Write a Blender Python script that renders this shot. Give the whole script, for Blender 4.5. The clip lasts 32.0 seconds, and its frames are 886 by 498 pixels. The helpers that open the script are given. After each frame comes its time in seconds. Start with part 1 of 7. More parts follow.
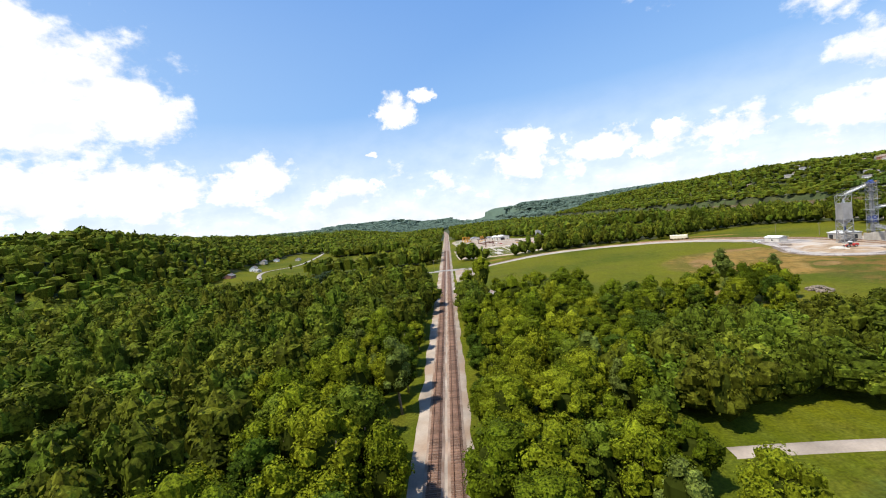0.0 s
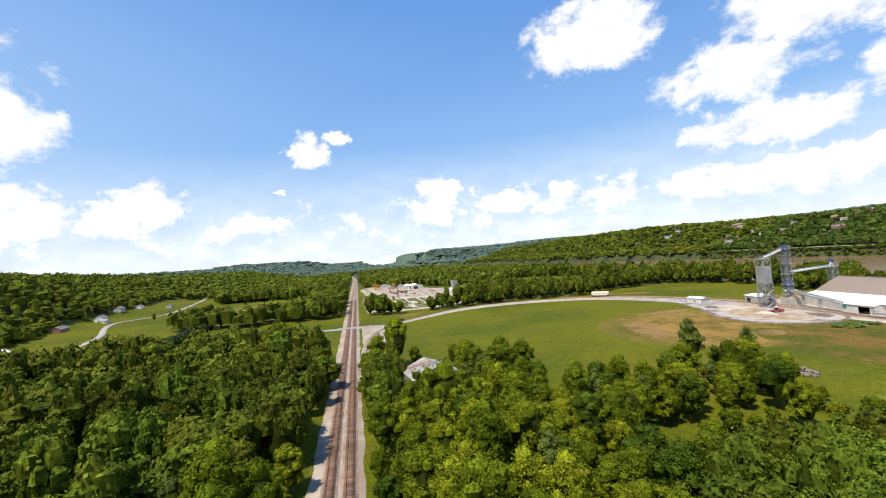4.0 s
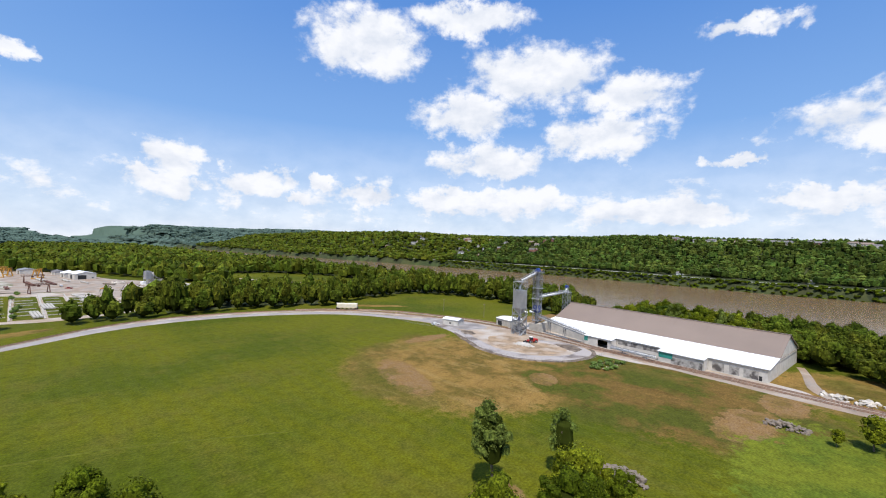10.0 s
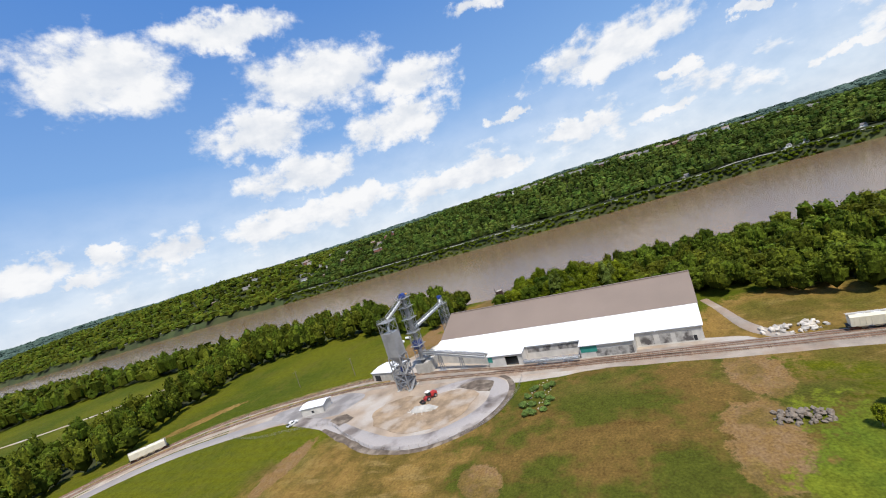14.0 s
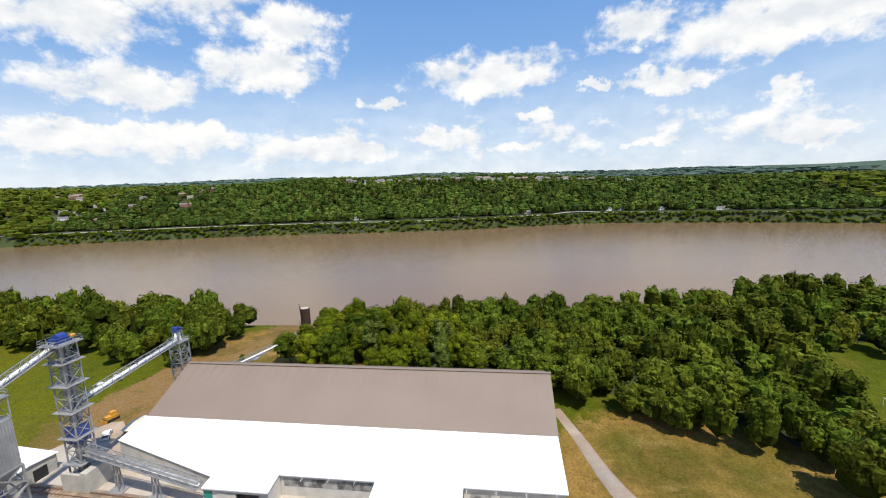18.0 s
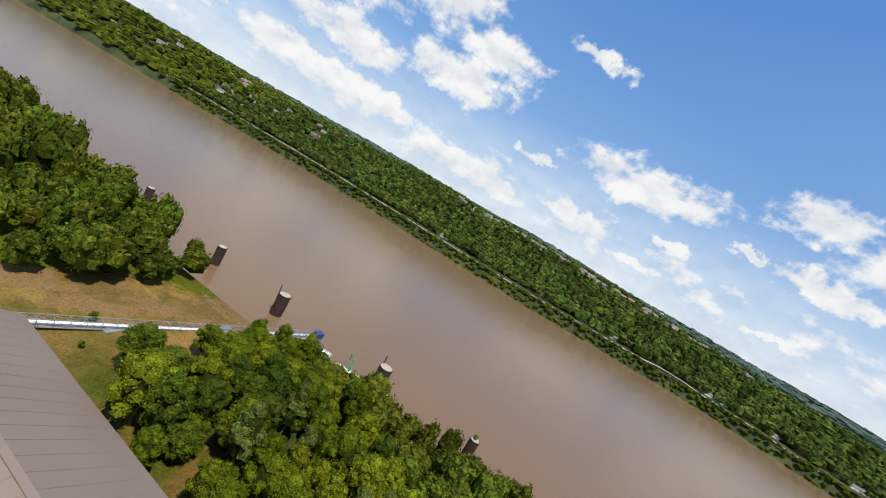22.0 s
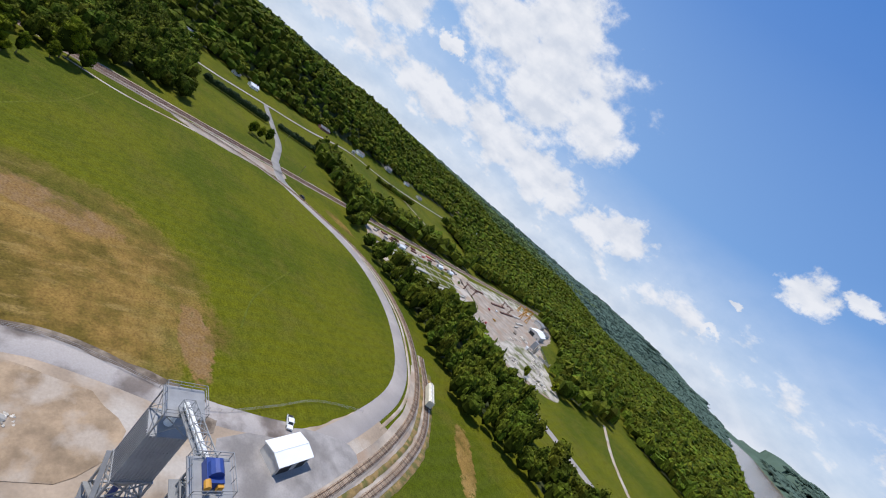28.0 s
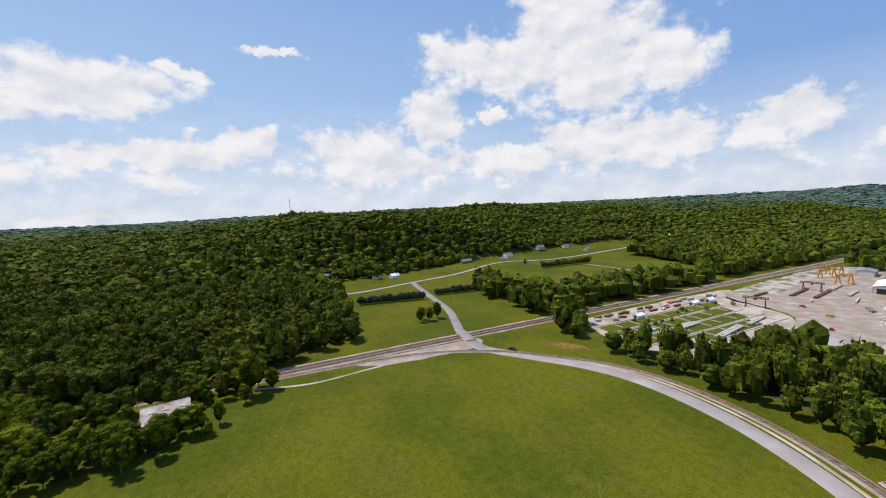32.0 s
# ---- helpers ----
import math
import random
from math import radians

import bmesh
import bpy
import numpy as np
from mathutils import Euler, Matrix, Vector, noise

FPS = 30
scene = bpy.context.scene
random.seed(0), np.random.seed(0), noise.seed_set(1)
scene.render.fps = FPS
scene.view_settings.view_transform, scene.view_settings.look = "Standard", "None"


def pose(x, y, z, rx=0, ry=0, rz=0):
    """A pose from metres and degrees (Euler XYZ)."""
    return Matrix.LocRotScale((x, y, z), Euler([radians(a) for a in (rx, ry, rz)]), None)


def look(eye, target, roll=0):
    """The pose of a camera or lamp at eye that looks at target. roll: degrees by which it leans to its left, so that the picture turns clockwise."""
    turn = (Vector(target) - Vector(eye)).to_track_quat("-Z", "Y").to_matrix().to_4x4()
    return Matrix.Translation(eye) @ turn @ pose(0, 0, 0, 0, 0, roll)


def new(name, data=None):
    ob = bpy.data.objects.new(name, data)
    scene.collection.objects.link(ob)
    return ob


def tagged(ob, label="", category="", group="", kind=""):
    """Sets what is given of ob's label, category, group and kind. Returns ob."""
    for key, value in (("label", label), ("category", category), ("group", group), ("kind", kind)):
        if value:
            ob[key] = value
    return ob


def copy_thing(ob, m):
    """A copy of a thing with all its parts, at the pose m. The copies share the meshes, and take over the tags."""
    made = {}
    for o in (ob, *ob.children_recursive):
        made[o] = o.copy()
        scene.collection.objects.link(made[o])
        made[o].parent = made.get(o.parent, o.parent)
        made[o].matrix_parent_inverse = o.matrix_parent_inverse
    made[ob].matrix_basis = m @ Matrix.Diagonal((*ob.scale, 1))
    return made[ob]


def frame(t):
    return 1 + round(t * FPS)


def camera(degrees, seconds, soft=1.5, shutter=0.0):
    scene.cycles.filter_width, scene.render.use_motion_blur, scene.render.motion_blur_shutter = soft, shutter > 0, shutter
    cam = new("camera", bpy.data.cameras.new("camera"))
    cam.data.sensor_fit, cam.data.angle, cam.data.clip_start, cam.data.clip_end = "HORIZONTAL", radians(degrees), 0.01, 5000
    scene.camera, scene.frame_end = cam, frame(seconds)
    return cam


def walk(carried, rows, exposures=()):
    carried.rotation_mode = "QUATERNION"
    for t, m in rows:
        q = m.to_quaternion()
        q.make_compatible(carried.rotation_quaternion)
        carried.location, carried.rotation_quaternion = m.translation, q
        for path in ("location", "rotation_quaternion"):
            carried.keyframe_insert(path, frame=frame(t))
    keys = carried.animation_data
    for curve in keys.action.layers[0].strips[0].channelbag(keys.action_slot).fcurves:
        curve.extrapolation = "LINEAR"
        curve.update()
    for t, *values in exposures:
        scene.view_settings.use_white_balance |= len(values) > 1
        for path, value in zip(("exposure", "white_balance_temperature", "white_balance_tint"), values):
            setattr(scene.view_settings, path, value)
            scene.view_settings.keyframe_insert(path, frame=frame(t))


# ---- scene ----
cam = camera(94.30, 32.0, 1.1)
PATH = [
    (0.0, pose(5.97, 89.75, 46.49, 85.99, 7.28, 0.50)),
    (0.5, pose(4.88, 96.25, 47.07, 87.83, 9.15, 3.36)),
    (1.0, pose(4.05, 102.16, 47.56, 86.74, 5.06, -2.63)),
    (1.5, pose(3.28, 108.25, 47.96, 87.98, 7.38, -6.31)),
    (2.0, pose(3.20, 114.47, 48.04, 87.46, 1.04, -3.15)),
    (2.5, pose(3.47, 120.89, 48.38, 87.23, 1.51, -6.88)),
    (3.0, pose(4.27, 127.48, 48.63, 88.08, 7.56, -11.52)),
    (3.5, pose(5.90, 134.16, 48.90, 90.93, 13.97, -8.01)),
    (4.0, pose(7.63, 141.74, 49.23, 90.94, 4.94, -11.95)),
    (4.5, pose(9.48, 149.05, 49.13, 89.95, 8.74, -14.21)),
    (6.5, pose(20.28, 176.36, 50.19, 88.35, 7.99, -17.25)),
    (7.0, pose(23.76, 182.97, 50.49, 86.57, 15.43, -20.38)),
    (7.5, pose(28.00, 188.99, 49.93, 84.27, 19.00, -25.26)),
    (8.0, pose(32.78, 194.92, 49.29, 85.39, 14.71, -31.33)),
    (8.5, pose(37.90, 201.05, 48.88, 85.53, 10.99, -36.26)),
    (9.0, pose(43.21, 207.54, 48.77, 84.95, 8.90, -40.97)),
    (9.5, pose(49.56, 213.14, 49.61, 88.54, 5.59, -40.51)),
    (10.0, pose(55.69, 218.43, 51.04, 89.11, -1.82, -45.34)),
    (10.5, pose(61.41, 224.50, 53.34, 90.96, 11.04, -46.53)),
    (11.0, pose(67.44, 229.98, 55.80, 96.22, 15.25, -43.90)),
    (11.5, pose(74.01, 234.77, 57.88, 94.35, 13.98, -48.45)),
    (12.0, pose(80.70, 239.11, 59.57, 92.00, 14.22, -48.85)),
    (12.5, pose(87.68, 242.89, 61.00, 90.81, 12.83, -50.67)),
    (13.0, pose(95.14, 246.61, 62.25, 88.50, 18.06, -54.46)),
    (13.5, pose(102.79, 250.30, 63.23, 86.74, 17.33, -60.69)),
    (14.0, pose(110.75, 253.68, 63.91, 85.83, 17.65, -67.66)),
    (14.5, pose(119.02, 256.39, 64.48, 86.22, 17.13, -71.64)),
    (16.5, pose(156.90, 259.79, 67.95, 84.19, 12.05, -81.14)),
    (17.0, pose(166.49, 259.63, 68.26, 82.59, 7.68, -82.28)),
    (17.5, pose(176.12, 259.32, 68.36, 81.51, 4.85, -87.29)),
    (18.0, pose(185.55, 258.88, 68.30, 80.68, 2.04, -87.81)),
    (18.5, pose(195.06, 257.84, 68.27, 81.37, -2.84, -81.38)),
    (19.0, pose(205.07, 257.15, 68.54, 82.06, -12.42, -84.38)),
    (19.5, pose(215.10, 257.35, 68.55, 83.14, -3.69, -84.52)),
    (20.0, pose(225.00, 257.18, 68.74, 82.31, -4.89, -78.92)),
    (20.5, pose(234.98, 257.25, 68.96, 81.82, -5.67, -81.61)),
    (21.0, pose(245.56, 258.10, 69.11, 83.86, -14.32, -82.47)),
    (21.5, pose(255.97, 259.58, 69.15, 83.23, -21.27, -75.99)),
    (22.0, pose(265.54, 261.42, 69.10, 82.21, -29.66, -71.45)),
    (22.5, pose(274.15, 264.16, 69.18, 84.31, -27.71, -64.76)),
    (23.0, pose(283.85, 267.80, 69.18, 79.37, -32.40, -52.34)),
    (23.5, pose(292.49, 272.90, 69.40, 83.51, -28.66, -48.54)),
    (24.0, pose(299.51, 278.17, 70.21, 91.41, -26.76, -43.52)),
    (24.5, pose(305.19, 283.58, 71.84, 97.15, -34.53, -38.09)),
    (26.5, pose(311.93, 301.13, 81.51, 94.48, -43.30, 1.64)),
    (27.0, pose(309.93, 307.51, 82.38, 90.65, -48.95, 14.99)),
    (27.5, pose(306.57, 313.04, 83.27, 84.89, -47.88, 32.28)),
    (28.0, pose(301.79, 317.65, 83.47, 78.61, -40.67, 47.52)),
    (28.5, pose(295.33, 321.62, 83.01, 78.80, -40.03, 55.02)),
    (29.0, pose(287.24, 324.35, 82.71, 80.82, -21.72, 60.96)),
    (29.5, pose(278.53, 326.49, 82.56, 82.87, -12.50, 66.60)),
    (30.0, pose(269.63, 328.10, 83.00, 82.00, -4.16, 65.95)),
    (30.5, pose(260.65, 329.27, 83.59, 82.27, 6.27, 66.02)),
    (31.0, pose(251.61, 331.06, 84.01, 83.04, 2.16, 63.76)),
    (31.5, pose(243.10, 333.13, 84.32, 83.78, 5.07, 63.46)),
    (32.0, pose(235.81, 335.30, 84.46, 84.59, 2.70, 63.91)),
]
walk(cam, PATH, [(0, 0.3, 6800, 9), (4, 0.26, 6800, 9), (7.5, 0.15, 6500, 10), (9, 0.1, 6400, 11), (11, -0.08, 6150, 12), (13, -0.08, 6300, 11), (17, 0.02, 6550, 9), (21, -0.02, 6550, 9), (22, -0.1, 6500, 9), (24, -0.14, 6250, 11), (26.5, -0.3, 6100, 12), (28, -0.24, 6100, 12), (29.5, -0.02, 6400, 13), (31, -0.08, 6500, 13), (32, -0.17, 6450, 13)])

# ---- world, sun ----
world = bpy.data.worlds.new("world")
scene.world = world
world.use_nodes = True
WN, WL = world.node_tree.nodes, world.node_tree.links
SUN_EL, SUN_AZ = radians(63), radians(233)
sky = WN.new("ShaderNodeTexSky")
sky.sky_type, sky.sun_disc = "NISHITA", False
sky.sun_elevation, sky.sun_rotation, sky.air_density, sky.dust_density, sky.ozone_density = SUN_EL, SUN_AZ, 1.0, 0.15, 4.0
sun_data = bpy.data.lights.new("sun", "SUN")
sun_data.energy, sun_data.angle, sun_data.color = 5.0, radians(0.53), (1.0, 0.94, 0.84)
sun = new("sun", sun_data)
sun_way = Vector((math.sin(SUN_AZ) * math.cos(SUN_EL), math.cos(SUN_AZ) * math.cos(SUN_EL), math.sin(SUN_EL)))
sun.matrix_basis = look(sun_way * 500, (0, 0, 0))

# Cumulus: bearing (clockwise from north), height, half width, half height, in degrees.
CLOUDS_NORTH = [
    (-43.4, 17.2, 9.4, 5.8), (-47.9, 22.0, 5.6, 4.5), (-36.0, 16.5, 5.2, 3.6), (-44.6, 7.8, 7.9, 3.2), (-35.9, 7.3, 7.0, 2.8),
    (-23.9, 8.0, 4.3, 2.1), (-5.1, 15.3, 2.1, 1.7), (-1.3, 16.8, 1.4, 1.0), (-8.8, 10.1, 0.9, 0.5), (12.3, 8.9, 3.0, 2.3),
    (11.2, 5.9, 4.8, 1.4), (21.1, 6.7, 4.6, 1.7), (28.7, 7.4, 1.3, 0.9), (-10.1, 5.8, 2.5, 0.5),
]
CLOUDS_EAST = [
    (34.1, 25.1, 6.8, 3.4), (47.8, 28.4, 7.0, 1.7), (57.2, 21.8, 8.1, 3.3), (48.0, 16.9, 6.3, 2.3), (67.6, 18.7, 5.9, 2.2),
    (66.5, 13.9, 5.5, 2.5), (52.0, 10.8, 6.1, 2.4), (35.3, 6.0, 4.2, 1.6), (47.7, 5.9, 7.2, 1.6), (59.0, 7.0, 3.1, 1.5),
    (25.8, 5.1, 2.0, 0.8), (81.0, 23.9, 3.9, 0.9), (80.4, 10.4, 2.6, 0.7), (73.1, 4.9, 7.9, 1.3), (88.9, 5.9, 3.7, 1.1),
]
CLOUDS_SOUTH_EAST = [
    (94.1, 13.0, 7.8, 2.4), (80.4, 10.1, 2.9, 0.7), (74.8, 4.3, 8.8, 1.5), (99.9, 8.2, 2.0, 0.7), (88.4, 5.6, 3.8, 1.2),
    (111.9, 16.5, 3.8, 2.1), (126.0, 14.9, 10.4, 2.8), (115.4, 10.6, 5.2, 1.4), (126.2, 8.4, 2.1, 1.3), (107.2, 11.2, 1.5, 0.6),
    (137.2, 7.9, 2.0, 0.7), (128.6, 3.6, 3.9, 1.2), (137.9, 12.8, 2.7, 1.6), (97.9, 4.3, 4.1, 0.8), (113.9, 3.9, 3.3, 0.6),
    (55.6, 6.0, 6.4, 1.9),
]
CLOUDS_WEST = [
    (-114.3, 11.9, 5.4, 2.9), (-102.8, 14.1, 7.6, 2.7), (-95.3, 16.8, 2.9, 0.9), (-98.9, 7.6, 10.6, 1.8), (-113.1, 5.3, 4.8, 2.0),
    (-105.5, 0.5, 5.7, 0.9), (-75.7, 8.4, 7.5, 3.0), (-64.3, 12.0, 4.5, 3.1), (-51.7, 17.8, 10.2, 3.4), (-44.1, 14.6, 6.7, 3.2),
    (-61.4, 19.5, 4.8, 2.6), (-56.4, 11.7, 1.4, 0.9), (-26.4, 7.3, 3.3, 2.0), (-72.1, 5.7, 9.5, 2.0), (-55.0, 6.2, 8.8, 2.4),
    (-38.4, 7.6, 5.3, 2.7), (-89.2, 9.2, 4.6, 1.6), (-84.9, 19.7, 3.4, 0.5),
]
CLOUDS_ABOVE = [(-94.3, 61.3, 11.7, 5.8), (45.3, 47.0, 8.1, 6.5), (-86.6, 52.0, 18.0, 5.4), (121.1, 59.3, 14.4, 4.5), (61.7, 46.9, 15.6, 5.8), (-71.5, 45.9, 16.7, 5.4), (165, 24, 14, 4), (-160, 18, 12, 4), (-140, 12, 9, 3)]


def wmath(op, a, b=None, c=None):
    n = WN.new("ShaderNodeMath")
    n.operation = op
    for i, v in enumerate((a, b, c)):
        if v is None:
            continue
        if isinstance(v, (int, float)):
            n.inputs[i].default_value = v
        else:
            WL.new(v, n.inputs[i])
    return n.outputs[0]


wco = WN.new("ShaderNodeTexCoord")
sep = WN.new("ShaderNodeSeparateXYZ")
WL.new(wco.outputs["Generated"], sep.inputs[0])
bearing = wmath("ARCTAN2", sep.outputs["X"], sep.outputs["Y"])
rise = wmath("ARCSINE", sep.outputs["Z"])
# Ragged outlines: the clouds' bearings and heights are stirred a little.
stir = WN.new("ShaderNodeTexNoise")
stir.inputs["Scale"].default_value, stir.inputs["Detail"].default_value, stir.inputs["Roughness"].default_value = 22, 5, 0.62
WL.new(wco.outputs["Generated"], stir.inputs["Vector"])
stirred = WN.new("ShaderNodeSeparateColor")
WL.new(stir.outputs["Color"], stirred.inputs[0])
cloud_az = wmath("ADD", bearing, wmath("MULTIPLY", wmath("SUBTRACT", stirred.outputs[0], 0.5), radians(7.5)))
cloud_el = wmath("ADD", rise, wmath("MULTIPLY", wmath("SUBTRACT", stirred.outputs[1], 0.5), radians(4.5)))
cover = None
for az, el, wa, we in CLOUDS_NORTH + CLOUDS_EAST + CLOUDS_SOUTH_EAST + CLOUDS_WEST + CLOUDS_ABOVE:
    dx = wmath("DIVIDE", wmath("SUBTRACT", cloud_az, radians(az)), radians(wa))
    dy = wmath("DIVIDE", wmath("SUBTRACT", cloud_el, radians(el)), radians(we))
    one = wmath("SUBTRACT", 1.75, wmath("MULTIPLY", wmath("SQRT", wmath("ADD", wmath("MULTIPLY", dx, dx), wmath("MULTIPLY", dy, dy))), 1.4))
    cover = one if cover is None else wmath("SMOOTH_MAX", cover, one, 0.1)
# A belt of small far-off clouds low over the horizon.
belt = wmath("DIVIDE", wmath("SUBTRACT", rise, radians(5.0)), radians(5.0))
belt = wmath("SUBTRACT", 0.3, wmath("MULTIPLY", wmath("MULTIPLY", belt, belt), 1.0))
cover = wmath("MAXIMUM", wmath("MAXIMUM", cover, belt), -1.2)
comb = WN.new("ShaderNodeCombineXYZ")
WL.new(bearing, comb.inputs[0])
WL.new(wmath("MULTIPLY", rise, 1.5), comb.inputs[1])
puff = WN.new("ShaderNodeTexNoise")
puff.inputs["Scale"].default_value, puff.inputs["Detail"].default_value, puff.inputs["Roughness"].default_value = 11, 10, 0.6
WL.new(comb.outputs[0], puff.inputs["Vector"])
wisp = WN.new("ShaderNodeTexNoise")
wisp.inputs["Scale"].default_value, wisp.inputs["Detail"].default_value, wisp.inputs["Roughness"].default_value = 3.5, 6, 0.6
WL.new(comb.outputs[0], wisp.inputs["Vector"])
dens = wmath("ADD", cover, wmath("MULTIPLY", wmath("SUBTRACT", puff.outputs["Fac"], 0.5), 3.8))
edge = WN.new("ShaderNodeMapRange")
edge.interpolation_type = "SMOOTHSTEP"
edge.inputs["From Min"].default_value, edge.inputs["From Max"].default_value = -0.25, 0.8
WL.new(dens, edge.inputs["Value"])
# Thin milky veil that thickens towards the horizon.
veil = WN.new("ShaderNodeMapRange")
veil.inputs["From Min"].default_value, veil.inputs["From Max"].default_value = radians(15), radians(-1)
veil.inputs["To Min"].default_value, veil.inputs["To Max"].default_value = 0.0, 0.8
WL.new(rise, veil.inputs["Value"])
white = wmath("MAXIMUM", edge.outputs[0], wmath("MULTIPLY", veil.outputs[0], wmath("ADD", wmath("MULTIPLY", wisp.outputs["Fac"], 1.0), 0.45)))
# Bellies are greyer than the tops: the same puffs a little higher up.
lift = WN.new("ShaderNodeVectorMath")
lift.operation = "ADD"
lift.inputs[1].default_value = (-0.012, 0.035, 0)
WL.new(comb.outputs[0], lift.inputs[0])
above = WN.new("ShaderNodeTexNoise")
above.inputs["Scale"].default_value, above.inputs["Detail"].default_value, above.inputs["Roughness"].default_value = 11, 4, 0.5
WL.new(lift.outputs[0], above.inputs["Vector"])
tone = WN.new("ShaderNodeMapRange")
tone.inputs["From Min"].default_value, tone.inputs["From Max"].default_value = -0.12, 0.16
tone.inputs["To Min"].default_value, tone.inputs["To Max"].default_value = 1.0, 0.35
WL.new(wmath("SUBTRACT", above.outputs["Fac"], puff.outputs["Fac"]), tone.inputs["Value"])
cloudcol = WN.new("ShaderNodeMix")
cloudcol.data_type = "RGBA"
cloudcol.inputs["A"].default_value, cloudcol.inputs["B"].default_value = (4.4, 4.8, 5.4, 1), (6.6, 6.6, 6.6, 1)
WL.new(tone.outputs[0], cloudcol.inputs["Factor"])
skymix = WN.new("ShaderNodeMix")
skymix.data_type = "RGBA"
WL.new(white, skymix.inputs["Factor"])
# Summer haze evens out the blue.
haze = WN.new("ShaderNodeMix")
haze.data_type = "RGBA"
haze.inputs["Factor"].default_value = 0.75
blues = WN.new("ShaderNodeMix")
blues.data_type = "RGBA"
blues.inputs["A"].default_value, blues.inputs["B"].default_value = (2.35, 3.9, 6.0, 1), (0.5, 1.75, 4.9, 1)
WL.new(wmath("MULTIPLY", rise, 1.0 / radians(34)), blues.inputs["Factor"])
WL.new(blues.outputs["Result"], haze.inputs["B"])
WL.new(sky.outputs[0], haze.inputs["A"])
# Broad pale glow of the sky on the sun's side.
toward = WN.new("ShaderNodeVectorMath")
toward.operation = "DOT_PRODUCT"
toward.inputs[1].default_value = sun_way
WL.new(wco.outputs["Generated"], toward.inputs[0])
glare = WN.new("ShaderNodeMapRange")
glare.inputs["From Min"].default_value, glare.inputs["From Max"].default_value = 0.05, 0.75
glare.inputs["To Min"].default_value, glare.inputs["To Max"].default_value = 0.0, 0.6
WL.new(toward.outputs["Value"], glare.inputs["Value"])
pale = WN.new("ShaderNodeMix")
pale.data_type = "RGBA"
pale.inputs["B"].default_value = (4.0, 5.3, 6.5, 1)
low_down = WN.new("ShaderNodeMapRange")
low_down.inputs["From Min"].default_value, low_down.inputs["From Max"].default_value = radians(42), radians(14)
WL.new(rise, low_down.inputs["Value"])
WL.new(wmath("MULTIPLY", glare.outputs[0], low_down.outputs[0]), pale.inputs["Factor"])
WL.new(haze.outputs["Result"], pale.inputs["A"])
WL.new(pale.outputs["Result"], skymix.inputs["A"])
WL.new(cloudcol.outputs["Result"], skymix.inputs["B"])
back = WN["Background"]
back.inputs["Strength"].default_value = 0.15
WL.new(skymix.outputs["Result"], back.inputs["Color"])


# ---- small tools ----
RND = random.Random(7)


def mesh_of(name, verts, faces, mat, smooth=False):
    me = bpy.data.meshes.new(name)
    me.from_pydata([tuple(v) for v in verts], [], [tuple(f) for f in faces])
    me.materials.append(mat)
    if smooth:
        me.shade_smooth()
    me.update()
    return me


def mesh_np(name, verts, faces, mat, smooth=False):
    """A mesh from an (n, 3) array of places and an (m, 3 or 4) array of corners."""
    verts, faces = np.asarray(verts, np.float32), np.asarray(faces, np.int32)
    k = faces.shape[1]
    me = bpy.data.meshes.new(name)
    me.vertices.add(len(verts))
    me.vertices.foreach_set("co", verts.ravel())
    me.loops.add(faces.size)
    me.loops.foreach_set("vertex_index", faces.ravel())
    me.polygons.add(len(faces))
    me.polygons.foreach_set("loop_start", np.arange(len(faces), dtype=np.int32) * k)
    me.materials.append(mat)
    me.update(calc_edges=True)
    if smooth:
        me.shade_smooth()
    return me


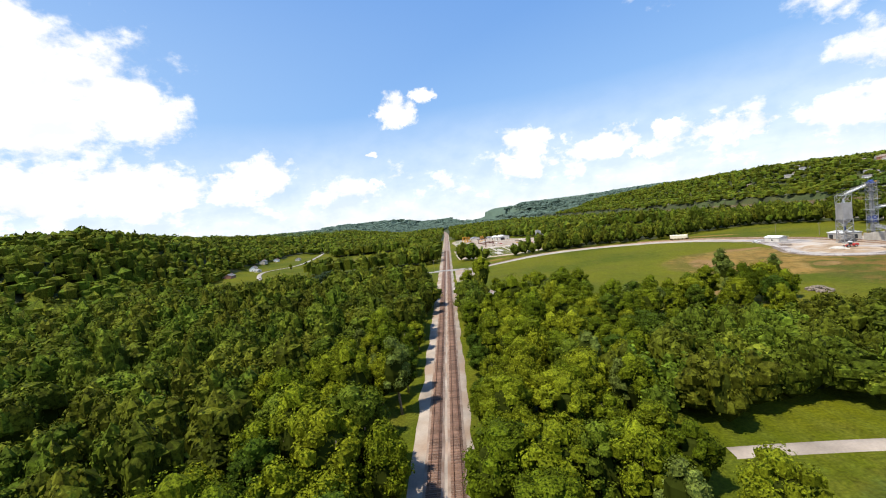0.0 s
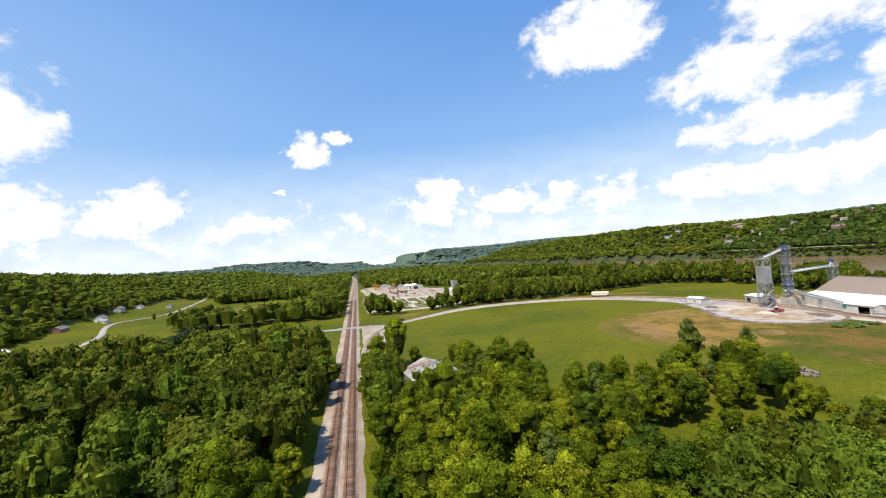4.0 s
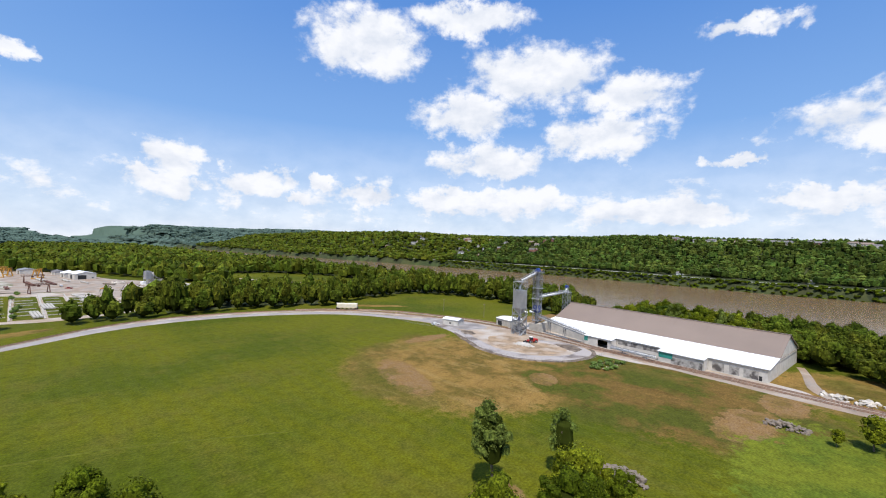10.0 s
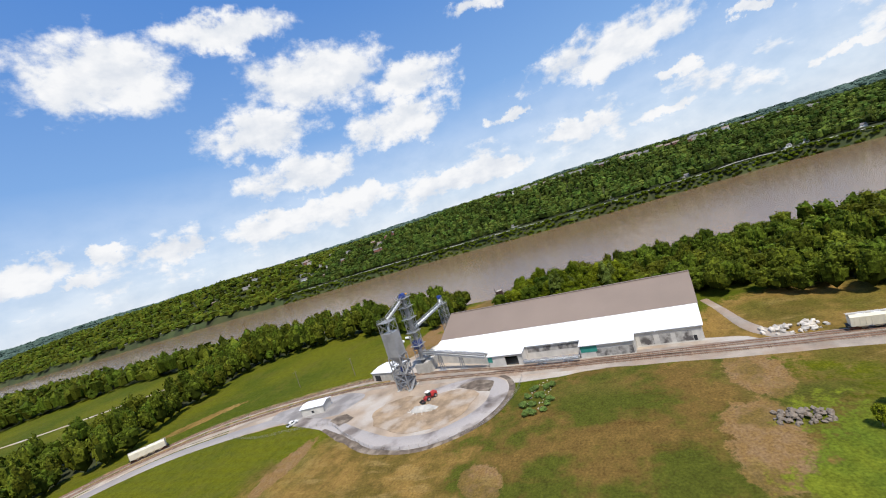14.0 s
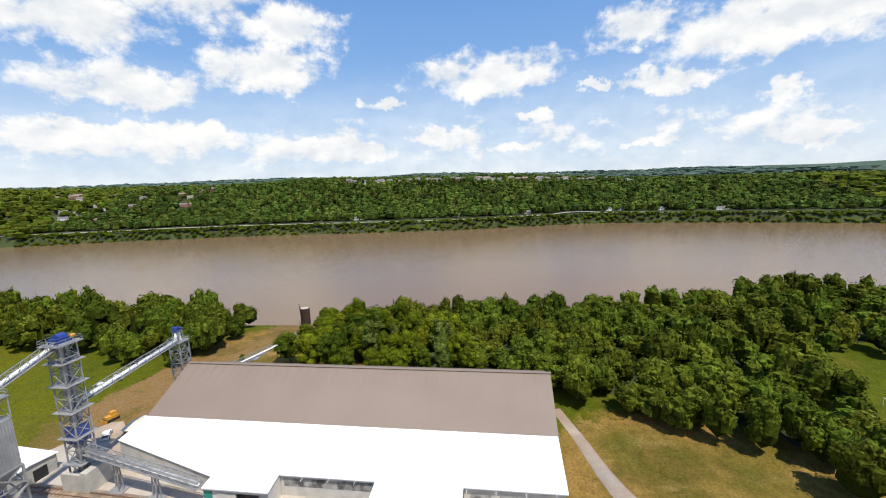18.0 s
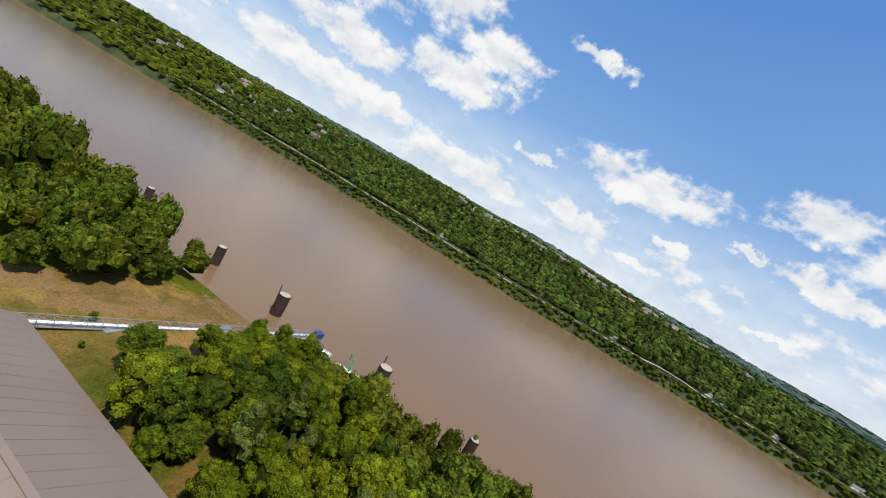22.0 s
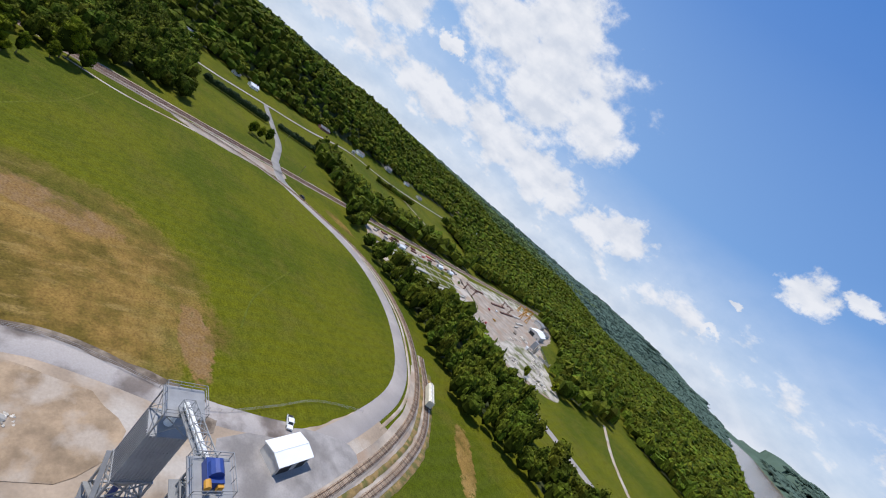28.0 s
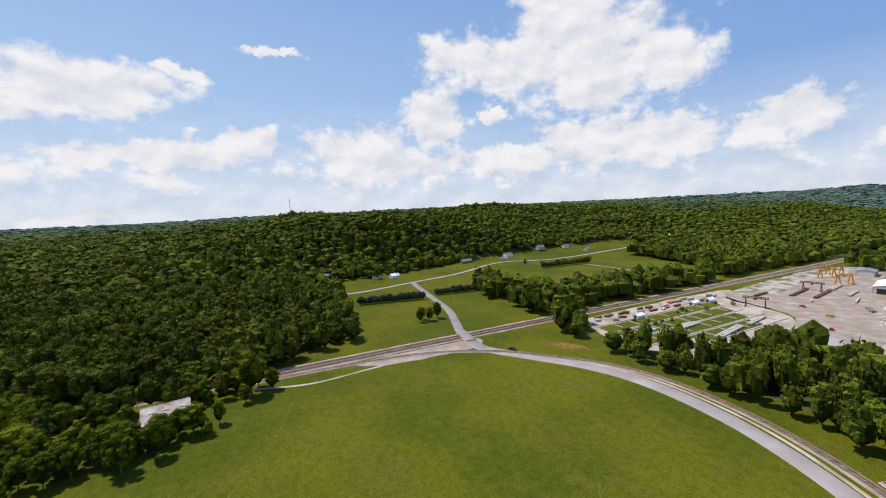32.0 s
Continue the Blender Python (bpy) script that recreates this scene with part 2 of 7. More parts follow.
class Shape:
    """Gathers boxes, beams and tubes into one mesh."""

    def __init__(self):
        self.v, self.f = [], []

    def add(self, verts, faces):
        n = len(self.v)
        self.v += [tuple(p) for p in verts]
        self.f += [tuple(i + n for i in f) for f in faces]
        return self

    def box(self, x0, y0, z0, x1, y1, z1):
        p = [(x, y, z) for z in (z0, z1) for x, y in ((x0, y0), (x1, y0), (x1, y1), (x0, y1))]
        return self.add(p, [(3, 2, 1, 0), (4, 5, 6, 7), (0, 1, 5, 4), (1, 2, 6, 5), (2, 3, 7, 6), (3, 0, 4, 7)])

    def beam(self, a, b, w, h=None):
        """A bar of w by h from a to b."""
        a, b = Vector(a), Vector(b)
        d = (b - a).normalized()
        side = d.cross(Vector((0, 0, 1)))
        side = side.normalized() if side.length > 1e-4 else Vector((1, 0, 0))
        up = side.cross(d).normalized()
        h = h or w
        c = [side * sx * w / 2 + up * sy * h / 2 for sx, sy in ((-1, -1), (1, -1), (1, 1), (-1, 1))]
        p = [a + k for k in c] + [b + k for k in c]
        return self.add(p, [(3, 2, 1, 0), (4, 5, 6, 7), (0, 1, 5, 4), (1, 2, 6, 5), (2, 3, 7, 6), (3, 0, 4, 7)])

    def tube(self, a, b, r, n=12, r2=None):
        a, b = Vector(a), Vector(b)
        d = (b - a).normalized()
        side = d.cross(Vector((0, 0, 1)))
        side = side.normalized() if side.length > 1e-4 else Vector((1, 0, 0))
        up = side.cross(d)
        r2 = r if r2 is None else r2
        ring = [(math.cos(2 * math.pi * i / n), math.sin(2 * math.pi * i / n)) for i in range(n)]
        p = [a + (side * c + up * s) * r for c, s in ring] + [b + (side * c + up * s) * r2 for c, s in ring]
        f = [(i, (i + 1) % n, n + (i + 1) % n, n + i) for i in range(n)]
        return self.add(p, f + [tuple(range(n - 1, -1, -1)), tuple(range(n, 2 * n))])

    def prism(self, outline, z0, z1):
        """An outline in plan, drawn up from z0 to z1."""
        n = len(outline)
        p = [(x, y, z0) for x, y in outline] + [(x, y, z1) for x, y in outline]
        f = [(i, (i + 1) % n, n + (i + 1) % n, n + i) for i in range(n)]
        return self.add(p, f + [tuple(range(n - 1, -1, -1)), tuple(range(n, 2 * n))])

    def ob(self, name, mat, smooth=False):
        return new(name, mesh_of(name, self.v, self.f, mat, smooth))


def smooth01(t):
    t = min(1.0, max(0.0, t))
    return t * t * (3 - 2 * t)


def lie(x, y):
    """Where a place of the first survey lies: the land north of the terminal is longer, and the meadows in the west lie closer."""
    if x > 500 or y < 320:
        return x, y
    west = smooth01((-x - 2) / 60)
    ramp = (1 - west) * smooth01((y - 398) / 50) + west * smooth01((y - 310) / 75)
    far = float(np.interp(y, (400, 448, 562, 636, 900), (12, 15, 26, 36, 40))) + 12 * west
    return x * (1 - 0.08 * west * ramp), y + ramp * far


def thing(name, x, y, z, turn, label, category, group="", kind=""):
    """An empty at the base of a thing."""
    x, y = lie(x, y)
    e = new(name)
    e.matrix_basis = pose(x, y, z, 0, 0, turn)
    e.empty_display_size = 0.5
    return tagged(e, label, category, group, kind)


def part(name, shape, mat, parent, label="", smooth=False):
    ob = shape.ob(name, mat, smooth)
    ob.parent = parent
    return tagged(ob, label)


def solo(name, shape, mat, label, category, group="", kind="", smooth=False):
    return tagged(shape.ob(name, mat, smooth), label, category, group, kind)


# ---- materials ----
def material(name, base, rough=0.8, metal=0.0, vary=0.25, scale=0.5, fine=6.0, bump=0.1, island=0.0, objvar=0.0, second=None, second_at=0.55, spec=None, transl=0.0, cells=0.0, cell_size=0.085, mottle=0.0):
    """A painted or natural surface: coarse stains, fine grain, bump, variation from piece to piece."""
    m = bpy.data.materials.new(name)
    m.use_nodes = True
    nt = m.node_tree
    N, L = nt.nodes, nt.links
    bsdf = N["Principled BSDF"]
    co = N.new("ShaderNodeTexCoord")
    geo = N.new("ShaderNodeNewGeometry")
    n1 = N.new("ShaderNodeTexNoise")
    n1.inputs["Scale"].default_value, n1.inputs["Detail"].default_value = scale, 5
    n2 = N.new("ShaderNodeTexNoise")
    n2.inputs["Scale"].default_value, n2.inputs["Detail"].default_value = fine, 3
    for n in (n1, n2):
        L.new(geo.outputs["Position"], n.inputs["Vector"])
    ramp = N.new("ShaderNodeValToRGB")
    dark = [c * (1 - vary) for c in base]
    light = [min(1, c * (1 + vary)) for c in base]
    ramp.color_ramp.elements[0].position, ramp.color_ramp.elements[0].color = 0.3, (*dark, 1)
    ramp.color_ramp.elements[1].position, ramp.color_ramp.elements[1].color = 0.7, (*light, 1)
    L.new(n1.outputs["Fac"], ramp.inputs["Fac"])
    col = ramp.outputs["Color"]
    if second:
        n3 = N.new("ShaderNodeTexNoise")
        n3.inputs["Scale"].default_value, n3.inputs["Detail"].default_value = scale * 0.6, 7
        L.new(geo.outputs["Position"], n3.inputs["Vector"])
        r3 = N.new("ShaderNodeValToRGB")
        r3.color_ramp.elements[0].position, r3.color_ramp.elements[1].position = second_at - 0.06, second_at + 0.08
        L.new(n3.outputs["Fac"], r3.inputs["Fac"])
        mx = N.new("ShaderNodeMix")
        mx.data_type = "RGBA"
        L.new(r3.outputs["Color"], mx.inputs["Factor"])
        L.new(col, mx.inputs["A"])
        mx.inputs["B"].default_value = (*second, 1)
        col = mx.outputs["Result"]
    val = N.new("ShaderNodeMath")
    val.operation = "MULTIPLY_ADD"
    L.new(n2.outputs["Fac"], val.inputs[0])
    val.inputs[1].default_value, val.inputs[2].default_value = vary * 1.2, 1 - vary * 0.6
    last = val.outputs[0]
    if island:
        a = N.new("ShaderNodeMath")
        a.operation = "MULTIPLY_ADD"
        L.new(geo.outputs["Random Per Island"], a.inputs[0])
        a.inputs[1].default_value, a.inputs[2].default_value = island * 2, 1 - island
        b = N.new("ShaderNodeMath")
        b.operation = "MULTIPLY"
        L.new(last, b.inputs[0]), L.new(a.outputs[0], b.inputs[1])
        last = b.outputs[0]
    if objvar:
        info = N.new("ShaderNodeObjectInfo")
        a = N.new("ShaderNodeMath")
        a.operation = "MULTIPLY_ADD"
        L.new(info.outputs["Random"], a.inputs[0])
        a.inputs[1].default_value, a.inputs[2].default_value = objvar * 2, 1 - objvar
        b = N.new("ShaderNodeMath")
        b.operation = "MULTIPLY"
        L.new(last, b.inputs[0]), L.new(a.outputs[0], b.inputs[1])
        last = b.outputs[0]
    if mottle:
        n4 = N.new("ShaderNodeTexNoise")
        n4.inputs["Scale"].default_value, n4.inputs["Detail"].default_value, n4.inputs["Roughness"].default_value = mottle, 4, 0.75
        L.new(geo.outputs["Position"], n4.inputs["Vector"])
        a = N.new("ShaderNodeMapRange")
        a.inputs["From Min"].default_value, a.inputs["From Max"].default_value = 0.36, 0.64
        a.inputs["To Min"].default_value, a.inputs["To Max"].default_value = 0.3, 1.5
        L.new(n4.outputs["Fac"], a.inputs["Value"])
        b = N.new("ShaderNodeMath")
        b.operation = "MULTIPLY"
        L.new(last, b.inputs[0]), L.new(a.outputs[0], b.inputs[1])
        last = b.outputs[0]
    if cells:
        flat = N.new("ShaderNodeVectorMath")
        flat.operation = "MULTIPLY"
        flat.inputs[1].default_value = (1, 1, 0.15)
        L.new(geo.outputs["Position"], flat.inputs[0])
        vor = N.new("ShaderNodeTexVoronoi")
        vor.inputs["Scale"].default_value = cell_size
        L.new(flat.outputs[0], vor.inputs["Vector"])
        sx = N.new("ShaderNodeSeparateColor")
        L.new(vor.outputs["Color"], sx.inputs[0])
        a = N.new("ShaderNodeMath")
        a.operation = "MULTIPLY_ADD"
        L.new(sx.outputs[0], a.inputs[0])
        a.inputs[1].default_value, a.inputs[2].default_value = cells * 2, 1 - cells
        b = N.new("ShaderNodeMath")
        b.operation = "MULTIPLY"
        L.new(last, b.inputs[0]), L.new(a.outputs[0], b.inputs[1])
        last = b.outputs[0]
    hsv = N.new("ShaderNodeHueSaturation")
    if cells:
        hh = N.new("ShaderNodeMath")
        hh.operation = "MULTIPLY_ADD"
        L.new(sx.outputs[1], hh.inputs[0])
        hh.inputs[1].default_value, hh.inputs[2].default_value = 0.05, 0.47
        L.new(hh.outputs[0], hsv.inputs["Hue"])
    L.new(last, hsv.inputs["Value"])
    L.new(col, hsv.inputs["Color"])
    if objvar:
        h = N.new("ShaderNodeMath")
        h.operation = "MULTIPLY_ADD"
        L.new(info.outputs["Random"], h.inputs[0])
        h.inputs[1].default_value, h.inputs[2].default_value = -0.035 if objvar > 0.2 else 0.01, 0.515 if objvar > 0.2 else 0.495
        L.new(h.outputs[0], hsv.inputs["Hue"])
    L.new(hsv.outputs["Color"], bsdf.inputs["Base Color"])
    bsdf.inputs["Roughness"].default_value = rough
    bsdf.inputs["Metallic"].default_value = metal
    if spec is not None:
        bsdf.inputs["Specular IOR Level"].default_value = spec
    if bump:
        b = N.new("ShaderNodeBump")
        b.inputs["Strength"].default_value, b.inputs["Distance"].default_value = min(1, bump), 0.1
        L.new(n2.outputs["Fac"], b.inputs["Height"])
        L.new(b.outputs["Normal"], bsdf.inputs["Normal"])
    if transl:
        tr = N.new("ShaderNodeBsdfTranslucent")
        mixs = N.new("ShaderNodeMixShader")
        mixs.inputs["Fac"].default_value = transl
        L.new(hsv.outputs["Color"], tr.inputs["Color"])
        L.new(bsdf.outputs[0], mixs.inputs[1]), L.new(tr.outputs[0], mixs.inputs[2])
        L.new(mixs.outputs[0], N["Material Output"].inputs["Surface"])
    return m


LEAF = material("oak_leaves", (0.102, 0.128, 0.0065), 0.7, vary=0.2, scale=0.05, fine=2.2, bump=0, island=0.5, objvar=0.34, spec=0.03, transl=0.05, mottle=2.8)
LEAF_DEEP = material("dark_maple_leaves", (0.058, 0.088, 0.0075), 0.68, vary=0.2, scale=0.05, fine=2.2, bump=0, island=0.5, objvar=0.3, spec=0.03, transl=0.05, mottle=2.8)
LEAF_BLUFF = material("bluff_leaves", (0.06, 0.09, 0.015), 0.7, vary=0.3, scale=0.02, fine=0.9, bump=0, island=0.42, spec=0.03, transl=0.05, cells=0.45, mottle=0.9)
# Paler leaf colour with a light distance haze painted in.
LEAF_HAZE = material("ridge_leaves_haze_tint", (0.075, 0.108, 0.036), 0.75, vary=0.3, scale=0.012, fine=0.6, bump=0, island=0.4, spec=0.02, transl=0.05, cells=0.4, mottle=0.6)
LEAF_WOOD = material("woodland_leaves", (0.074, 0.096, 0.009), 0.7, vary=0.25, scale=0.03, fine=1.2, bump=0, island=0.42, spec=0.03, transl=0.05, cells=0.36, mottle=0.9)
LEAF_DARK = material("hedge_needles", (0.026, 0.045, 0.012), 0.7, vary=0.25, scale=0.2, fine=2, bump=0, island=0.3, spec=0.2)
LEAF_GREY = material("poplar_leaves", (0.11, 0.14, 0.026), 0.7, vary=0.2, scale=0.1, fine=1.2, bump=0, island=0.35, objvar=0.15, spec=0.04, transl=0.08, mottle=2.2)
# Bluish haze of the distance is painted into this colour.
LEAF_FAR = material("far_woods_haze_tint", (0.085, 0.125, 0.1), 0.9, vary=0.2, scale=0.004, fine=0.05, bump=0, island=0.15, spec=0.0)
# Near-black colour that paints the shade deep inside the crowns.
CORE = material("crown_shade_core", (0.026, 0.034, 0.005), 0.95, spec=0.0, vary=0.3, scale=0.4, fine=3, bump=0)
BARK = material("grey_bark", (0.17, 0.13, 0.1), 0.9, vary=0.3, scale=2, fine=9, bump=0.3)
WEED = material("tall_weeds", (0.1, 0.15, 0.03), 0.8, vary=0.3, scale=0.3, fine=3, bump=0, island=0.3, spec=0.2)
BALLAST = material("ballast_stone", (0.27, 0.2, 0.155), 0.95, vary=0.3, scale=0.25, fine=7, bump=0.4, second=(0.2, 0.125, 0.085), second_at=0.55)
TIE = material("railway_ties", (0.17, 0.1, 0.07), 0.9, vary=0.3, scale=0.4, fine=6, bump=0.2, island=0.3)
TIEPALE = material("dusty_ties", (0.27, 0.2, 0.14), 0.9, vary=0.3, scale=0.4, fine=6, bump=0.2, island=0.35)
RAIL = material("rusty_rail", (0.17, 0.085, 0.05), 0.55, metal=0.4, vary=0.3, scale=0.6, fine=8, bump=0.05)
GRAVEL = material("pale_gravel", (0.325, 0.275, 0.225), 0.95, spec=0.15, vary=0.3, scale=0.12, fine=2.5, bump=0.3, second=(0.3, 0.22, 0.16), second_at=0.54)
ASPHALT = material("worn_asphalt", (0.24, 0.225, 0.21), 0.9, vary=0.16, scale=0.1, fine=4, bump=0.15, second=(0.19, 0.18, 0.17), second_at=0.6)
ROADPALE = material("sunbleached_road", (0.33, 0.295, 0.27), 0.9, vary=0.18, scale=0.08, fine=3, bump=0.15, second=(0.29, 0.26, 0.24), second_at=0.52)
LOOPROAD = material("worn_loop_road", (0.16, 0.13, 0.11), 0.9, vary=0.3, scale=0.15, fine=3, bump=0.15, second=(0.38, 0.34, 0.31), second_at=0.44)
SAND = material("stony_dirt", (0.34, 0.26, 0.185), 0.95, vary=0.3, scale=0.09, fine=1.6, bump=0.3, second=(0.44, 0.385, 0.325), second_at=0.5)
STRAW = material("dry_weeds", (0.23, 0.15, 0.055), 0.95, vary=0.35, scale=0.5, fine=3, bump=0.3, second=(0.1, 0.095, 0.02), second_at=0.5)
TRAIL = material("pressed_grass", (0.098, 0.108, 0.013), 0.95, vary=0.35, scale=0.6, fine=3, bump=0, spec=0.05)
MUD = material("dark_mud", (0.13, 0.1, 0.075), 0.95, vary=0.4, scale=0.4, fine=2.5, bump=0.3, second=(0.26, 0.21, 0.16), second_at=0.56, spec=0.2)
DIRT = material("trodden_earth", (0.31, 0.225, 0.145), 0.95, vary=0.35, scale=0.2, fine=2, bump=0.3, second=(0.4, 0.33, 0.26), second_at=0.55, spec=0.1)
CONCRETE = material("concrete", (0.44, 0.41, 0.36), 0.9, vary=0.18, scale=0.4, fine=4, bump=0.1)
WHITE = material("white_metal_roof", (0.83, 0.83, 0.82), 0.6, vary=0.04, scale=0.15, fine=3, bump=0.02)
BROWNROOF = material("brown_metal_roof", (0.235, 0.178, 0.138), 0.6, vary=0.07, scale=0.06, fine=2, bump=0.03)
SIDING = material("stained_pale_siding", (0.56, 0.53, 0.48), 0.75, vary=0.14, scale=0.4, fine=3, bump=0.05)
STAIN = material("weathered_panel", (0.38, 0.36, 0.33), 0.85, vary=0.3, scale=0.6, fine=4, bump=0.05, second=(0.1, 0.09, 0.085), second_at=0.52)
GALV = material("galvanised_steel", (0.3, 0.3, 0.3), 0.55, metal=0.3, vary=0.14, scale=0.5, fine=6, bump=0.05)
OLDTIN = material("weathered_tin", (0.34, 0.31, 0.28), 0.7, metal=0.2, vary=0.25, scale=0.3, fine=3, bump=0.05, second=(0.2, 0.12, 0.08), second_at=0.58)
BIN = material("grey_bin_sheet", (0.31, 0.31, 0.315), 0.6, metal=0.2, vary=0.14, scale=0.3, fine=4, bump=0.05)
BLUE = material("blue_paint", (0.02, 0.05, 0.22), 0.5, vary=0.15, scale=0.6, fine=5, bump=0.02)
TEAL = material("teal_door", (0.03, 0.25, 0.2), 0.6, vary=0.12, scale=0.5, fine=4, bump=0.02)
RED = material("red_paint", (0.42, 0.03, 0.025), 0.5, vary=0.15, scale=0.8, fine=5, bump=0.02)
RUST = material("brown_rust", (0.13, 0.055, 0.035), 0.85, vary=0.3, scale=0.5, fine=4, bump=0.2)
YELLOW = material("crane_yellow", (0.55, 0.27, 0.03), 0.6, vary=0.2, scale=0.5, fine=4, bump=0.05)
GREENPAINT = material("green_paint", (0.03, 0.32, 0.08), 0.5, vary=0.1, scale=0.6, fine=5, bump=0.02)
BLACK = material("black_rubber", (0.02, 0.02, 0.022), 0.7, vary=0.2, scale=1, fine=6, bump=0.05)
GLASSDARK = material("dark_glass", (0.02, 0.025, 0.03), 0.12, vary=0.1, scale=1, fine=3, bump=0)
CREAM = material("cream_paint", (0.66, 0.6, 0.46), 0.6, vary=0.1, scale=0.5, fine=4, bump=0.03)
BRICK = material("brick_wall", (0.28, 0.13, 0.09), 0.85, vary=0.2, scale=0.5, fine=5, bump=0.1)
SHINGLE = material("grey_shingles", (0.17, 0.16, 0.16), 0.9, vary=0.2, scale=0.5, fine=5, bump=0.2)
WOODPOLE = material("weathered_wood", (0.2, 0.16, 0.12), 0.9, vary=0.25, scale=1, fine=8, bump=0.2)
CELLRUST = material("dark_wet_rust", (0.04, 0.02, 0.014), 0.85, vary=0.35, scale=0.5, fine=4, bump=0.2)
APRON = material("cracked_grey_asphalt", (0.29, 0.265, 0.245), 0.9, vary=0.3, scale=0.15, fine=2.5, bump=0.2, second=(0.2, 0.18, 0.165), second_at=0.56)
YARDMIX = material("stony_ground_with_weeds", (0.4, 0.36, 0.3), 0.95, vary=0.35, scale=0.12, fine=1.4, bump=0.3, second=(0.12, 0.125, 0.04), second_at=0.53)
ROCK = material("pale_rock", (0.5, 0.45, 0.38), 0.95, vary=0.25, scale=0.5, fine=3, bump=0.3, island=0.25)


# ---- the lie of the land ----
WATER = -14.0
NEAR_Y, NEAR_X = (-3000, 100, 200, 330, 420, 530, 620, 700, 820, 1100, 1740, 2300, 3300, 5000), (560, 425, 410, 400, 404, 414, 426, 410, 404, 398, 345, 310, 240, 120)
FAR_Y, FAR_X = (-3000, -430, -150, 0, 110, 280, 460, 670, 870, 1160, 1560, 2200, 3300, 5000), (520, 780, 885, 925, 912, 882, 884, 885, 862, 812, 728, 632, 480, 300)


def near_bank(y):
    return np.interp(y, NEAR_Y, NEAR_X)


def far_bank(y):
    return np.interp(y, FAR_Y, FAR_X)


def step01(t):
    t = np.clip(t, 0, 1)
    return t * t * (3 - 2 * t)


def waves(x, y, size, seed):
    a, out = 1.0, 0
    for k in range(4):
        p, q = seed * 1.7 + k * 2.1, seed * 0.9 - k * 1.3
        out = out + a * (np.sin(x / size * 6.28 + p + 1.3 * np.sin(y / size * 4.1 + q)) * np.cos(y / size * 5.3 + q + 1.1 * np.sin(x / size * 3.7 + p)))
        a, size = a * 0.5, size * 0.53
    return out / 1.9


# Ground levels of the western hills, row by row from south to north.
WEST_X = (-1500, -1000, -650, -450, -365, -295, -200)
WEST_Y = (-300, 150, 330, 430, 520, 600, 700, 850, 950, 1100, 1400, 2400)
WEST_Z = np.array((
    (52, 42, 28, 18, 10, 3, 0), (58, 48, 42, 26, 14, 4, 0), (64, 62, 62, 46, 24, 6, 0), (66, 66, 77, 70, 52, 6, 0), (66, 64, 70, 76, 64, 7, 0), (64, 62, 66, 74, 60, 7, 0),
    (64, 64, 68, 66, 42, 7, 0), (66, 70, 80, 54, 22, 6, 0), (68, 74, 82, 46, 18, 6, 0), (68, 72, 72, 40, 16, 7, 0), (70, 70, 60, 38, 26, 14, 0), (66, 60, 50, 40, 30, 18, 0)), float)


def west_hills(x, y):
    """Soft slopes between the levels of the western hills."""
    x, y = np.clip(x, -1500, -200), np.clip(y, -300, 2400)
    u, v = np.interp(x, WEST_X, np.arange(7.0)), np.interp(y, WEST_Y, np.arange(12.0))
    i, k = np.minimum(u.astype(int), 5), np.minimum(v.astype(int), 10)
    a, b = u - i, v - k
    a, b = (a + step01(a)) / 2, (b + step01(b)) / 2
    return (WEST_Z[k, i] * (1 - a) + WEST_Z[k, i + 1] * a) * (1 - b) + (WEST_Z[k + 1, i] * (1 - a) + WEST_Z[k + 1, i + 1] * a) * b


def height(x, y):
    x, y = np.asarray(x, float), np.asarray(y, float)
    west = west_hills(x, y) * (1 + 0.08 * waves(x, y, 330, 2))
    far = far_bank(y)
    bluff = np.interp(y, (-1043, -723, -402, -202, -18, 130, 343, 560, 690, 753, 884, 1000, 1056, 1383, 1875, 2300), (40, 42, 44, 48, 58, 66, 69, 73, 74, 68, 64, 65, 58, 73, 70, 54))
    east = 4 * step01((x - far - 12) / 20) + (bluff - 4) * step01((x - far - 50) / 240) * (1 + 0.06 * waves(x, y, 430, 5)) + 6 * step01((x - far - 500) / 1200)
    wet = step01((x - near_bank(y) + 22) / 24) * step01((far + 6 - x) / 14)
    dist = np.hypot(x - 100, y - 300)
    hills = step01((dist - 2300) / 1500) * (50 + 11 * waves(x, y, 1700, 3)) * np.where((x > near_bank(y) - 150) & (x < far + 150), 0.15, 1) * np.where(x < -900, 0.5, 1)
    return west + np.where(x > (near_bank(y) + far) / 2, east, 0) - 20 * wet + np.maximum(hills, 0)


def inside(poly, x, y):
    poly = np.asarray(poly, float)
    res = np.zeros(np.shape(x), bool)
    for (x0, y0), (x1, y1) in zip(poly, np.roll(poly, -1, 0)):
        hit = ((y0 > y) != (y1 > y)) & (x < (x1 - x0) * (y - y0) / ((y1 - y0) or 1e-9) + x0)
        res ^= hit
    return res


def lines(*runs):
    out = []
    for a, b, s in runs:
        out += list(np.arange(a, b, s))
    return np.array(out + [runs[-1][1]], float)


GX = lines((-4800, -1600, 200), (-1600, -600, 40), (-600, 1260, 9), (1260, 2000, 40), (2000, 4800, 200))
GY = lines((-3200, -1000, 200), (-1000, -300, 40), (-300, 1300, 9), (1300, 2600, 40), (2600, 4900, 150))
mx, my = np.meshgrid(GX, GY)
mz = height(mx, my)
nx, ny = len(GX), len(GY)
ii = (np.arange(ny - 1)[:, None] * nx + np.arange(nx - 1)[None]).ravel()
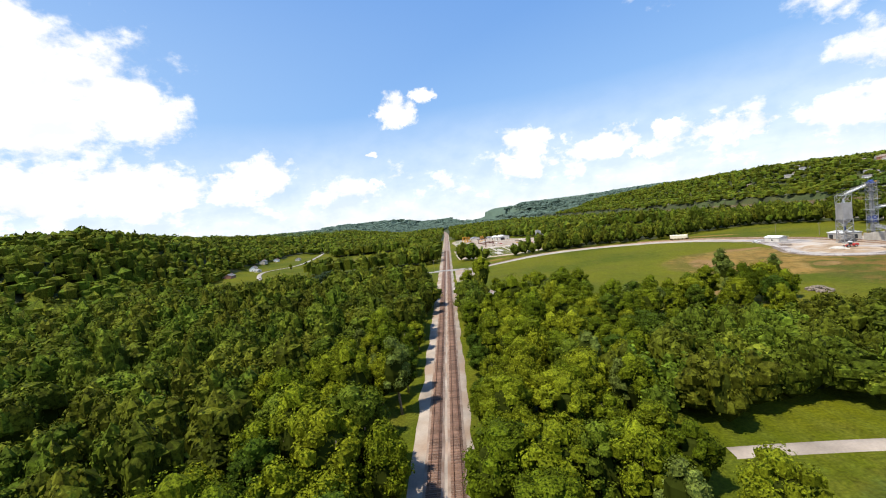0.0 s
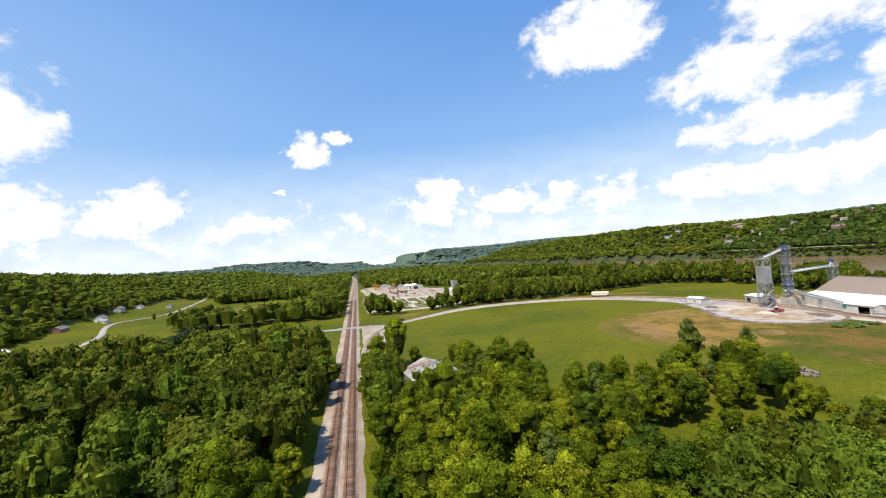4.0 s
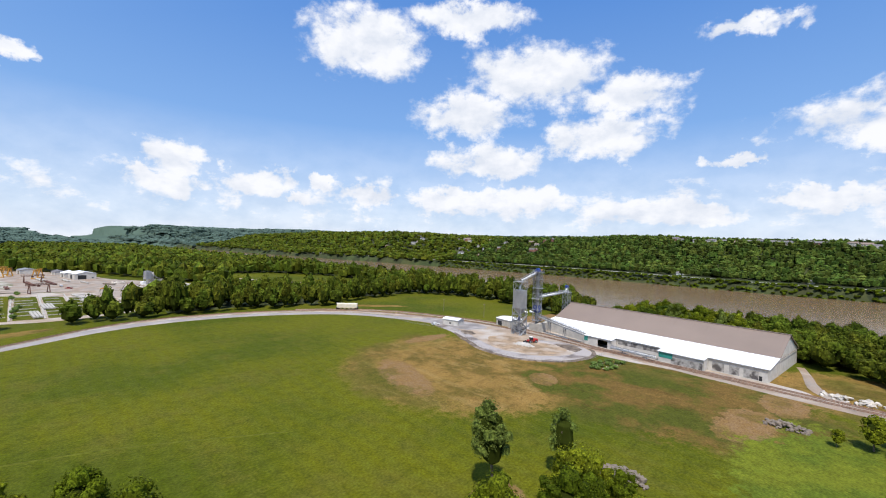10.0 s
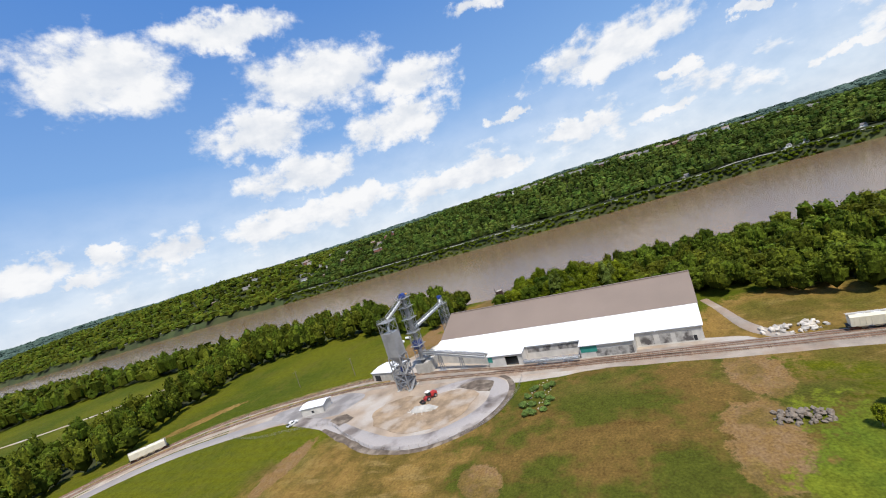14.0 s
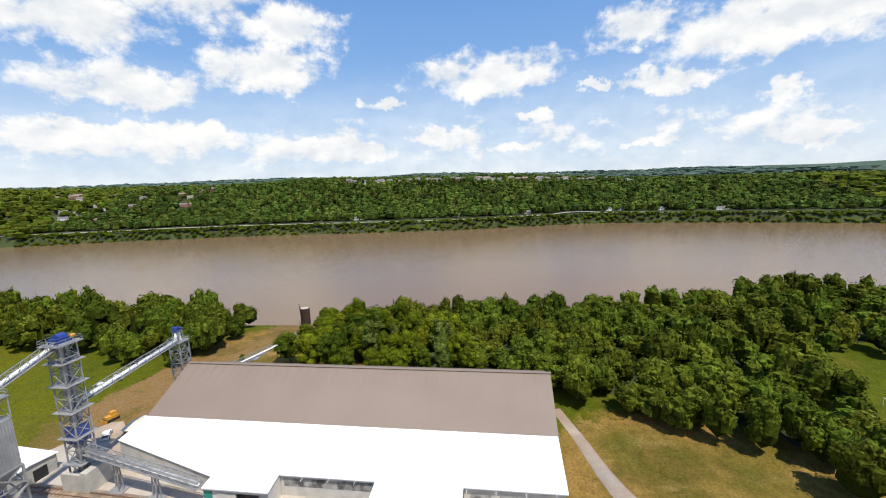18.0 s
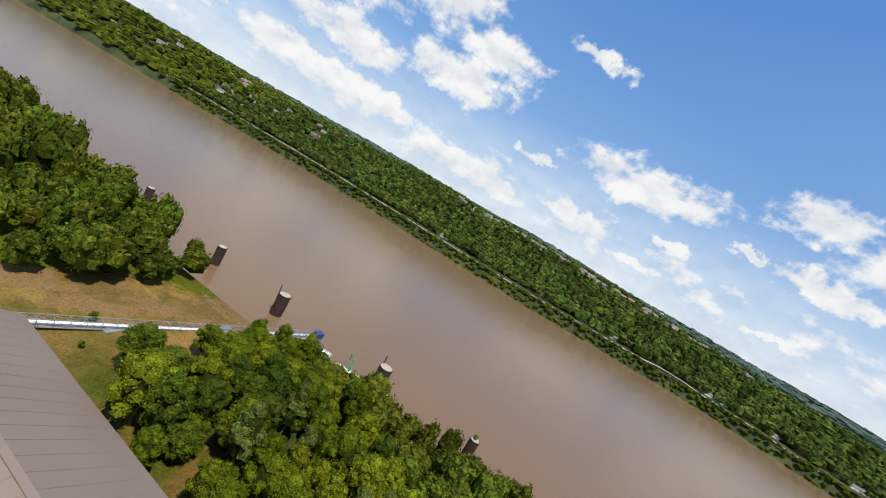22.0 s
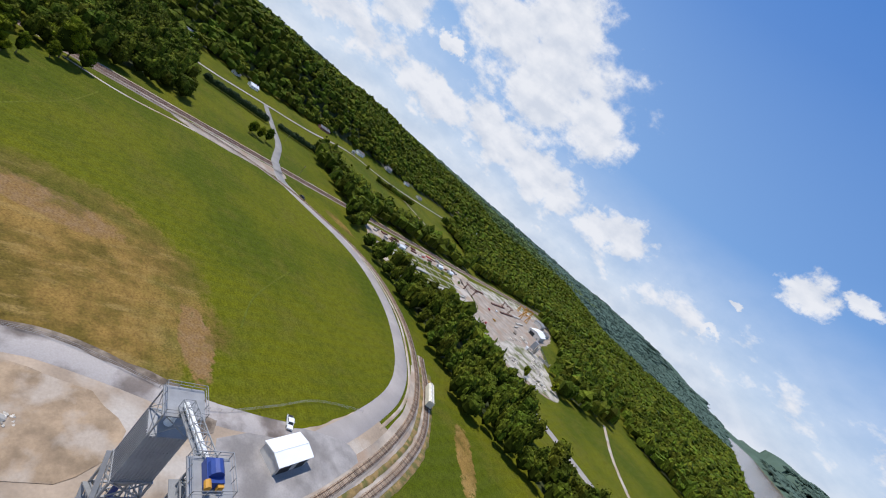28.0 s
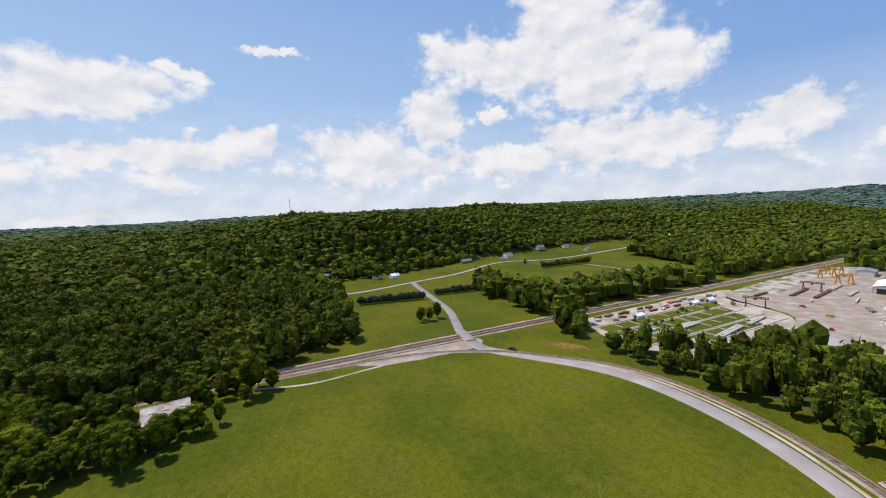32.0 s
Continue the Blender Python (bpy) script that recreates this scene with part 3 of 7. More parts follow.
GROUND_FACES = np.stack([ii, ii + 1, ii + nx + 1, ii + nx], 1)


def ground_material():
    """Mown and rough grass with dry, bare and lush patches where they lie."""
    m = bpy.data.materials.new("grassland")
    m.use_nodes = True
    N, L = m.node_tree.nodes, m.node_tree.links
    geo = N.new("ShaderNodeNewGeometry")

    def noise_at(scale, detail, rough=0.55):
        n = N.new("ShaderNodeTexNoise")
        n.inputs["Scale"].default_value, n.inputs["Detail"].default_value, n.inputs["Roughness"].default_value = scale, detail, rough
        L.new(geo.outputs["Position"], n.inputs["Vector"])
        return n.outputs["Fac"]

    def mth(op, a, b=None, c=None):
        n = N.new("ShaderNodeMath")
        n.operation = op
        for i, v in enumerate((a, b, c)):
            if v is None:
                continue
            if isinstance(v, (int, float)):
                n.inputs[i].default_value = v
            else:
                L.new(v, n.inputs[i])
        return n.outputs[0]

    def blend(f, a, b):
        n = N.new("ShaderNodeMix")
        n.data_type = "RGBA"
        L.new(f, n.inputs["Factor"])
        for key, v in (("A", a), ("B", b)):
            if isinstance(v, tuple):
                n.inputs[key].default_value = (*v, 1)
            else:
                L.new(v, n.inputs[key])
        return n.outputs["Result"]

    def soft(v, lo, hi):
        n = N.new("ShaderNodeMapRange")
        n.interpolation_type = "SMOOTHSTEP"
        n.inputs["From Min"].default_value, n.inputs["From Max"].default_value = lo, hi
        L.new(v, n.inputs["Value"])
        return n.outputs[0]

    s = N.new("ShaderNodeSeparateXYZ")
    L.new(geo.outputs["Position"], s.inputs[0])
    coarse, mid, small, fine = noise_at(0.012, 6), noise_at(0.05, 7, 0.65), noise_at(0.33, 5, 0.7), noise_at(1.6, 4)

    def patch(cx, cy, rx, ry, ragged=1.3, turn=0.0):
        cx, cy = lie(cx, cy)
        dx, dy = mth("SUBTRACT", s.outputs["X"], cx), mth("SUBTRACT", s.outputs["Y"], cy)
        c, q = math.cos(radians(turn)), math.sin(radians(turn))
        u = mth("ADD", mth("MULTIPLY", dx, c), mth("MULTIPLY", dy, q))
        v = mth("SUBTRACT", mth("MULTIPLY", dy, c), mth("MULTIPLY", dx, q))
        e = mth("ADD", mth("POWER", mth("ABSOLUTE", mth("DIVIDE", u, rx)), 2.0), mth("POWER", mth("ABSOLUTE", mth("DIVIDE", v, ry)), 2.0))
        rag = mth("ADD", mth("MULTIPLY", mth("SUBTRACT", mid, 0.5), ragged * 1.8), mth("MULTIPLY", mth("SUBTRACT", small, 0.5), ragged * 1.1))
        return soft(mth("ADD", mth("SUBTRACT", 1.0, e), rag), -0.16, 0.2)

    wave = N.new("ShaderNodeTexWave")
    wave.inputs["Scale"].default_value, wave.inputs["Distortion"].default_value, wave.inputs["Detail"].default_value, wave.inputs["Detail Scale"].default_value = 0.055, 7, 3, 0.4
    L.new(geo.outputs["Position"], wave.inputs["Vector"])
    col = blend(soft(coarse, 0.4, 0.6), (0.072, 0.092, 0.003), (0.125, 0.128, 0.004))
    col = blend(mth("MULTIPLY", soft(mid, 0.48, 0.68), 0.65), col, (0.125, 0.115, 0.014))
    col = blend(mth("MULTIPLY", soft(small, 0.55, 0.75), 0.45), col, (0.04, 0.062, 0.008))
    col = blend(mth("MULTIPLY", wave.outputs["Fac"], 0.22), col, (0.1, 0.115, 0.018))
    drawn = N.new("ShaderNodeVectorMath")
    drawn.operation = "MULTIPLY"
    drawn.inputs[1].default_value = (1, 0.3, 1)
    L.new(geo.outputs["Position"], drawn.inputs[0])
    streak = N.new("ShaderNodeTexNoise")
    streak.inputs["Scale"].default_value, streak.inputs["Detail"].default_value, streak.inputs["Roughness"].default_value = 0.16, 6, 0.65
    L.new(drawn.outputs[0], streak.inputs["Vector"])
    dry = blend(soft(mid, 0.42, 0.6), (0.28, 0.17, 0.045), (0.14, 0.1, 0.02))
    dry = blend(mth("MULTIPLY", soft(streak.outputs["Fac"], 0.5, 0.66), 0.65), dry, (0.33, 0.22, 0.075))
    dry = blend(mth("MULTIPLY", soft(coarse, 0.5, 0.6), 0.7), dry, (0.095, 0.1, 0.01))
    dry = blend(mth("MULTIPLY", soft(small, 0.54, 0.7), 0.5), dry, (0.11, 0.075, 0.018))
    scrub = blend(soft(mid, 0.4, 0.56), (0.17, 0.105, 0.026), (0.08, 0.088, 0.01))
    scrub = blend(mth("MULTIPLY", soft(coarse, 0.45, 0.6), 0.6), scrub, (0.25, 0.16, 0.045))
    scrub = blend(mth("MULTIPLY", soft(streak.outputs["Fac"], 0.54, 0.68), 0.6), scrub, (0.12, 0.07, 0.016))
    bare = blend(soft(small, 0.35, 0.6), (0.32, 0.2, 0.095), (0.22, 0.13, 0.045))
    bare = blend(mth("MULTIPLY", soft(mid, 0.5, 0.6), 0.7), bare, dry)
    for cx, cy, rx, ry, ragged, turn, what in (
        (187, 332, 53, 52, 0.7, 0, dry), (214, 262, 40, 48, 1.2, 0, scrub), (268, 205, 32, 40, 1.0, 0, dry), (158, 338, 8, 22, 1.5, -20, bare), (205, 376, 16, 5, 1.5, 0, bare), (196, 232, 9, 6, 1.4, 0, dry), (345, 346, 32, 26, 0.8, 0, dry), (324, 298, 14, 64, 0.8, 0, scrub), (300, 365, 26, 18, 1.2, 0, bare),
        (196, 300, 7, 5, 1.6, 30, bare), (206, 238, 16, 8, 1.8, 0, bare), (235, 232, 12, 7, 1.8, 0, bare), (250, 462, 22, 5, 1.6, -40, dry), (50, 484, 16, 6, 1.5, 30, dry),
        (123, 267, 6, 5, 1.5, 0, bare), (374, 338, 16, 14, 1.0, 0, bare), (334, 369, 24, 6, 1.5, -18, bare), (352, 352, 20, 5, 1.6, -18, bare),
    ):
        col = blend(patch(cx, cy, rx, ry, ragged, turn), col, what)
    lush = blend(soft(mid, 0.4, 0.6), (0.1, 0.135, 0.012), (0.15, 0.17, 0.013))
    col = blend(patch(168, 212, 50, 24, 1.3, 10), col, lush)
    col = blend(patch(92, 128, 44, 24, 0.5, 0), col, (0.06, 0.085, 0.016))
    n = N.new("ShaderNodeHueSaturation")
    L.new(col, n.inputs["Color"])
    L.new(mth("MULTIPLY", mth("MULTIPLY_ADD", fine, 1.5, 0.16), mth("MULTIPLY_ADD", small, 1.3, 0.27)), n.inputs["Value"])
    b = N["Principled BSDF"]
    L.new(n.outputs["Color"], b.inputs["Base Color"])
    b.inputs["Roughness"].default_value, b.inputs["Specular IOR Level"].default_value = 0.95, 0.1
    bp = N.new("ShaderNodeBump")
    bp.inputs["Strength"].default_value, bp.inputs["Distance"].default_value = 0.6, 0.3
    L.new(fine, bp.inputs["Height"])
    L.new(bp.outputs["Normal"], b.inputs["Normal"])
    return m


GRASS = ground_material()
FOREST = material("forest_floor", (0.036, 0.047, 0.01), 0.95, vary=0.3, scale=0.02, fine=0.09, bump=0, cells=0.4, cell_size=0.05)
# Far ground, its colour mixed with the same painted haze.
FARLAND = material("far_land_haze_tint", (0.085, 0.125, 0.095), 0.95, vary=0.15, scale=0.003, fine=0.03, bump=0, spec=0.0)
ground = new("ground", mesh_np("ground", np.stack([mx.ravel(), my.ravel(), mz.ravel()], 1), GROUND_FACES, GRASS, True))
ground.data.materials.append(FOREST)
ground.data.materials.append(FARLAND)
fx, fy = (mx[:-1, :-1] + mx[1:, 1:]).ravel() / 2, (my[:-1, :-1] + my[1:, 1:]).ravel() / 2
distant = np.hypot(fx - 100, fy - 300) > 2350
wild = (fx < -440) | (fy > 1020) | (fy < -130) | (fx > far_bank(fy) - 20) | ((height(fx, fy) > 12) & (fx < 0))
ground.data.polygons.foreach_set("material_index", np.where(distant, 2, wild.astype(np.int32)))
ground.data.update()
tagged(ground, "green grassland with dry tan and bare earth patches between wooded hills", "ground", kind="structure")

wm = bpy.data.materials.new("muddy_river_water")
wm.use_nodes = True
wn, wl = wm.node_tree.nodes, wm.node_tree.links
wb = wn["Principled BSDF"]
wb.inputs["Base Color"].default_value, wb.inputs["Roughness"].default_value, wb.inputs["IOR"].default_value = (0.155, 0.105, 0.058, 1), 0.16, 1.33
wgeo, wnoise, wbump = wn.new("ShaderNodeNewGeometry"), wn.new("ShaderNodeTexNoise"), wn.new("ShaderNodeBump")
wnoise.inputs["Scale"].default_value, wnoise.inputs["Detail"].default_value = 0.35, 6
wbump.inputs["Strength"].default_value, wbump.inputs["Distance"].default_value = 0.28, 0.5
wl.new(wgeo.outputs["Position"], wnoise.inputs["Vector"])
wl.new(wnoise.outputs["Fac"], wbump.inputs["Height"])
wl.new(wbump.outputs["Normal"], wb.inputs["Normal"])
wtone, wbig = wn.new("ShaderNodeValToRGB"), wn.new("ShaderNodeTexNoise")
wbig.inputs["Scale"].default_value, wbig.inputs["Detail"].default_value = 0.004, 5
wl.new(wgeo.outputs["Position"], wbig.inputs["Vector"])
wl.new(wbig.outputs["Fac"], wtone.inputs["Fac"])
wtone.color_ramp.elements[0].color, wtone.color_ramp.elements[1].color = (0.215, 0.128, 0.06, 1), (0.18, 0.12, 0.07, 1)
wl.new(wtone.outputs["Color"], wb.inputs["Base Color"])
river = new("river", mesh_of("river", [(-1600, -3200, WATER), (1500, -3200, WATER), (1500, 4900, WATER), (-1600, 4900, WATER)], [(0, 1, 2, 3)], wm))
tagged(river, "wide brown muddy river with faint ripples", "river", kind="structure")


def smooth_line(pts, step=4.0):
    """A soft curve through points in plan."""
    p = np.array([lie(*q) for q in pts], float)
    p = np.vstack([2 * p[0] - p[1], p, 2 * p[-1] - p[-2]])
    out = []
    for i in range(1, len(p) - 2):
        n = max(2, int(np.linalg.norm(p[i + 1] - p[i]) / step))
        for t in np.arange(n) / n:
            a, b, c, d = p[i - 1], p[i], p[i + 1], p[i + 2]
            out.append(0.5 * (2 * b + (c - a) * t + (2 * a - 5 * b + 4 * c - d) * t * t + (3 * b - a - 3 * c + d) * t**3))
    return np.array(out + [p[-2]])


def side_ways(line):
    d = np.gradient(line, axis=0)
    d /= np.linalg.norm(d, axis=1)[:, None]
    return np.stack([d[:, 1], -d[:, 0]], 1)


def ribbon(name, pts, width, lift, mat, label, category, kind="structure", depth=0.25, ragged=0.0, step=4.0):
    """A strip of road that lies on the ground and has a thickness."""
    line = smooth_line(pts, step)
    side = side_ways(line)
    n = len(line)
    w = np.full(n, width / 2) if np.isscalar(width) else np.interp(np.linspace(0, 1, n), np.linspace(0, 1, len(width)), width) / 2
    jig = lambda k: w * (1 + ragged * np.array([noise.noise((i * 0.35, k, 3)) for i in range(n)]))
    a, b = line - side * jig(1)[:, None], line + side * jig(9)[:, None]
    za, zb = height(*a.T) + lift, height(*b.T) + lift
    z = np.maximum(za, zb)
    v = np.vstack([np.c_[a, z], np.c_[b, z], np.c_[a - side * 0.3, z - depth], np.c_[b + side * 0.3, z - depth]])
    i = np.arange(n - 1)
    f = np.vstack([np.stack([i, i + n, i + n + 1, i + 1], 1), np.stack([i + 2 * n, i, i + 1, i + 2 * n + 1], 1), np.stack([i + n, i + 3 * n, i + 3 * n + 1, i + n + 1], 1)])
    ob = new(name, mesh_np(name, v, f, mat))
    if label:
        tagged(ob, label, category, kind=kind)
    return ob


def slab(name, outline, lift, mat, label, category, ragged=1.5, kind="structure", straight=False):
    """A flat piece of ground with an uneven edge, a hand thick."""
    if straight:
        ring = [np.array(lie(*p), float) for p in outline]
        pts = np.array([a + (b - a) * k / 8 for a, b in zip(ring, ring[1:] + ring[:1]) for k in range(8)])
    else:
        pts = smooth_line(list(outline) + [outline[0]], 3.0)[:-1]
    side = side_ways(pts)
    j = np.array([noise.noise((p[0] * 0.12, p[1] * 0.12, 7)) for p in pts])
    pts = pts + side * (j * ragged)[:, None]
    bm = bmesh.new()
    top = [bm.verts.new((x, y, lift)) for x, y in pts]
    low = [bm.verts.new((x, y, lift - 0.3)) for x, y in pts]
    f = bm.faces.new(top)
    n = len(top)
    for i in range(n):
        bm.faces.new((top[i], low[i], low[(i + 1) % n], top[(i + 1) % n]))
    bmesh.ops.triangulate(bm, faces=[f])
    bmesh.ops.recalc_face_normals(bm, faces=bm.faces)
    me = bpy.data.meshes.new(name)
    bm.to_mesh(me)
    bm.free()
    me.materials.append(mat)
    return tagged(new(name, me), label, category, kind=kind)


# ---- roads and railways ----
def track(name, pts, y_ties, label, group="", bed=3.6, tie_step=0.55, bed_mat=None):
    """A railway: ballast, two rails, ties."""
    e = thing(name, 0, 0, 0, 0, label, "railway track", group)
    b = ribbon("ballast", pts, bed, 0.3, bed_mat or BALLAST, "", "", depth=0.5, ragged=0.12, step=3.0)
    b.parent = e
    line = smooth_line(pts, 2.5)
    side = side_ways(line)
    for k in (-0.72, 0.72):
        p = line + side * k
        n = len(p)
        v = np.vstack([np.c_[p - side * 0.05, np.full(n, 0.62)], np.c_[p + side * 0.05, np.full(n, 0.62)], np.c_[p - side * 0.07, np.full(n, 0.42)], np.c_[p + side * 0.07, np.full(n, 0.42)]])
        i = np.arange(n - 1)
        f = np.vstack([np.stack([i, i + n, i + n + 1, i + 1], 1), np.stack([i + 2 * n, i, i + 1, i + 2 * n + 1], 1), np.stack([i + n, i + 3 * n, i + 3 * n + 1, i + n + 1], 1)])
        r = new("rail", mesh_np("rail", v, f, RAIL))
        r.parent = e
    seg = np.r_[0, np.cumsum(np.linalg.norm(np.diff(line, axis=0), axis=1))]
    s = np.arange(max(0, y_ties[0]), min(seg[-1], y_ties[1]), tie_step)
    s = s + np.random.uniform(-0.05, 0.05, len(s))
    cx, cy = np.interp(s, seg, line[:, 0]), np.interp(s, seg, line[:, 1])
    sx, sy = np.interp(s, seg, side[:, 0]), np.interp(s, seg, side[:, 1])
    ln = np.hypot(sx, sy)
    sx, sy = sx / ln, sy / ln
    half = 1.3 + np.random.uniform(-0.06, 0.06, len(s))
    vs = []
    for a, bb, z in ((-1, -1, 0.3), (1, -1, 0.3), (1, 1, 0.3), (-1, 1, 0.3), (-1, -1, 0.46), (1, -1, 0.46), (1, 1, 0.46), (-1, 1, 0.46)):
        vs.append(np.stack([cx + sx * half * a - sy * 0.12 * bb, cy + sy * half * a + sx * 0.12 * bb, np.full(len(s), z)], 1))
    v = np.stack(vs, 1).reshape(-1, 3)
    base = (np.arange(len(s)) * 8)[:, None]
    f = np.vstack([base + np.array(q) for q in ((4, 5, 6, 7), (0, 1, 5, 4), (1, 2, 6, 5), (2, 3, 7, 6), (3, 0, 4, 7))])
    t = tagged(new("tie_bed", mesh_np("tie_bed", v, f, TIEPALE if bed_mat else TIE)), kind="stuff")
    t.parent = e
    return e


ribbon("railway_bed", [(-0.6, -300), (-0.6, 200), (-0.4, 600), (-0.4, 1000), (-5, 1500), (-60, 2400)], 12.4, 0.12, GRAVEL, "pale gravel bed under two main railway lines", "gravel bed", ragged=0.16)
track("railway_track", [(-2.2, -300), (-2.2, 400), (-2.2, 1000), (-8, 1500), (-63, 2400)], (300, 1000), "rusty main railway line on wooden ties and brown ballast", "main railway lines")
track("railway_track", [(2.2, -300), (2.2, 400), (2.2, 1000), (-3, 1500), (-58, 2400)], (300, 1000), "rusty main railway line on wooden ties and brown ballast", "main railway lines")

ROAD = [(-232, 481), (-128, 466), (-72, 457), (-9, 449), (14, 446), (29, 446), (54, 459), (80, 473), (108, 480), (139, 479), (168, 472), (198, 458), (217, 442), (230, 425), (240, 407), (248, 392)]
ribbon("road_approach", ROAD[:6], 6.0, 0.2, ASPHALT, "grey asphalt lane between meadows", "road", kind="structure")
ribbon("road", ROAD[4:], (8, 8.5, 8.5, 8, 7.5, 7, 7, 7.5, 9), 0.16, ROADPALE, "sunbleached pale road curving round the green field", "road", ragged=0.05)
ribbon("road_edge_line", [(x - 2.2, y + 3.6) if x < 60 else (x + 1.0, y + 5.2) if x < 190 else (x + 5.2, y + 2.2) for x, y in ROAD[6:14]], 0.9, 0.24, SAND, "worn pale shoulder of the road", "road shoulder")
ribbon("level_crossing", [(-11, 449.5), (-5, 448.7), (0, 448), (5, 447.2), (11, 446.4)], 7, 0.68, ASPHALT, "asphalt level crossing over the railway lines", "level crossing", depth=0.6)
slab("crossing_apron", [(8, 452), (8, 395), (14, 388), (22, 405), (24, 436), (18, 450)], 0.15, GRAVEL, "pale gravel apron beside the railway crossing", "gravel", 1.5)
SPUR = [(7, 330), (9, 380), (16, 420), (34, 446), (58, 466), (84, 482), (110, 489), (140, 488), (170, 481), (200, 467), (224, 449), (240, 430), (252, 410), (259, 388), (261, 366), (259, 340), (255, 300), (252, 262), (249, 228), (246, 186), (238, 120)]
track("spur_track", SPUR, (120, 700), "rusty siding in pale gravel, curving to the grain terminal", "sidings", bed=4.0, bed_mat=GRAVEL)
ribbon("siding_gravel", [(200, 469), (226, 450), (243, 430), (255, 410), (262, 388), (264, 366), (261, 340), (257.5, 300), (254, 262), (250, 228), (247, 186)], (9, 12, 14, 14, 12, 11, 11, 11, 12), 0.14, GRAVEL, "pale gravel beside the terminal sidings", "gravel", ragged=0.12)
track("spur_track", [(190, 478), (214, 464), (236, 446), (250, 428), (260, 408), (266, 388), (268, 366), (263.5, 330), (257, 296), (255, 262), (253, 228), (250, 190), (243, 150)], (0, 330), "second rusty siding in pale gravel by the hall", "sidings", bed=4.0, bed_mat=GRAVEL)
ribbon("siding_weeds", [(198, 471.5), (220, 456.5), (239, 438), (251.5, 419), (259.5, 398), (263, 378), (264.4, 366)], 1.5, 0.34, STRAW, "dry straw-coloured weeds between two sidings", "weeds", ragged=0.7, step=1.5)
ribbon("siding_weeds", [(203, 475), (227, 457), (246.5, 438), (259, 418), (267.5, 398), (271, 380), (272, 368)], 2.2, 0.2, STRAW, "dry straw-coloured weeds beside the sidings", "weeds", ragged=0.8, step=1.5)
ribbon("farm_lane", [(-268, 352), (-236, 380), (-216, 409), (-232, 480), (-248, 542), (-284, 621), (-265, 708), (-285, 860), (-320, 1030)], 5.0, 0.25, ROADPALE, "pale country road past scattered houses", "road")
ribbon("farm_track", [(-225, 714), (-150, 712), (-92, 710), (-12, 722)], 2.6, 0.22, GRAVEL, "pale gravel track between meadows", "track")
ribbon("yard_road", [(118, 612), (140, 588), (165, 575), (191, 570), (232, 571), (275, 570), (325, 571), (352, 590)], (16, 14, 11, 9, 8, 8, 8, 7), 0.2, ROADPALE, "pale gravel haul road from the yard to the river", "road", ragged=0.08)
ribbon("river_track", [(229, 717), (262, 650), (300, 602), (330, 575)], 3.0, 0.22, SAND, "bare dirt track in a meadow by the river", "track", ragged=0.2)
ribbon("field_path", [(50, 159), (62, 158), (78, 156), (96, 152), (130, 146)], 3.0, 0.2, GRAVEL, "pale gravel path along a dark green field", "path")
ribbon("tractor_trail", [(16, 334), (24, 360), (22, 385), (20, 402)], 1.4, 0.12, SAND, "worn wheel track in grass", "track", ragged=0.4)
for trail in ([(40, 350), (70, 340), (104, 322)], [(150, 420), (176, 402), (196, 392)]):
    ribbon("wheel_track", trail, 0.7, 0.03, TRAIL, "faint pale wheel track pressed into grass", "track", ragged=0.6, step=2.0)
ribbon("far_bank_road", [(846, -300), (943, 0), (930, 110), (900, 280), (902, 460), (903, 670), (880, 870), (830, 1160), (746, 1560)], (3, 6, 4, 6, 3, 2), 1.4, CONCRETE, "pale riverside road on the far bank", "road", ragged=0.1)

# The terminal's yard with its turning loop.
slab("terminal_yard", [(238, 432), (228, 424), (236, 400), (232, 378), (226, 360), (216, 346), (213, 330), (220, 314), (234, 305), (246, 303), (258, 318), (266, 345), (270, 372), (262, 400), (250, 425)], 0.12, SAND, "trampled pale dirt yard with stones in front of the silo", "yard", 1.2)
LOOP = [(236, 398), (231, 378), (222, 358), (215, 342), (215, 325), (224, 312), (236, 306.5), (247, 309), (252, 318), (250, 330), (246, 338)]
ribbon("turning_loop", LOOP, (6, 6.5, 6.5, 7, 7.5, 7.5, 7, 6.5, 5), 0.2, LOOPROAD, "pale worn turning loop round a dirt yard", "loop road", ragged=0.15)
LOOP_OUT = [(227, 376), (218, 358), (211, 343), (210.5, 324), (221, 308.5), (236, 302.4), (249, 304.5), (257, 314), (258, 324)]
ribbon("loop_verge", LOOP_OUT, (1.2, 2.6, 2.2, 1.6, 1.4, 1.6, 1.8, 1.6, 1.0), 0.24, MUD, "dark muddy verge along the turning loop", "verge", ragged=0.5, step=2.0)
slab("dirt_floor", [(226, 352), (221, 338), (222, 325), (231, 316), (241, 315), (246, 322), (244, 336), (246, 350), (236, 358)], 0.24, DIRT, "brown trodden earth inside the turning loop", "bare ground", 2.5)
for k, ring in enumerate(([(243, 312), (250, 311), (253, 318), (250, 325), (247, 321)], [(229, 370), (234, 366), (238, 372), (233, 378)])):
    slab("mud_patch", ring, 0.28, MUD, "dark wheel-churned mud on the terminal yard", "mud", 2.2)
slab("shed_apron", [(238, 377), (254, 374), (258, 402), (251, 414), (241, 415), (235, 400)], 0.17, APRON, "grey cracked asphalt apron round the weigh shed", "apron", 0.6)
ribbon("hall_path", [(300, 232), (285, 229), (272, 227), (262, 224), (254, 218)], (2.6, 2.8, 3.2, 4.2, 5), 0.15, GRAVEL, "pale path round the hall's end", "path", ragged=0.2)
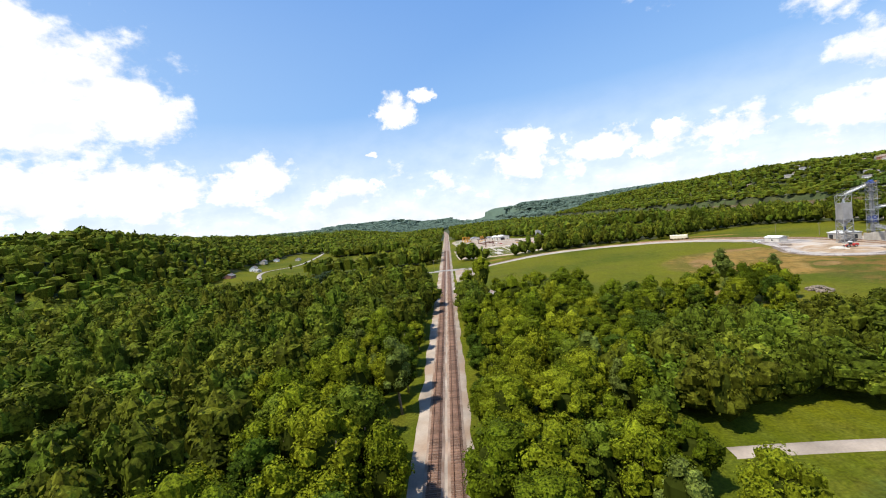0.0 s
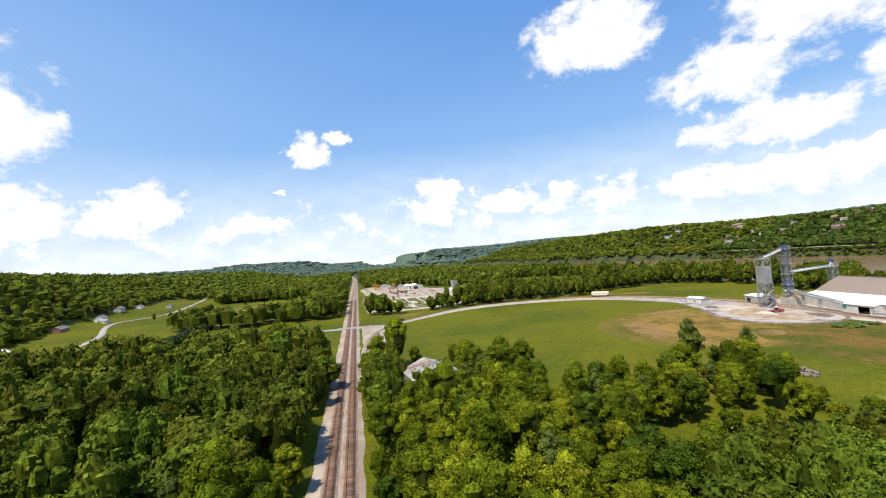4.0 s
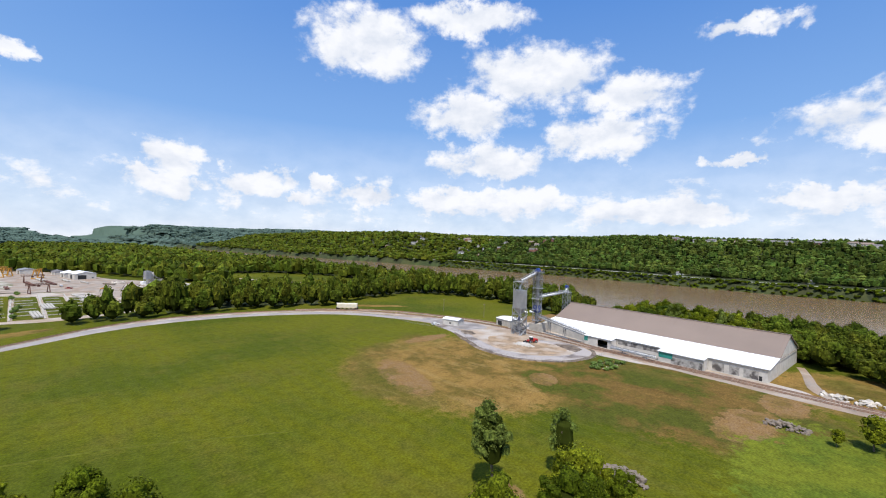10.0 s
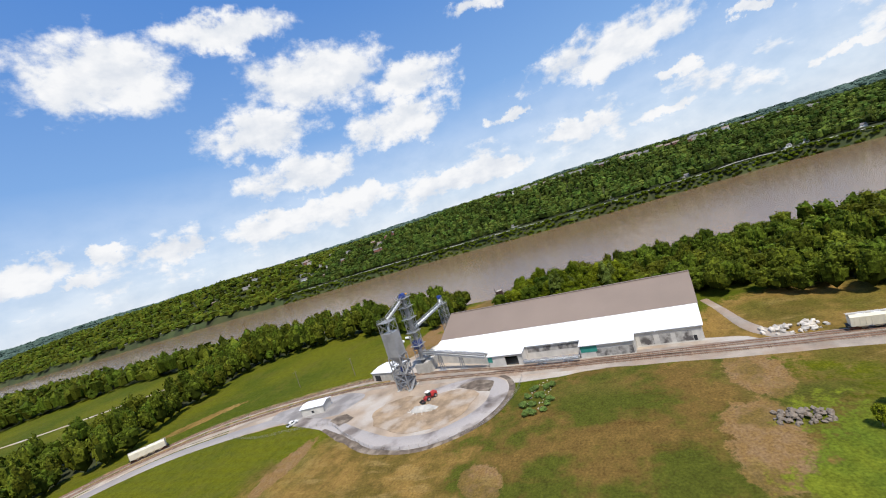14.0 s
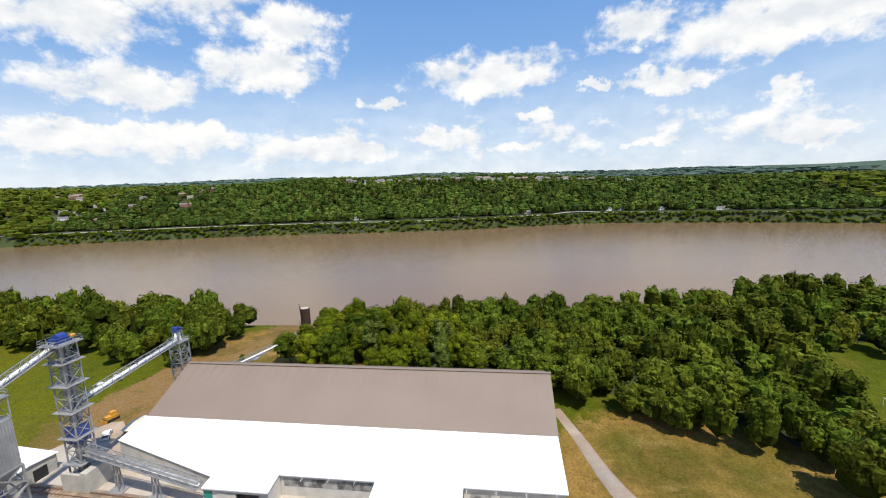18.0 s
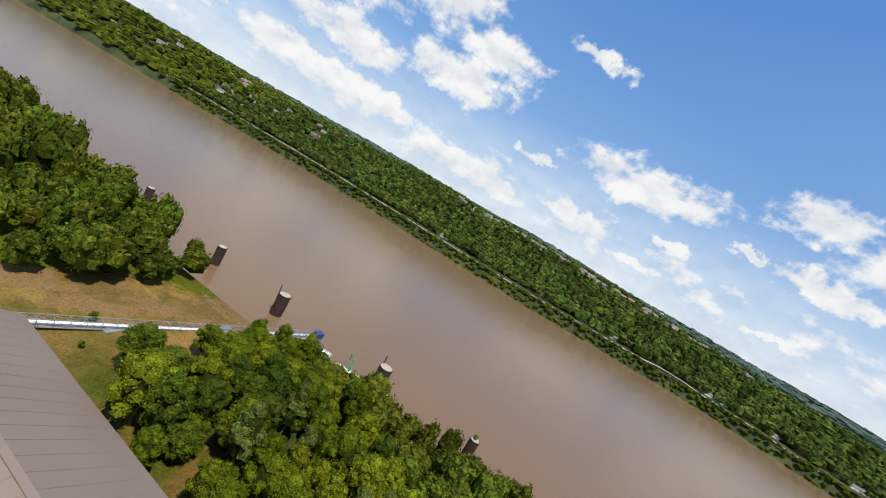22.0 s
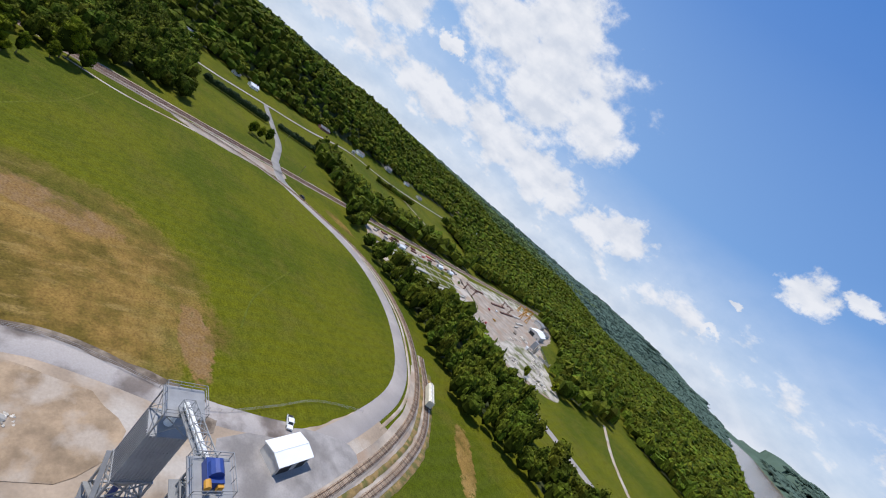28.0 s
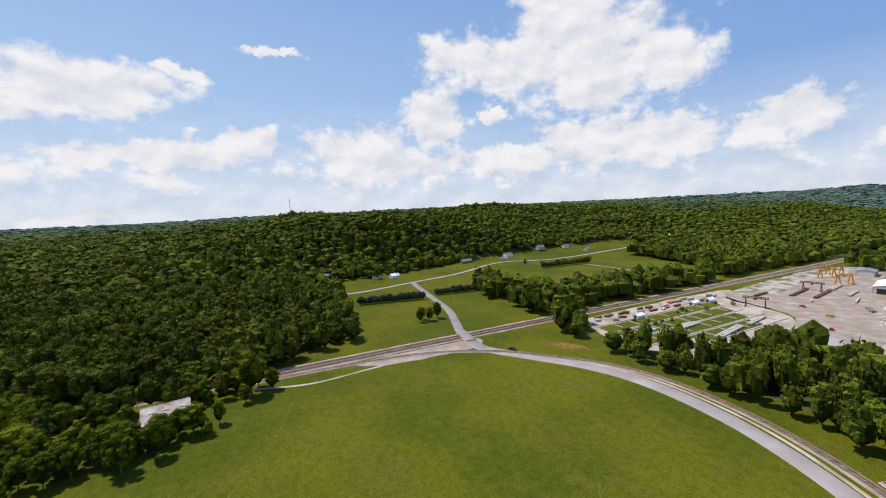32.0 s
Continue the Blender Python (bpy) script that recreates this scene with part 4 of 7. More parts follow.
slab("terminal_apron", [(246, 300), (249, 262), (246, 236), (250, 224), (258, 228), (262, 240), (266, 262), (269, 300), (273, 318), (281, 345), (290, 356), (296, 366), (270, 378), (262, 388), (258, 360), (252, 330)], 0.1, SAND, "dusty pale ground between the sidings and the hall", "bare ground", 1.0)


# ---- trees ----
def blob(center, radius, rough, seed, rings=5, segs=7):
    """A lumpy closed form, of few faces."""
    v, f = [], []
    for i in range(rings + 1):
        th = math.pi * i / rings
        for j in range(segs):
            ph = 2 * math.pi * j / segs
            d = Vector((math.sin(th) * math.cos(ph), math.sin(th) * math.sin(ph), math.cos(th)))
            k = 1 + rough * noise.noise(d * 1.7 + Vector((seed * 3.1, seed, 0)))
            v.append((center[0] + d.x * radius[0] * k, center[1] + d.y * radius[1] * k, center[2] + d.z * radius[2] * k))
    for i in range(rings):
        for j in range(segs):
            f.append((i * segs + j, (i + 1) * segs + j, (i + 1) * segs + (j + 1) % segs, i * segs + (j + 1) % segs))
    return v, f


def crown_leaves(seed, wide, low, high, lobes, count, size, tall=False):
    """Leaf sprays (quads) over the lobes of a crown, and the lobes themselves."""
    rs = np.random.RandomState(seed)
    mid, half = (low + high) / 2, (high - low) / 2
    cs, rads = [], []
    for i in range(lobes):
        a, k = rs.uniform(0, 6.283), math.sqrt(rs.uniform(0.25, 1))
        zz = rs.uniform(-0.55, 0.75)
        lim = math.sqrt(max(0.1, 1 - zz * zz))
        r = wide * rs.uniform(0.34, 0.56) * (12 / max(lobes, 8)) ** 0.42
        cs.append((math.cos(a) * k * (wide - r) * lim, math.sin(a) * k * (wide - r) * lim, mid + zz * (half - r * 0.7)))
        rads.append(r)
    cs.append((0, 0, high - wide * 0.42)), rads.append(wide * 0.4)
    cs, rads = np.array(cs), np.array(rads)
    pick = rs.choice(len(cs), count * 2, p=rads**2 / (rads**2).sum())
    d = rs.normal(size=(count * 2, 3))
    d /= np.linalg.norm(d, axis=1)[:, None]
    d[:, 2] = np.where(d[:, 2] < -0.55, -d[:, 2], d[:, 2])
    p = cs[pick] + d * (rads[pick] * rs.uniform(0.82, 1.08, count * 2))[:, None]
    deep = np.zeros(len(p), bool)
    for c, r in zip(cs, rads):
        deep |= np.linalg.norm(p - c, axis=1) < r * 0.74
    keep = np.where(~deep)[0][:count]
    p, d = p[keep], d[keep]
    n = len(p)
    nrm = d + rs.normal(scale=0.34, size=(n, 3)) + (0, 0, 0.2)
    nrm /= np.linalg.norm(nrm, axis=1)[:, None]
    t = np.cross(nrm, rs.normal(size=(n, 3)))
    t /= np.linalg.norm(t, axis=1)[:, None]
    b = np.cross(nrm, t)
    s = size * rs.uniform(0.6, 1.25, n)[:, None]
    q = np.stack([p - t * s * 0.5, p + b * s * rs.uniform(0.25, 0.5, n)[:, None] + nrm * s * 0.12, p + t * s * 0.55, p - b * s * rs.uniform(0.25, 0.5, n)[:, None] + nrm * s * 0.1], 1)
    return q.reshape(-1, 3), cs, rads


def crown_mesh(seed, wide, low, high, lobes, count, size, mat, tall=False):
    q, cs, rads = crown_leaves(seed, wide, low, high, lobes, count, size, tall)
    v, f = [tuple(p) for p in q], [tuple(range(i * 4, i * 4 + 4)) for i in range(len(q) // 4)]
    leaves = len(f)
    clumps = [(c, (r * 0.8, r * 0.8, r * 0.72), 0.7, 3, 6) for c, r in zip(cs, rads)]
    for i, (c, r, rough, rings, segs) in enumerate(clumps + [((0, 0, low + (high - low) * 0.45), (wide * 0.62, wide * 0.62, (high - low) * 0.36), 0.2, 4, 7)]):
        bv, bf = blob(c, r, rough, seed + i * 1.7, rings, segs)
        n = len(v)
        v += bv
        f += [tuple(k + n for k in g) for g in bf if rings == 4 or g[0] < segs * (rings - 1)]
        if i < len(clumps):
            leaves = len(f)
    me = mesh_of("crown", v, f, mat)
    # The middle blob gets CORE, shade painted in behind the leaf clumps.
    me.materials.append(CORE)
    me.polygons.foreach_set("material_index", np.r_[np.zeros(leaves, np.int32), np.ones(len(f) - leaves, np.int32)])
    return me


def make_tree(name, seed, wide, low, high, lobes, count, size, mat, label, tall=False, trunk_r=0.28):
    rs = random.Random(seed)
    e = thing(name, 0, 0, -60, 0, label, "tree", "trees")
    s = Shape()
    fork = low + (high - low) * 0.3
    s.tube((0, 0, -0.6), (rs.uniform(-0.2, 0.2), rs.uniform(-0.2, 0.2), fork), trunk_r * 1.2, 7, trunk_r * 0.75)
    for i in range(4):
        a = i * 1.57 + rs.uniform(-0.5, 0.5)
        s.tube((0, 0, fork * rs.uniform(0.75, 1)), (math.cos(a) * wide * 0.5, math.sin(a) * wide * 0.5, fork + (high - low) * rs.uniform(0.2, 0.5)), trunk_r * 0.5, 5, trunk_r * 0.2)
    t = s.ob("trunk", BARK, True)
    t.parent = e
    c = new("crown", crown_mesh(seed, wide, low, high, lobes, count, size, mat, tall))
    c.parent = e
    return e


def far_crowns(seed, count, size, lobes=6, body=4, rings=4, segs=6):
    """Coarse crowns of unit width and height: lumpy bodies with leaf sprays, as quads."""
    out = []
    for k in range(7):
        q, cs, rads = crown_leaves(seed + k, 0.5, 0.04, 1.0, lobes, count, size)
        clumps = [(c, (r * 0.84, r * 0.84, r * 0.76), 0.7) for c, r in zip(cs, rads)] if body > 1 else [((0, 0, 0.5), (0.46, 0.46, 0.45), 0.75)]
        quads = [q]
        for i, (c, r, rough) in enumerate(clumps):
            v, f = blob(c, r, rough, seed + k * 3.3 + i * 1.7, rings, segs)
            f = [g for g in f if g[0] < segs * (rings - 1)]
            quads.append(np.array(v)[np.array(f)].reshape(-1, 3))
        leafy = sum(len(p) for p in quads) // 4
        # A blob inside the crown, later coloured dark as painted shade.
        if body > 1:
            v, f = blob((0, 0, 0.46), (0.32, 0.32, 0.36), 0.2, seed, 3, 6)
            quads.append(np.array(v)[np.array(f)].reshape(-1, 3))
        out.append((np.vstack(quads), leafy))
    return out


def woodland(name, xs, ys, wide, tall, protos, mat, label, seed, low_east=False):
    """Many trees as one mesh."""
    rs = np.random.RandomState(seed)
    vs = []
    which = rs.randint(0, len(protos), len(xs))
    zs = height(xs, ys)
    inner = []
    for k, (q, leafy) in enumerate(protos):
        sel = np.where(which == k)[0]
        if not len(sel):
            continue
        a = rs.uniform(0, 6.283, len(sel))
        w = wide * rs.uniform(0.7, 1.35, len(sel))
        h = tall * rs.uniform(0.6, 1.28, len(sel)) * (np.where(xs[sel] > 5, np.where(ys[sel] < 345, 0.72, 0.95), 1.0) if low_east else 1)
        w = w * (np.where(xs[sel] > 5, 0.86, 1.0) if low_east else 1)
        c, s = np.cos(a), np.sin(a)
        x = (q[None, :, 0] * c[:, None] - q[None, :, 1] * s[:, None]) * w[:, None] + xs[sel][:, None]
        y = (q[None, :, 0] * s[:, None] + q[None, :, 1] * c[:, None]) * w[:, None] + ys[sel][:, None]
        z = q[None, :, 2] * h[:, None] + zs[sel][:, None]
        vs.append(np.stack([x, y, z], -1).reshape(-1, 3))
        inner.append(np.tile(np.arange(len(q) // 4) >= leafy, len(sel)))
    v = np.vstack(vs)
    f = np.arange(len(v)).reshape(-1, 4)
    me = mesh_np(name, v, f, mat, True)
    # Quads of the inner blobs take CORE's painted shade.
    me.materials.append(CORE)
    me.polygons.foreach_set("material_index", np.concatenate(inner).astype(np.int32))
    return tagged(new(name, me), label, "woods", kind="stuff")


OAKS = "full green broadleaf tree in a dense wood"
PROTO = [make_tree("broadleaf_tree", 11 + k, w, lo, hi, lb, 2100, 0.45, LEAF, OAKS) for k, (w, lo, hi, lb) in enumerate(((5.8, 1.2, 17, 34), (6.8, 1.4, 18.5, 42), (5.0, 1, 15, 30), (6.2, 1.8, 20, 38), (5.4, 1.2, 16, 32), (7.4, 1.4, 17.5, 44)))]
PROTO_D = [make_tree("maple_tree", 61 + k, w, lo, hi, lb, 2100, 0.45, LEAF_DEEP, "dark green full-crowned maple in a dense wood") for k, (w, lo, hi, lb) in enumerate(((6.4, 1.2, 16, 40), (5.6, 1.4, 18, 34)))]
PROTO_P = [make_tree("poplar_tree", 31 + k, w, lo, hi, 24, 1700, 0.4, LEAF_GREY, "slender grey-green poplar with a loose crown", True) for k, (w, lo, hi) in enumerate(((3.9, 3, 17.5), (4.4, 4, 19)))]
PROTO_S = [make_tree("young_tree", 41 + k, w, lo, hi, 11, 900, 0.4, LEAF, "young bushy green tree on the grass", trunk_r=0.14) for k, (w, lo, hi) in enumerate(((2.6, 0.8, 6.5), (3.2, 1.0, 8.0)))]


def plant(protos, x, y, size=1.0, rnd=RND):
    p = rnd.choice(protos)
    k = size * rnd.uniform(0.76, 1.22)
    m = pose(x, y, float(height(x, y)) - 0.1, rnd.uniform(-4, 4), rnd.uniform(-4, 4), rnd.uniform(0, 360)) @ Matrix.Diagonal((k, k, k * rnd.uniform(0.9, 1.1), 1))
    t = copy_thing(p, Matrix())
    t.matrix_basis = m
    return t


# Houses on the far side of the river, for which the woods leave room.
rsh = random.Random(12)
RIDGE, SLOPE, SHORE = [], [], []
for k in range(34):
    y = 520 - k * 20 + rsh.uniform(-7, 7)
    RIDGE.append((float(far_bank(y)) + rsh.uniform(262, 290), y))
for k in range(44):
    y = rsh.uniform(820, 1400)
    SLOPE.append((float(far_bank(y)) + rsh.uniform(110, 330), y))
for k in range(8):
    y = rsh.uniform(-300, 500)
    SHORE.append((float(far_bank(y)) + rsh.uniform(40, 56), y))


def roomy(x, y):
    ok = np.ones(len(x), bool)
    for hx, hy in RIDGE + SLOPE:
        ok &= ~((x > hx - 30) & (x < hx + 9) & (np.abs(y - hy) < 8))
    for hx, hy in SHORE:
        ok &= ~((x > hx - 9) & (x < hx + 8) & (np.abs(y - hy) < 8))
    return ok


# Woods, by outline in plan; the rest of the middle ground is open.
WOODS = [
    [(-460, -120), (-8, -120), (-8, 338), (-34, 388), (-100, 386), (-160, 392), (-205, 396), (-262, 392), (-345, 352), (-460, 352)],
    [(8.5, -20), (34, 60), (40, 120), (44, 164), (100, 168), (150, 176), (128, 204), (112, 214), (98, 228), (92, 250), (86, 268), (64, 272), (58, 288), (50, 306), (28, 314), (20, 326), (9, 334)],
    [(90, 234), (104, 233), (126, 231), (130, 237), (124, 252), (108, 256), (90, 256)],
    [(14, 505), (30, 492), (42, 500), (30, 522), (16, 530)],
    [(60, 500), (80, 494), (112, 498), (150, 496), (190, 488), (214, 480), (238, 486), (250, 500), (240, 535), (222, 556), (195, 560), (172, 562), (150, 560), (124, 578), (118, 560), (124, 540), (104, 520), (70, 512)],
    [(238, 488), (262, 493), (290, 498), (311, 502), (340, 476), (352, 450), (344, 414), (330, 386), (332, 372), (350, 361), (382, 356), (386, 388), (391, 436), (399, 508), (409, 560), (368, 566), (350, 545), (300, 540), (262, 535), (250, 520)],
    [(370, 572), (412, 564), (402, 655), (392, 820), (386, 960), (236, 960), (210, 840), (240, 770), (291, 765), (342, 700), (360, 612)],
    [(330, 324), (322, 308), (317, 270), (318, 240), (300, 222), (280, 190), (264, 182), (258, 150), (280, 150), (300, 152), (330, 130), (330, 60), (412, 60), (388, 190), (376, 316), (352, 322)],
    [(200, 186), (238, 200), (236, 150), (254, 150), (260, 60), (170, 60), (180, 160)],
    [(-12, 510), (-12, 720), (-28, 730), (-60, 650), (-62, 560), (-120, 530), (-180, 556), (-190, 535), (-110, 505), (-50, 508)],
    [(-18, 745), (-16, 1010), (-260, 1010), (-270, 920), (-240, 830), (-90, 790), (-60, 750)],
    [(20, 900), (60, 880), (110, 830), (150, 730), (170, 690), (206, 640), (230, 720), (200, 840), (240, 960), (240, 1010), (16, 1010)],
    [(-440, 480), (-330, 470), (-330, 500), (-420, 560), (-420, 640), (-395, 720), (-400, 800), (-450, 860), (-470, 700)],
    [(-345, 420), (-300, 430), (-300, 455), (-350, 470), (-400, 450)],
]

OPEN_WEST = [(-282, 388), (-240, 396), (-200, 398), (-200, 1010), (-300, 1060), (-360, 1000), (-352, 820), (-340, 700), (-330, 620), (-300, 529), (-284, 440)]
WOODS, OPEN_WEST = [[lie(*p) for p in w] for w in WOODS], [lie(*p) for p in OPEN_WEST]


def grid_points(x0, x1, y0, y1, step, seed):
    rs = np.random.RandomState(seed)
    gx, gy = np.meshgrid(np.arange(x0, x1, step), np.arange(y0, y1, step))
    gx = gx + (np.arange(gx.shape[0]) % 2)[:, None] * step / 2
    j = rs.uniform(-0.33, 0.33, (2, *gx.shape)) * step
    return (gx + j[0]).ravel(), (gy + j[1]).ravel()


def from_plan(x, y):
    """How far a place lies from the stretch of land in the middle of the plan."""
    stretch = [(0, 120), (0, 200), (60, 250), (200, 262), (330, 300)]
    best = np.full(np.shape(x), 1e9)
    for (x0, y0), (x1, y1) in zip(stretch, stretch[1:]):
        t = np.clip(((x - x0) * (x1 - x0) + (y - y0) * (y1 - y0)) / ((x1 - x0) ** 2 + (y1 - y0) ** 2), 0, 1)
        best = np.minimum(best, np.hypot(x - x0 - t * (x1 - x0), y - y0 - t * (y1 - y0)))
    return best


def well_inside(test, x, y, d=12):
    return test(x - d, y - d) & test(x + d, y - d) & test(x - d, y + d) & test(x + d, y + d)


for w in WOODS:
    wild |= well_inside(lambda x, y: inside(w, x, y), fx, fy)
wild &= ~((fx > 10) & (fx < 170) & (fy > 196) & (fy < 350))
wild |= well_inside(lambda x, y: (x < -200) & (y > 340) & ~inside(OPEN_WEST, x, y) & (y < 1040), fx, fy)
ground.data.polygons.foreach_set("material_index", np.where(distant, 2, wild.astype(np.int32)))
ground.data.update()
px, py = grid_points(-460, 460, -120, 1010, 9.0, 5)
ex_, ey_ = grid_points(8, 160, 60, 345, 7.0, 6)
east_strip = (px > 8) & (px < 160) & (py > 60) & (py < 345)
gx_, gy_ = grid_points(314, 384, 216, 328, 7.2, 7)
river_grove = (px > 314) & (px < 384) & (py > 216) & (py < 328)
px, py = np.r_[px[~east_strip & ~river_grove], ex_, gx_], np.r_[py[~east_strip & ~river_grove], ey_, gy_]
wooded = np.zeros(len(px), bool)
for w in WOODS:
    wooded |= inside(w, px, py)
BARN_AT = [(17, 266), (40, 262), (46, 278), (48, 314), (22, 318)]
LANE_AT = [(66, 211), (100, 212), (128, 211), (134, 231), (104, 233), (84, 234), (66, 231)]
wooded &= ~inside(BARN_AT, px, py) & ~inside(LANE_AT, px, py) & (height(px, py) > -8)
px, py = px[wooded], py[wooded]
dist = from_plan(px, py)
near = (dist < 118) & (py > 96)
near_ones = np.where(near)[0]
near_ones = near_ones[np.argsort(dist[near_ones])][:300]
for i in near_ones:
    plant(PROTO_P if RND.random() < (0.14 if px[i] > 300 else 0.05) else PROTO_D if RND.random() < (0.4 if px[i] > 200 else 0.16) else PROTO, float(px[i]), float(py[i]), 0.98 if px[i] < 0 else 0.82 if px[i] < 40 else 0.72 if px[i] < 200 else 0.78)
MID = far_crowns(70, 70, 0.1, 11, 4, 3, 5)
FARP = far_crowns(90, 12, 0.26, 5, 1, 4, 6)
FARQ = far_crowns(95, 5, 0.34, 4, 1, 3, 5)
FARB = far_crowns(97, 9, 0.3, 5, 1, 3, 6)
rest = np.ones(len(px), bool)
rest[near_ones] = False
CLOSE = far_crowns(50, 330, 0.06, 20, 7, 3, 5)
close_ones = rest & near
woodland("woodland", px[close_ones], py[close_ones], 13, 17.5, CLOSE, LEAF_WOOD, "dense green broadleaf woodland beside the railway", 2, True)
rest &= ~close_ones
mid_ones = rest & (dist < 300) & (py > 0)
woodland("woodland", px[mid_ones], py[mid_ones], 13.2, 18.5, MID, LEAF_WOOD, "dense green broadleaf woodland round the fields", 3, True)
rest &= ~mid_ones
woodland("woodland", px[rest], py[rest], 12.4, 17, FARB, LEAF_WOOD, "green broadleaf woodland farther off", 4, True)


def far_wood(x0, x1, y0, y1, step, label, wide, tall, test, seed, protos=FARP, mat=LEAF_WOOD):
    x, y = grid_points(x0, x1, y0, y1, step, seed)
    ok = test(x, y)
    return woodland("woodland", x[ok], y[ok], wide, tall, protos, mat, label, seed)


far_wood(-1050, -420, -500, 1400, 13.2, "wooded hillside west of the railway", 15, 15, lambda x, y: ~inside(OPEN_WEST, x, y), 21, FARB)
far_wood(-420, -200, 346, 1010, 9.5, "wooded hill foot above the houses", 12, 13, lambda x, y: ~inside(OPEN_WEST, x, y), 22, FARB)
far_wood(-460, 420, 1010, 2000, 13.5, "wooded valley floor along the railway", 16, 15, lambda x, y: (x < near_bank(y) - 4) & (np.abs(x) > 16), 23, FARQ)
far_wood(-1000, 300, 2000, 3400, 28, "distant wooded valley floor with haze painted into its colour", 34, 16, lambda x, y: x < near_bank(y) - 6, 24, FARQ, LEAF_FAR)
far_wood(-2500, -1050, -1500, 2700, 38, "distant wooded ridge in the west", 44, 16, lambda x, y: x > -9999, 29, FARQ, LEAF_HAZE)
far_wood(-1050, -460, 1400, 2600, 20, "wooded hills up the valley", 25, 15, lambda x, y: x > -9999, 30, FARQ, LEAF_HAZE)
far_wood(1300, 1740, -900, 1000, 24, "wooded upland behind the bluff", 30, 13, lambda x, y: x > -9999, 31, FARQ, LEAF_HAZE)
far_wood(790, 1300, -420, 1000, 10.2, "wooded river bluff on the far bank", 13, 13, lambda x, y: (x > far_bank(y) + 32) & roomy(x, y), 25, FARB, LEAF_BLUFF)
far_wood(760, 960, -420, 1000, 5.6, "low willows along the far bank", 7.5, 4.6, lambda x, y: (x > far_bank(y) - 5) & (x < far_bank(y) + 11) & (waves(x, y, 90, 3) > -0.75), 33, FARB, LEAF)
far_wood(-3800, 3800, -1500, 4300, 64, "distant wooded hills on the skyline with haze painted into their colour", 78, 17, lambda x, y: (np.abs(np.hypot(x - 100, y - 300) - 3150) < 520) & ((x < near_bank(y) - 20) | (x > far_bank(y) + 20)), 34, FARQ, LEAF_FAR)
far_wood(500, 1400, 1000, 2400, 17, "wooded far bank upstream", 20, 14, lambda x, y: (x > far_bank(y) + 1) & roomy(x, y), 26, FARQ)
far_wood(400, 1900, 2400, 3500, 34, "distant wooded bank upstream with haze painted into its colour", 42, 16, lambda x, y: x > far_bank(y) + 3, 35, FARQ, LEAF_FAR)
far_wood(1400, 2000, 1000, 2400, 30, "wooded upland behind the far bank", 36, 14, lambda x, y: x > 0, 36, FARQ)
far_wood(560, 1400, -1500, -420, 20, "wooded far bank downstream", 24, 14, lambda x, y: x > far_bank(y) + 3, 27, FARQ)
far_wood(-460, 420, -500, -120, 14, "woodland in the south", 16, 15, lambda x, y: (x < near_bank(y) - 4) & (np.abs(x) > 12), 28, FARQ)

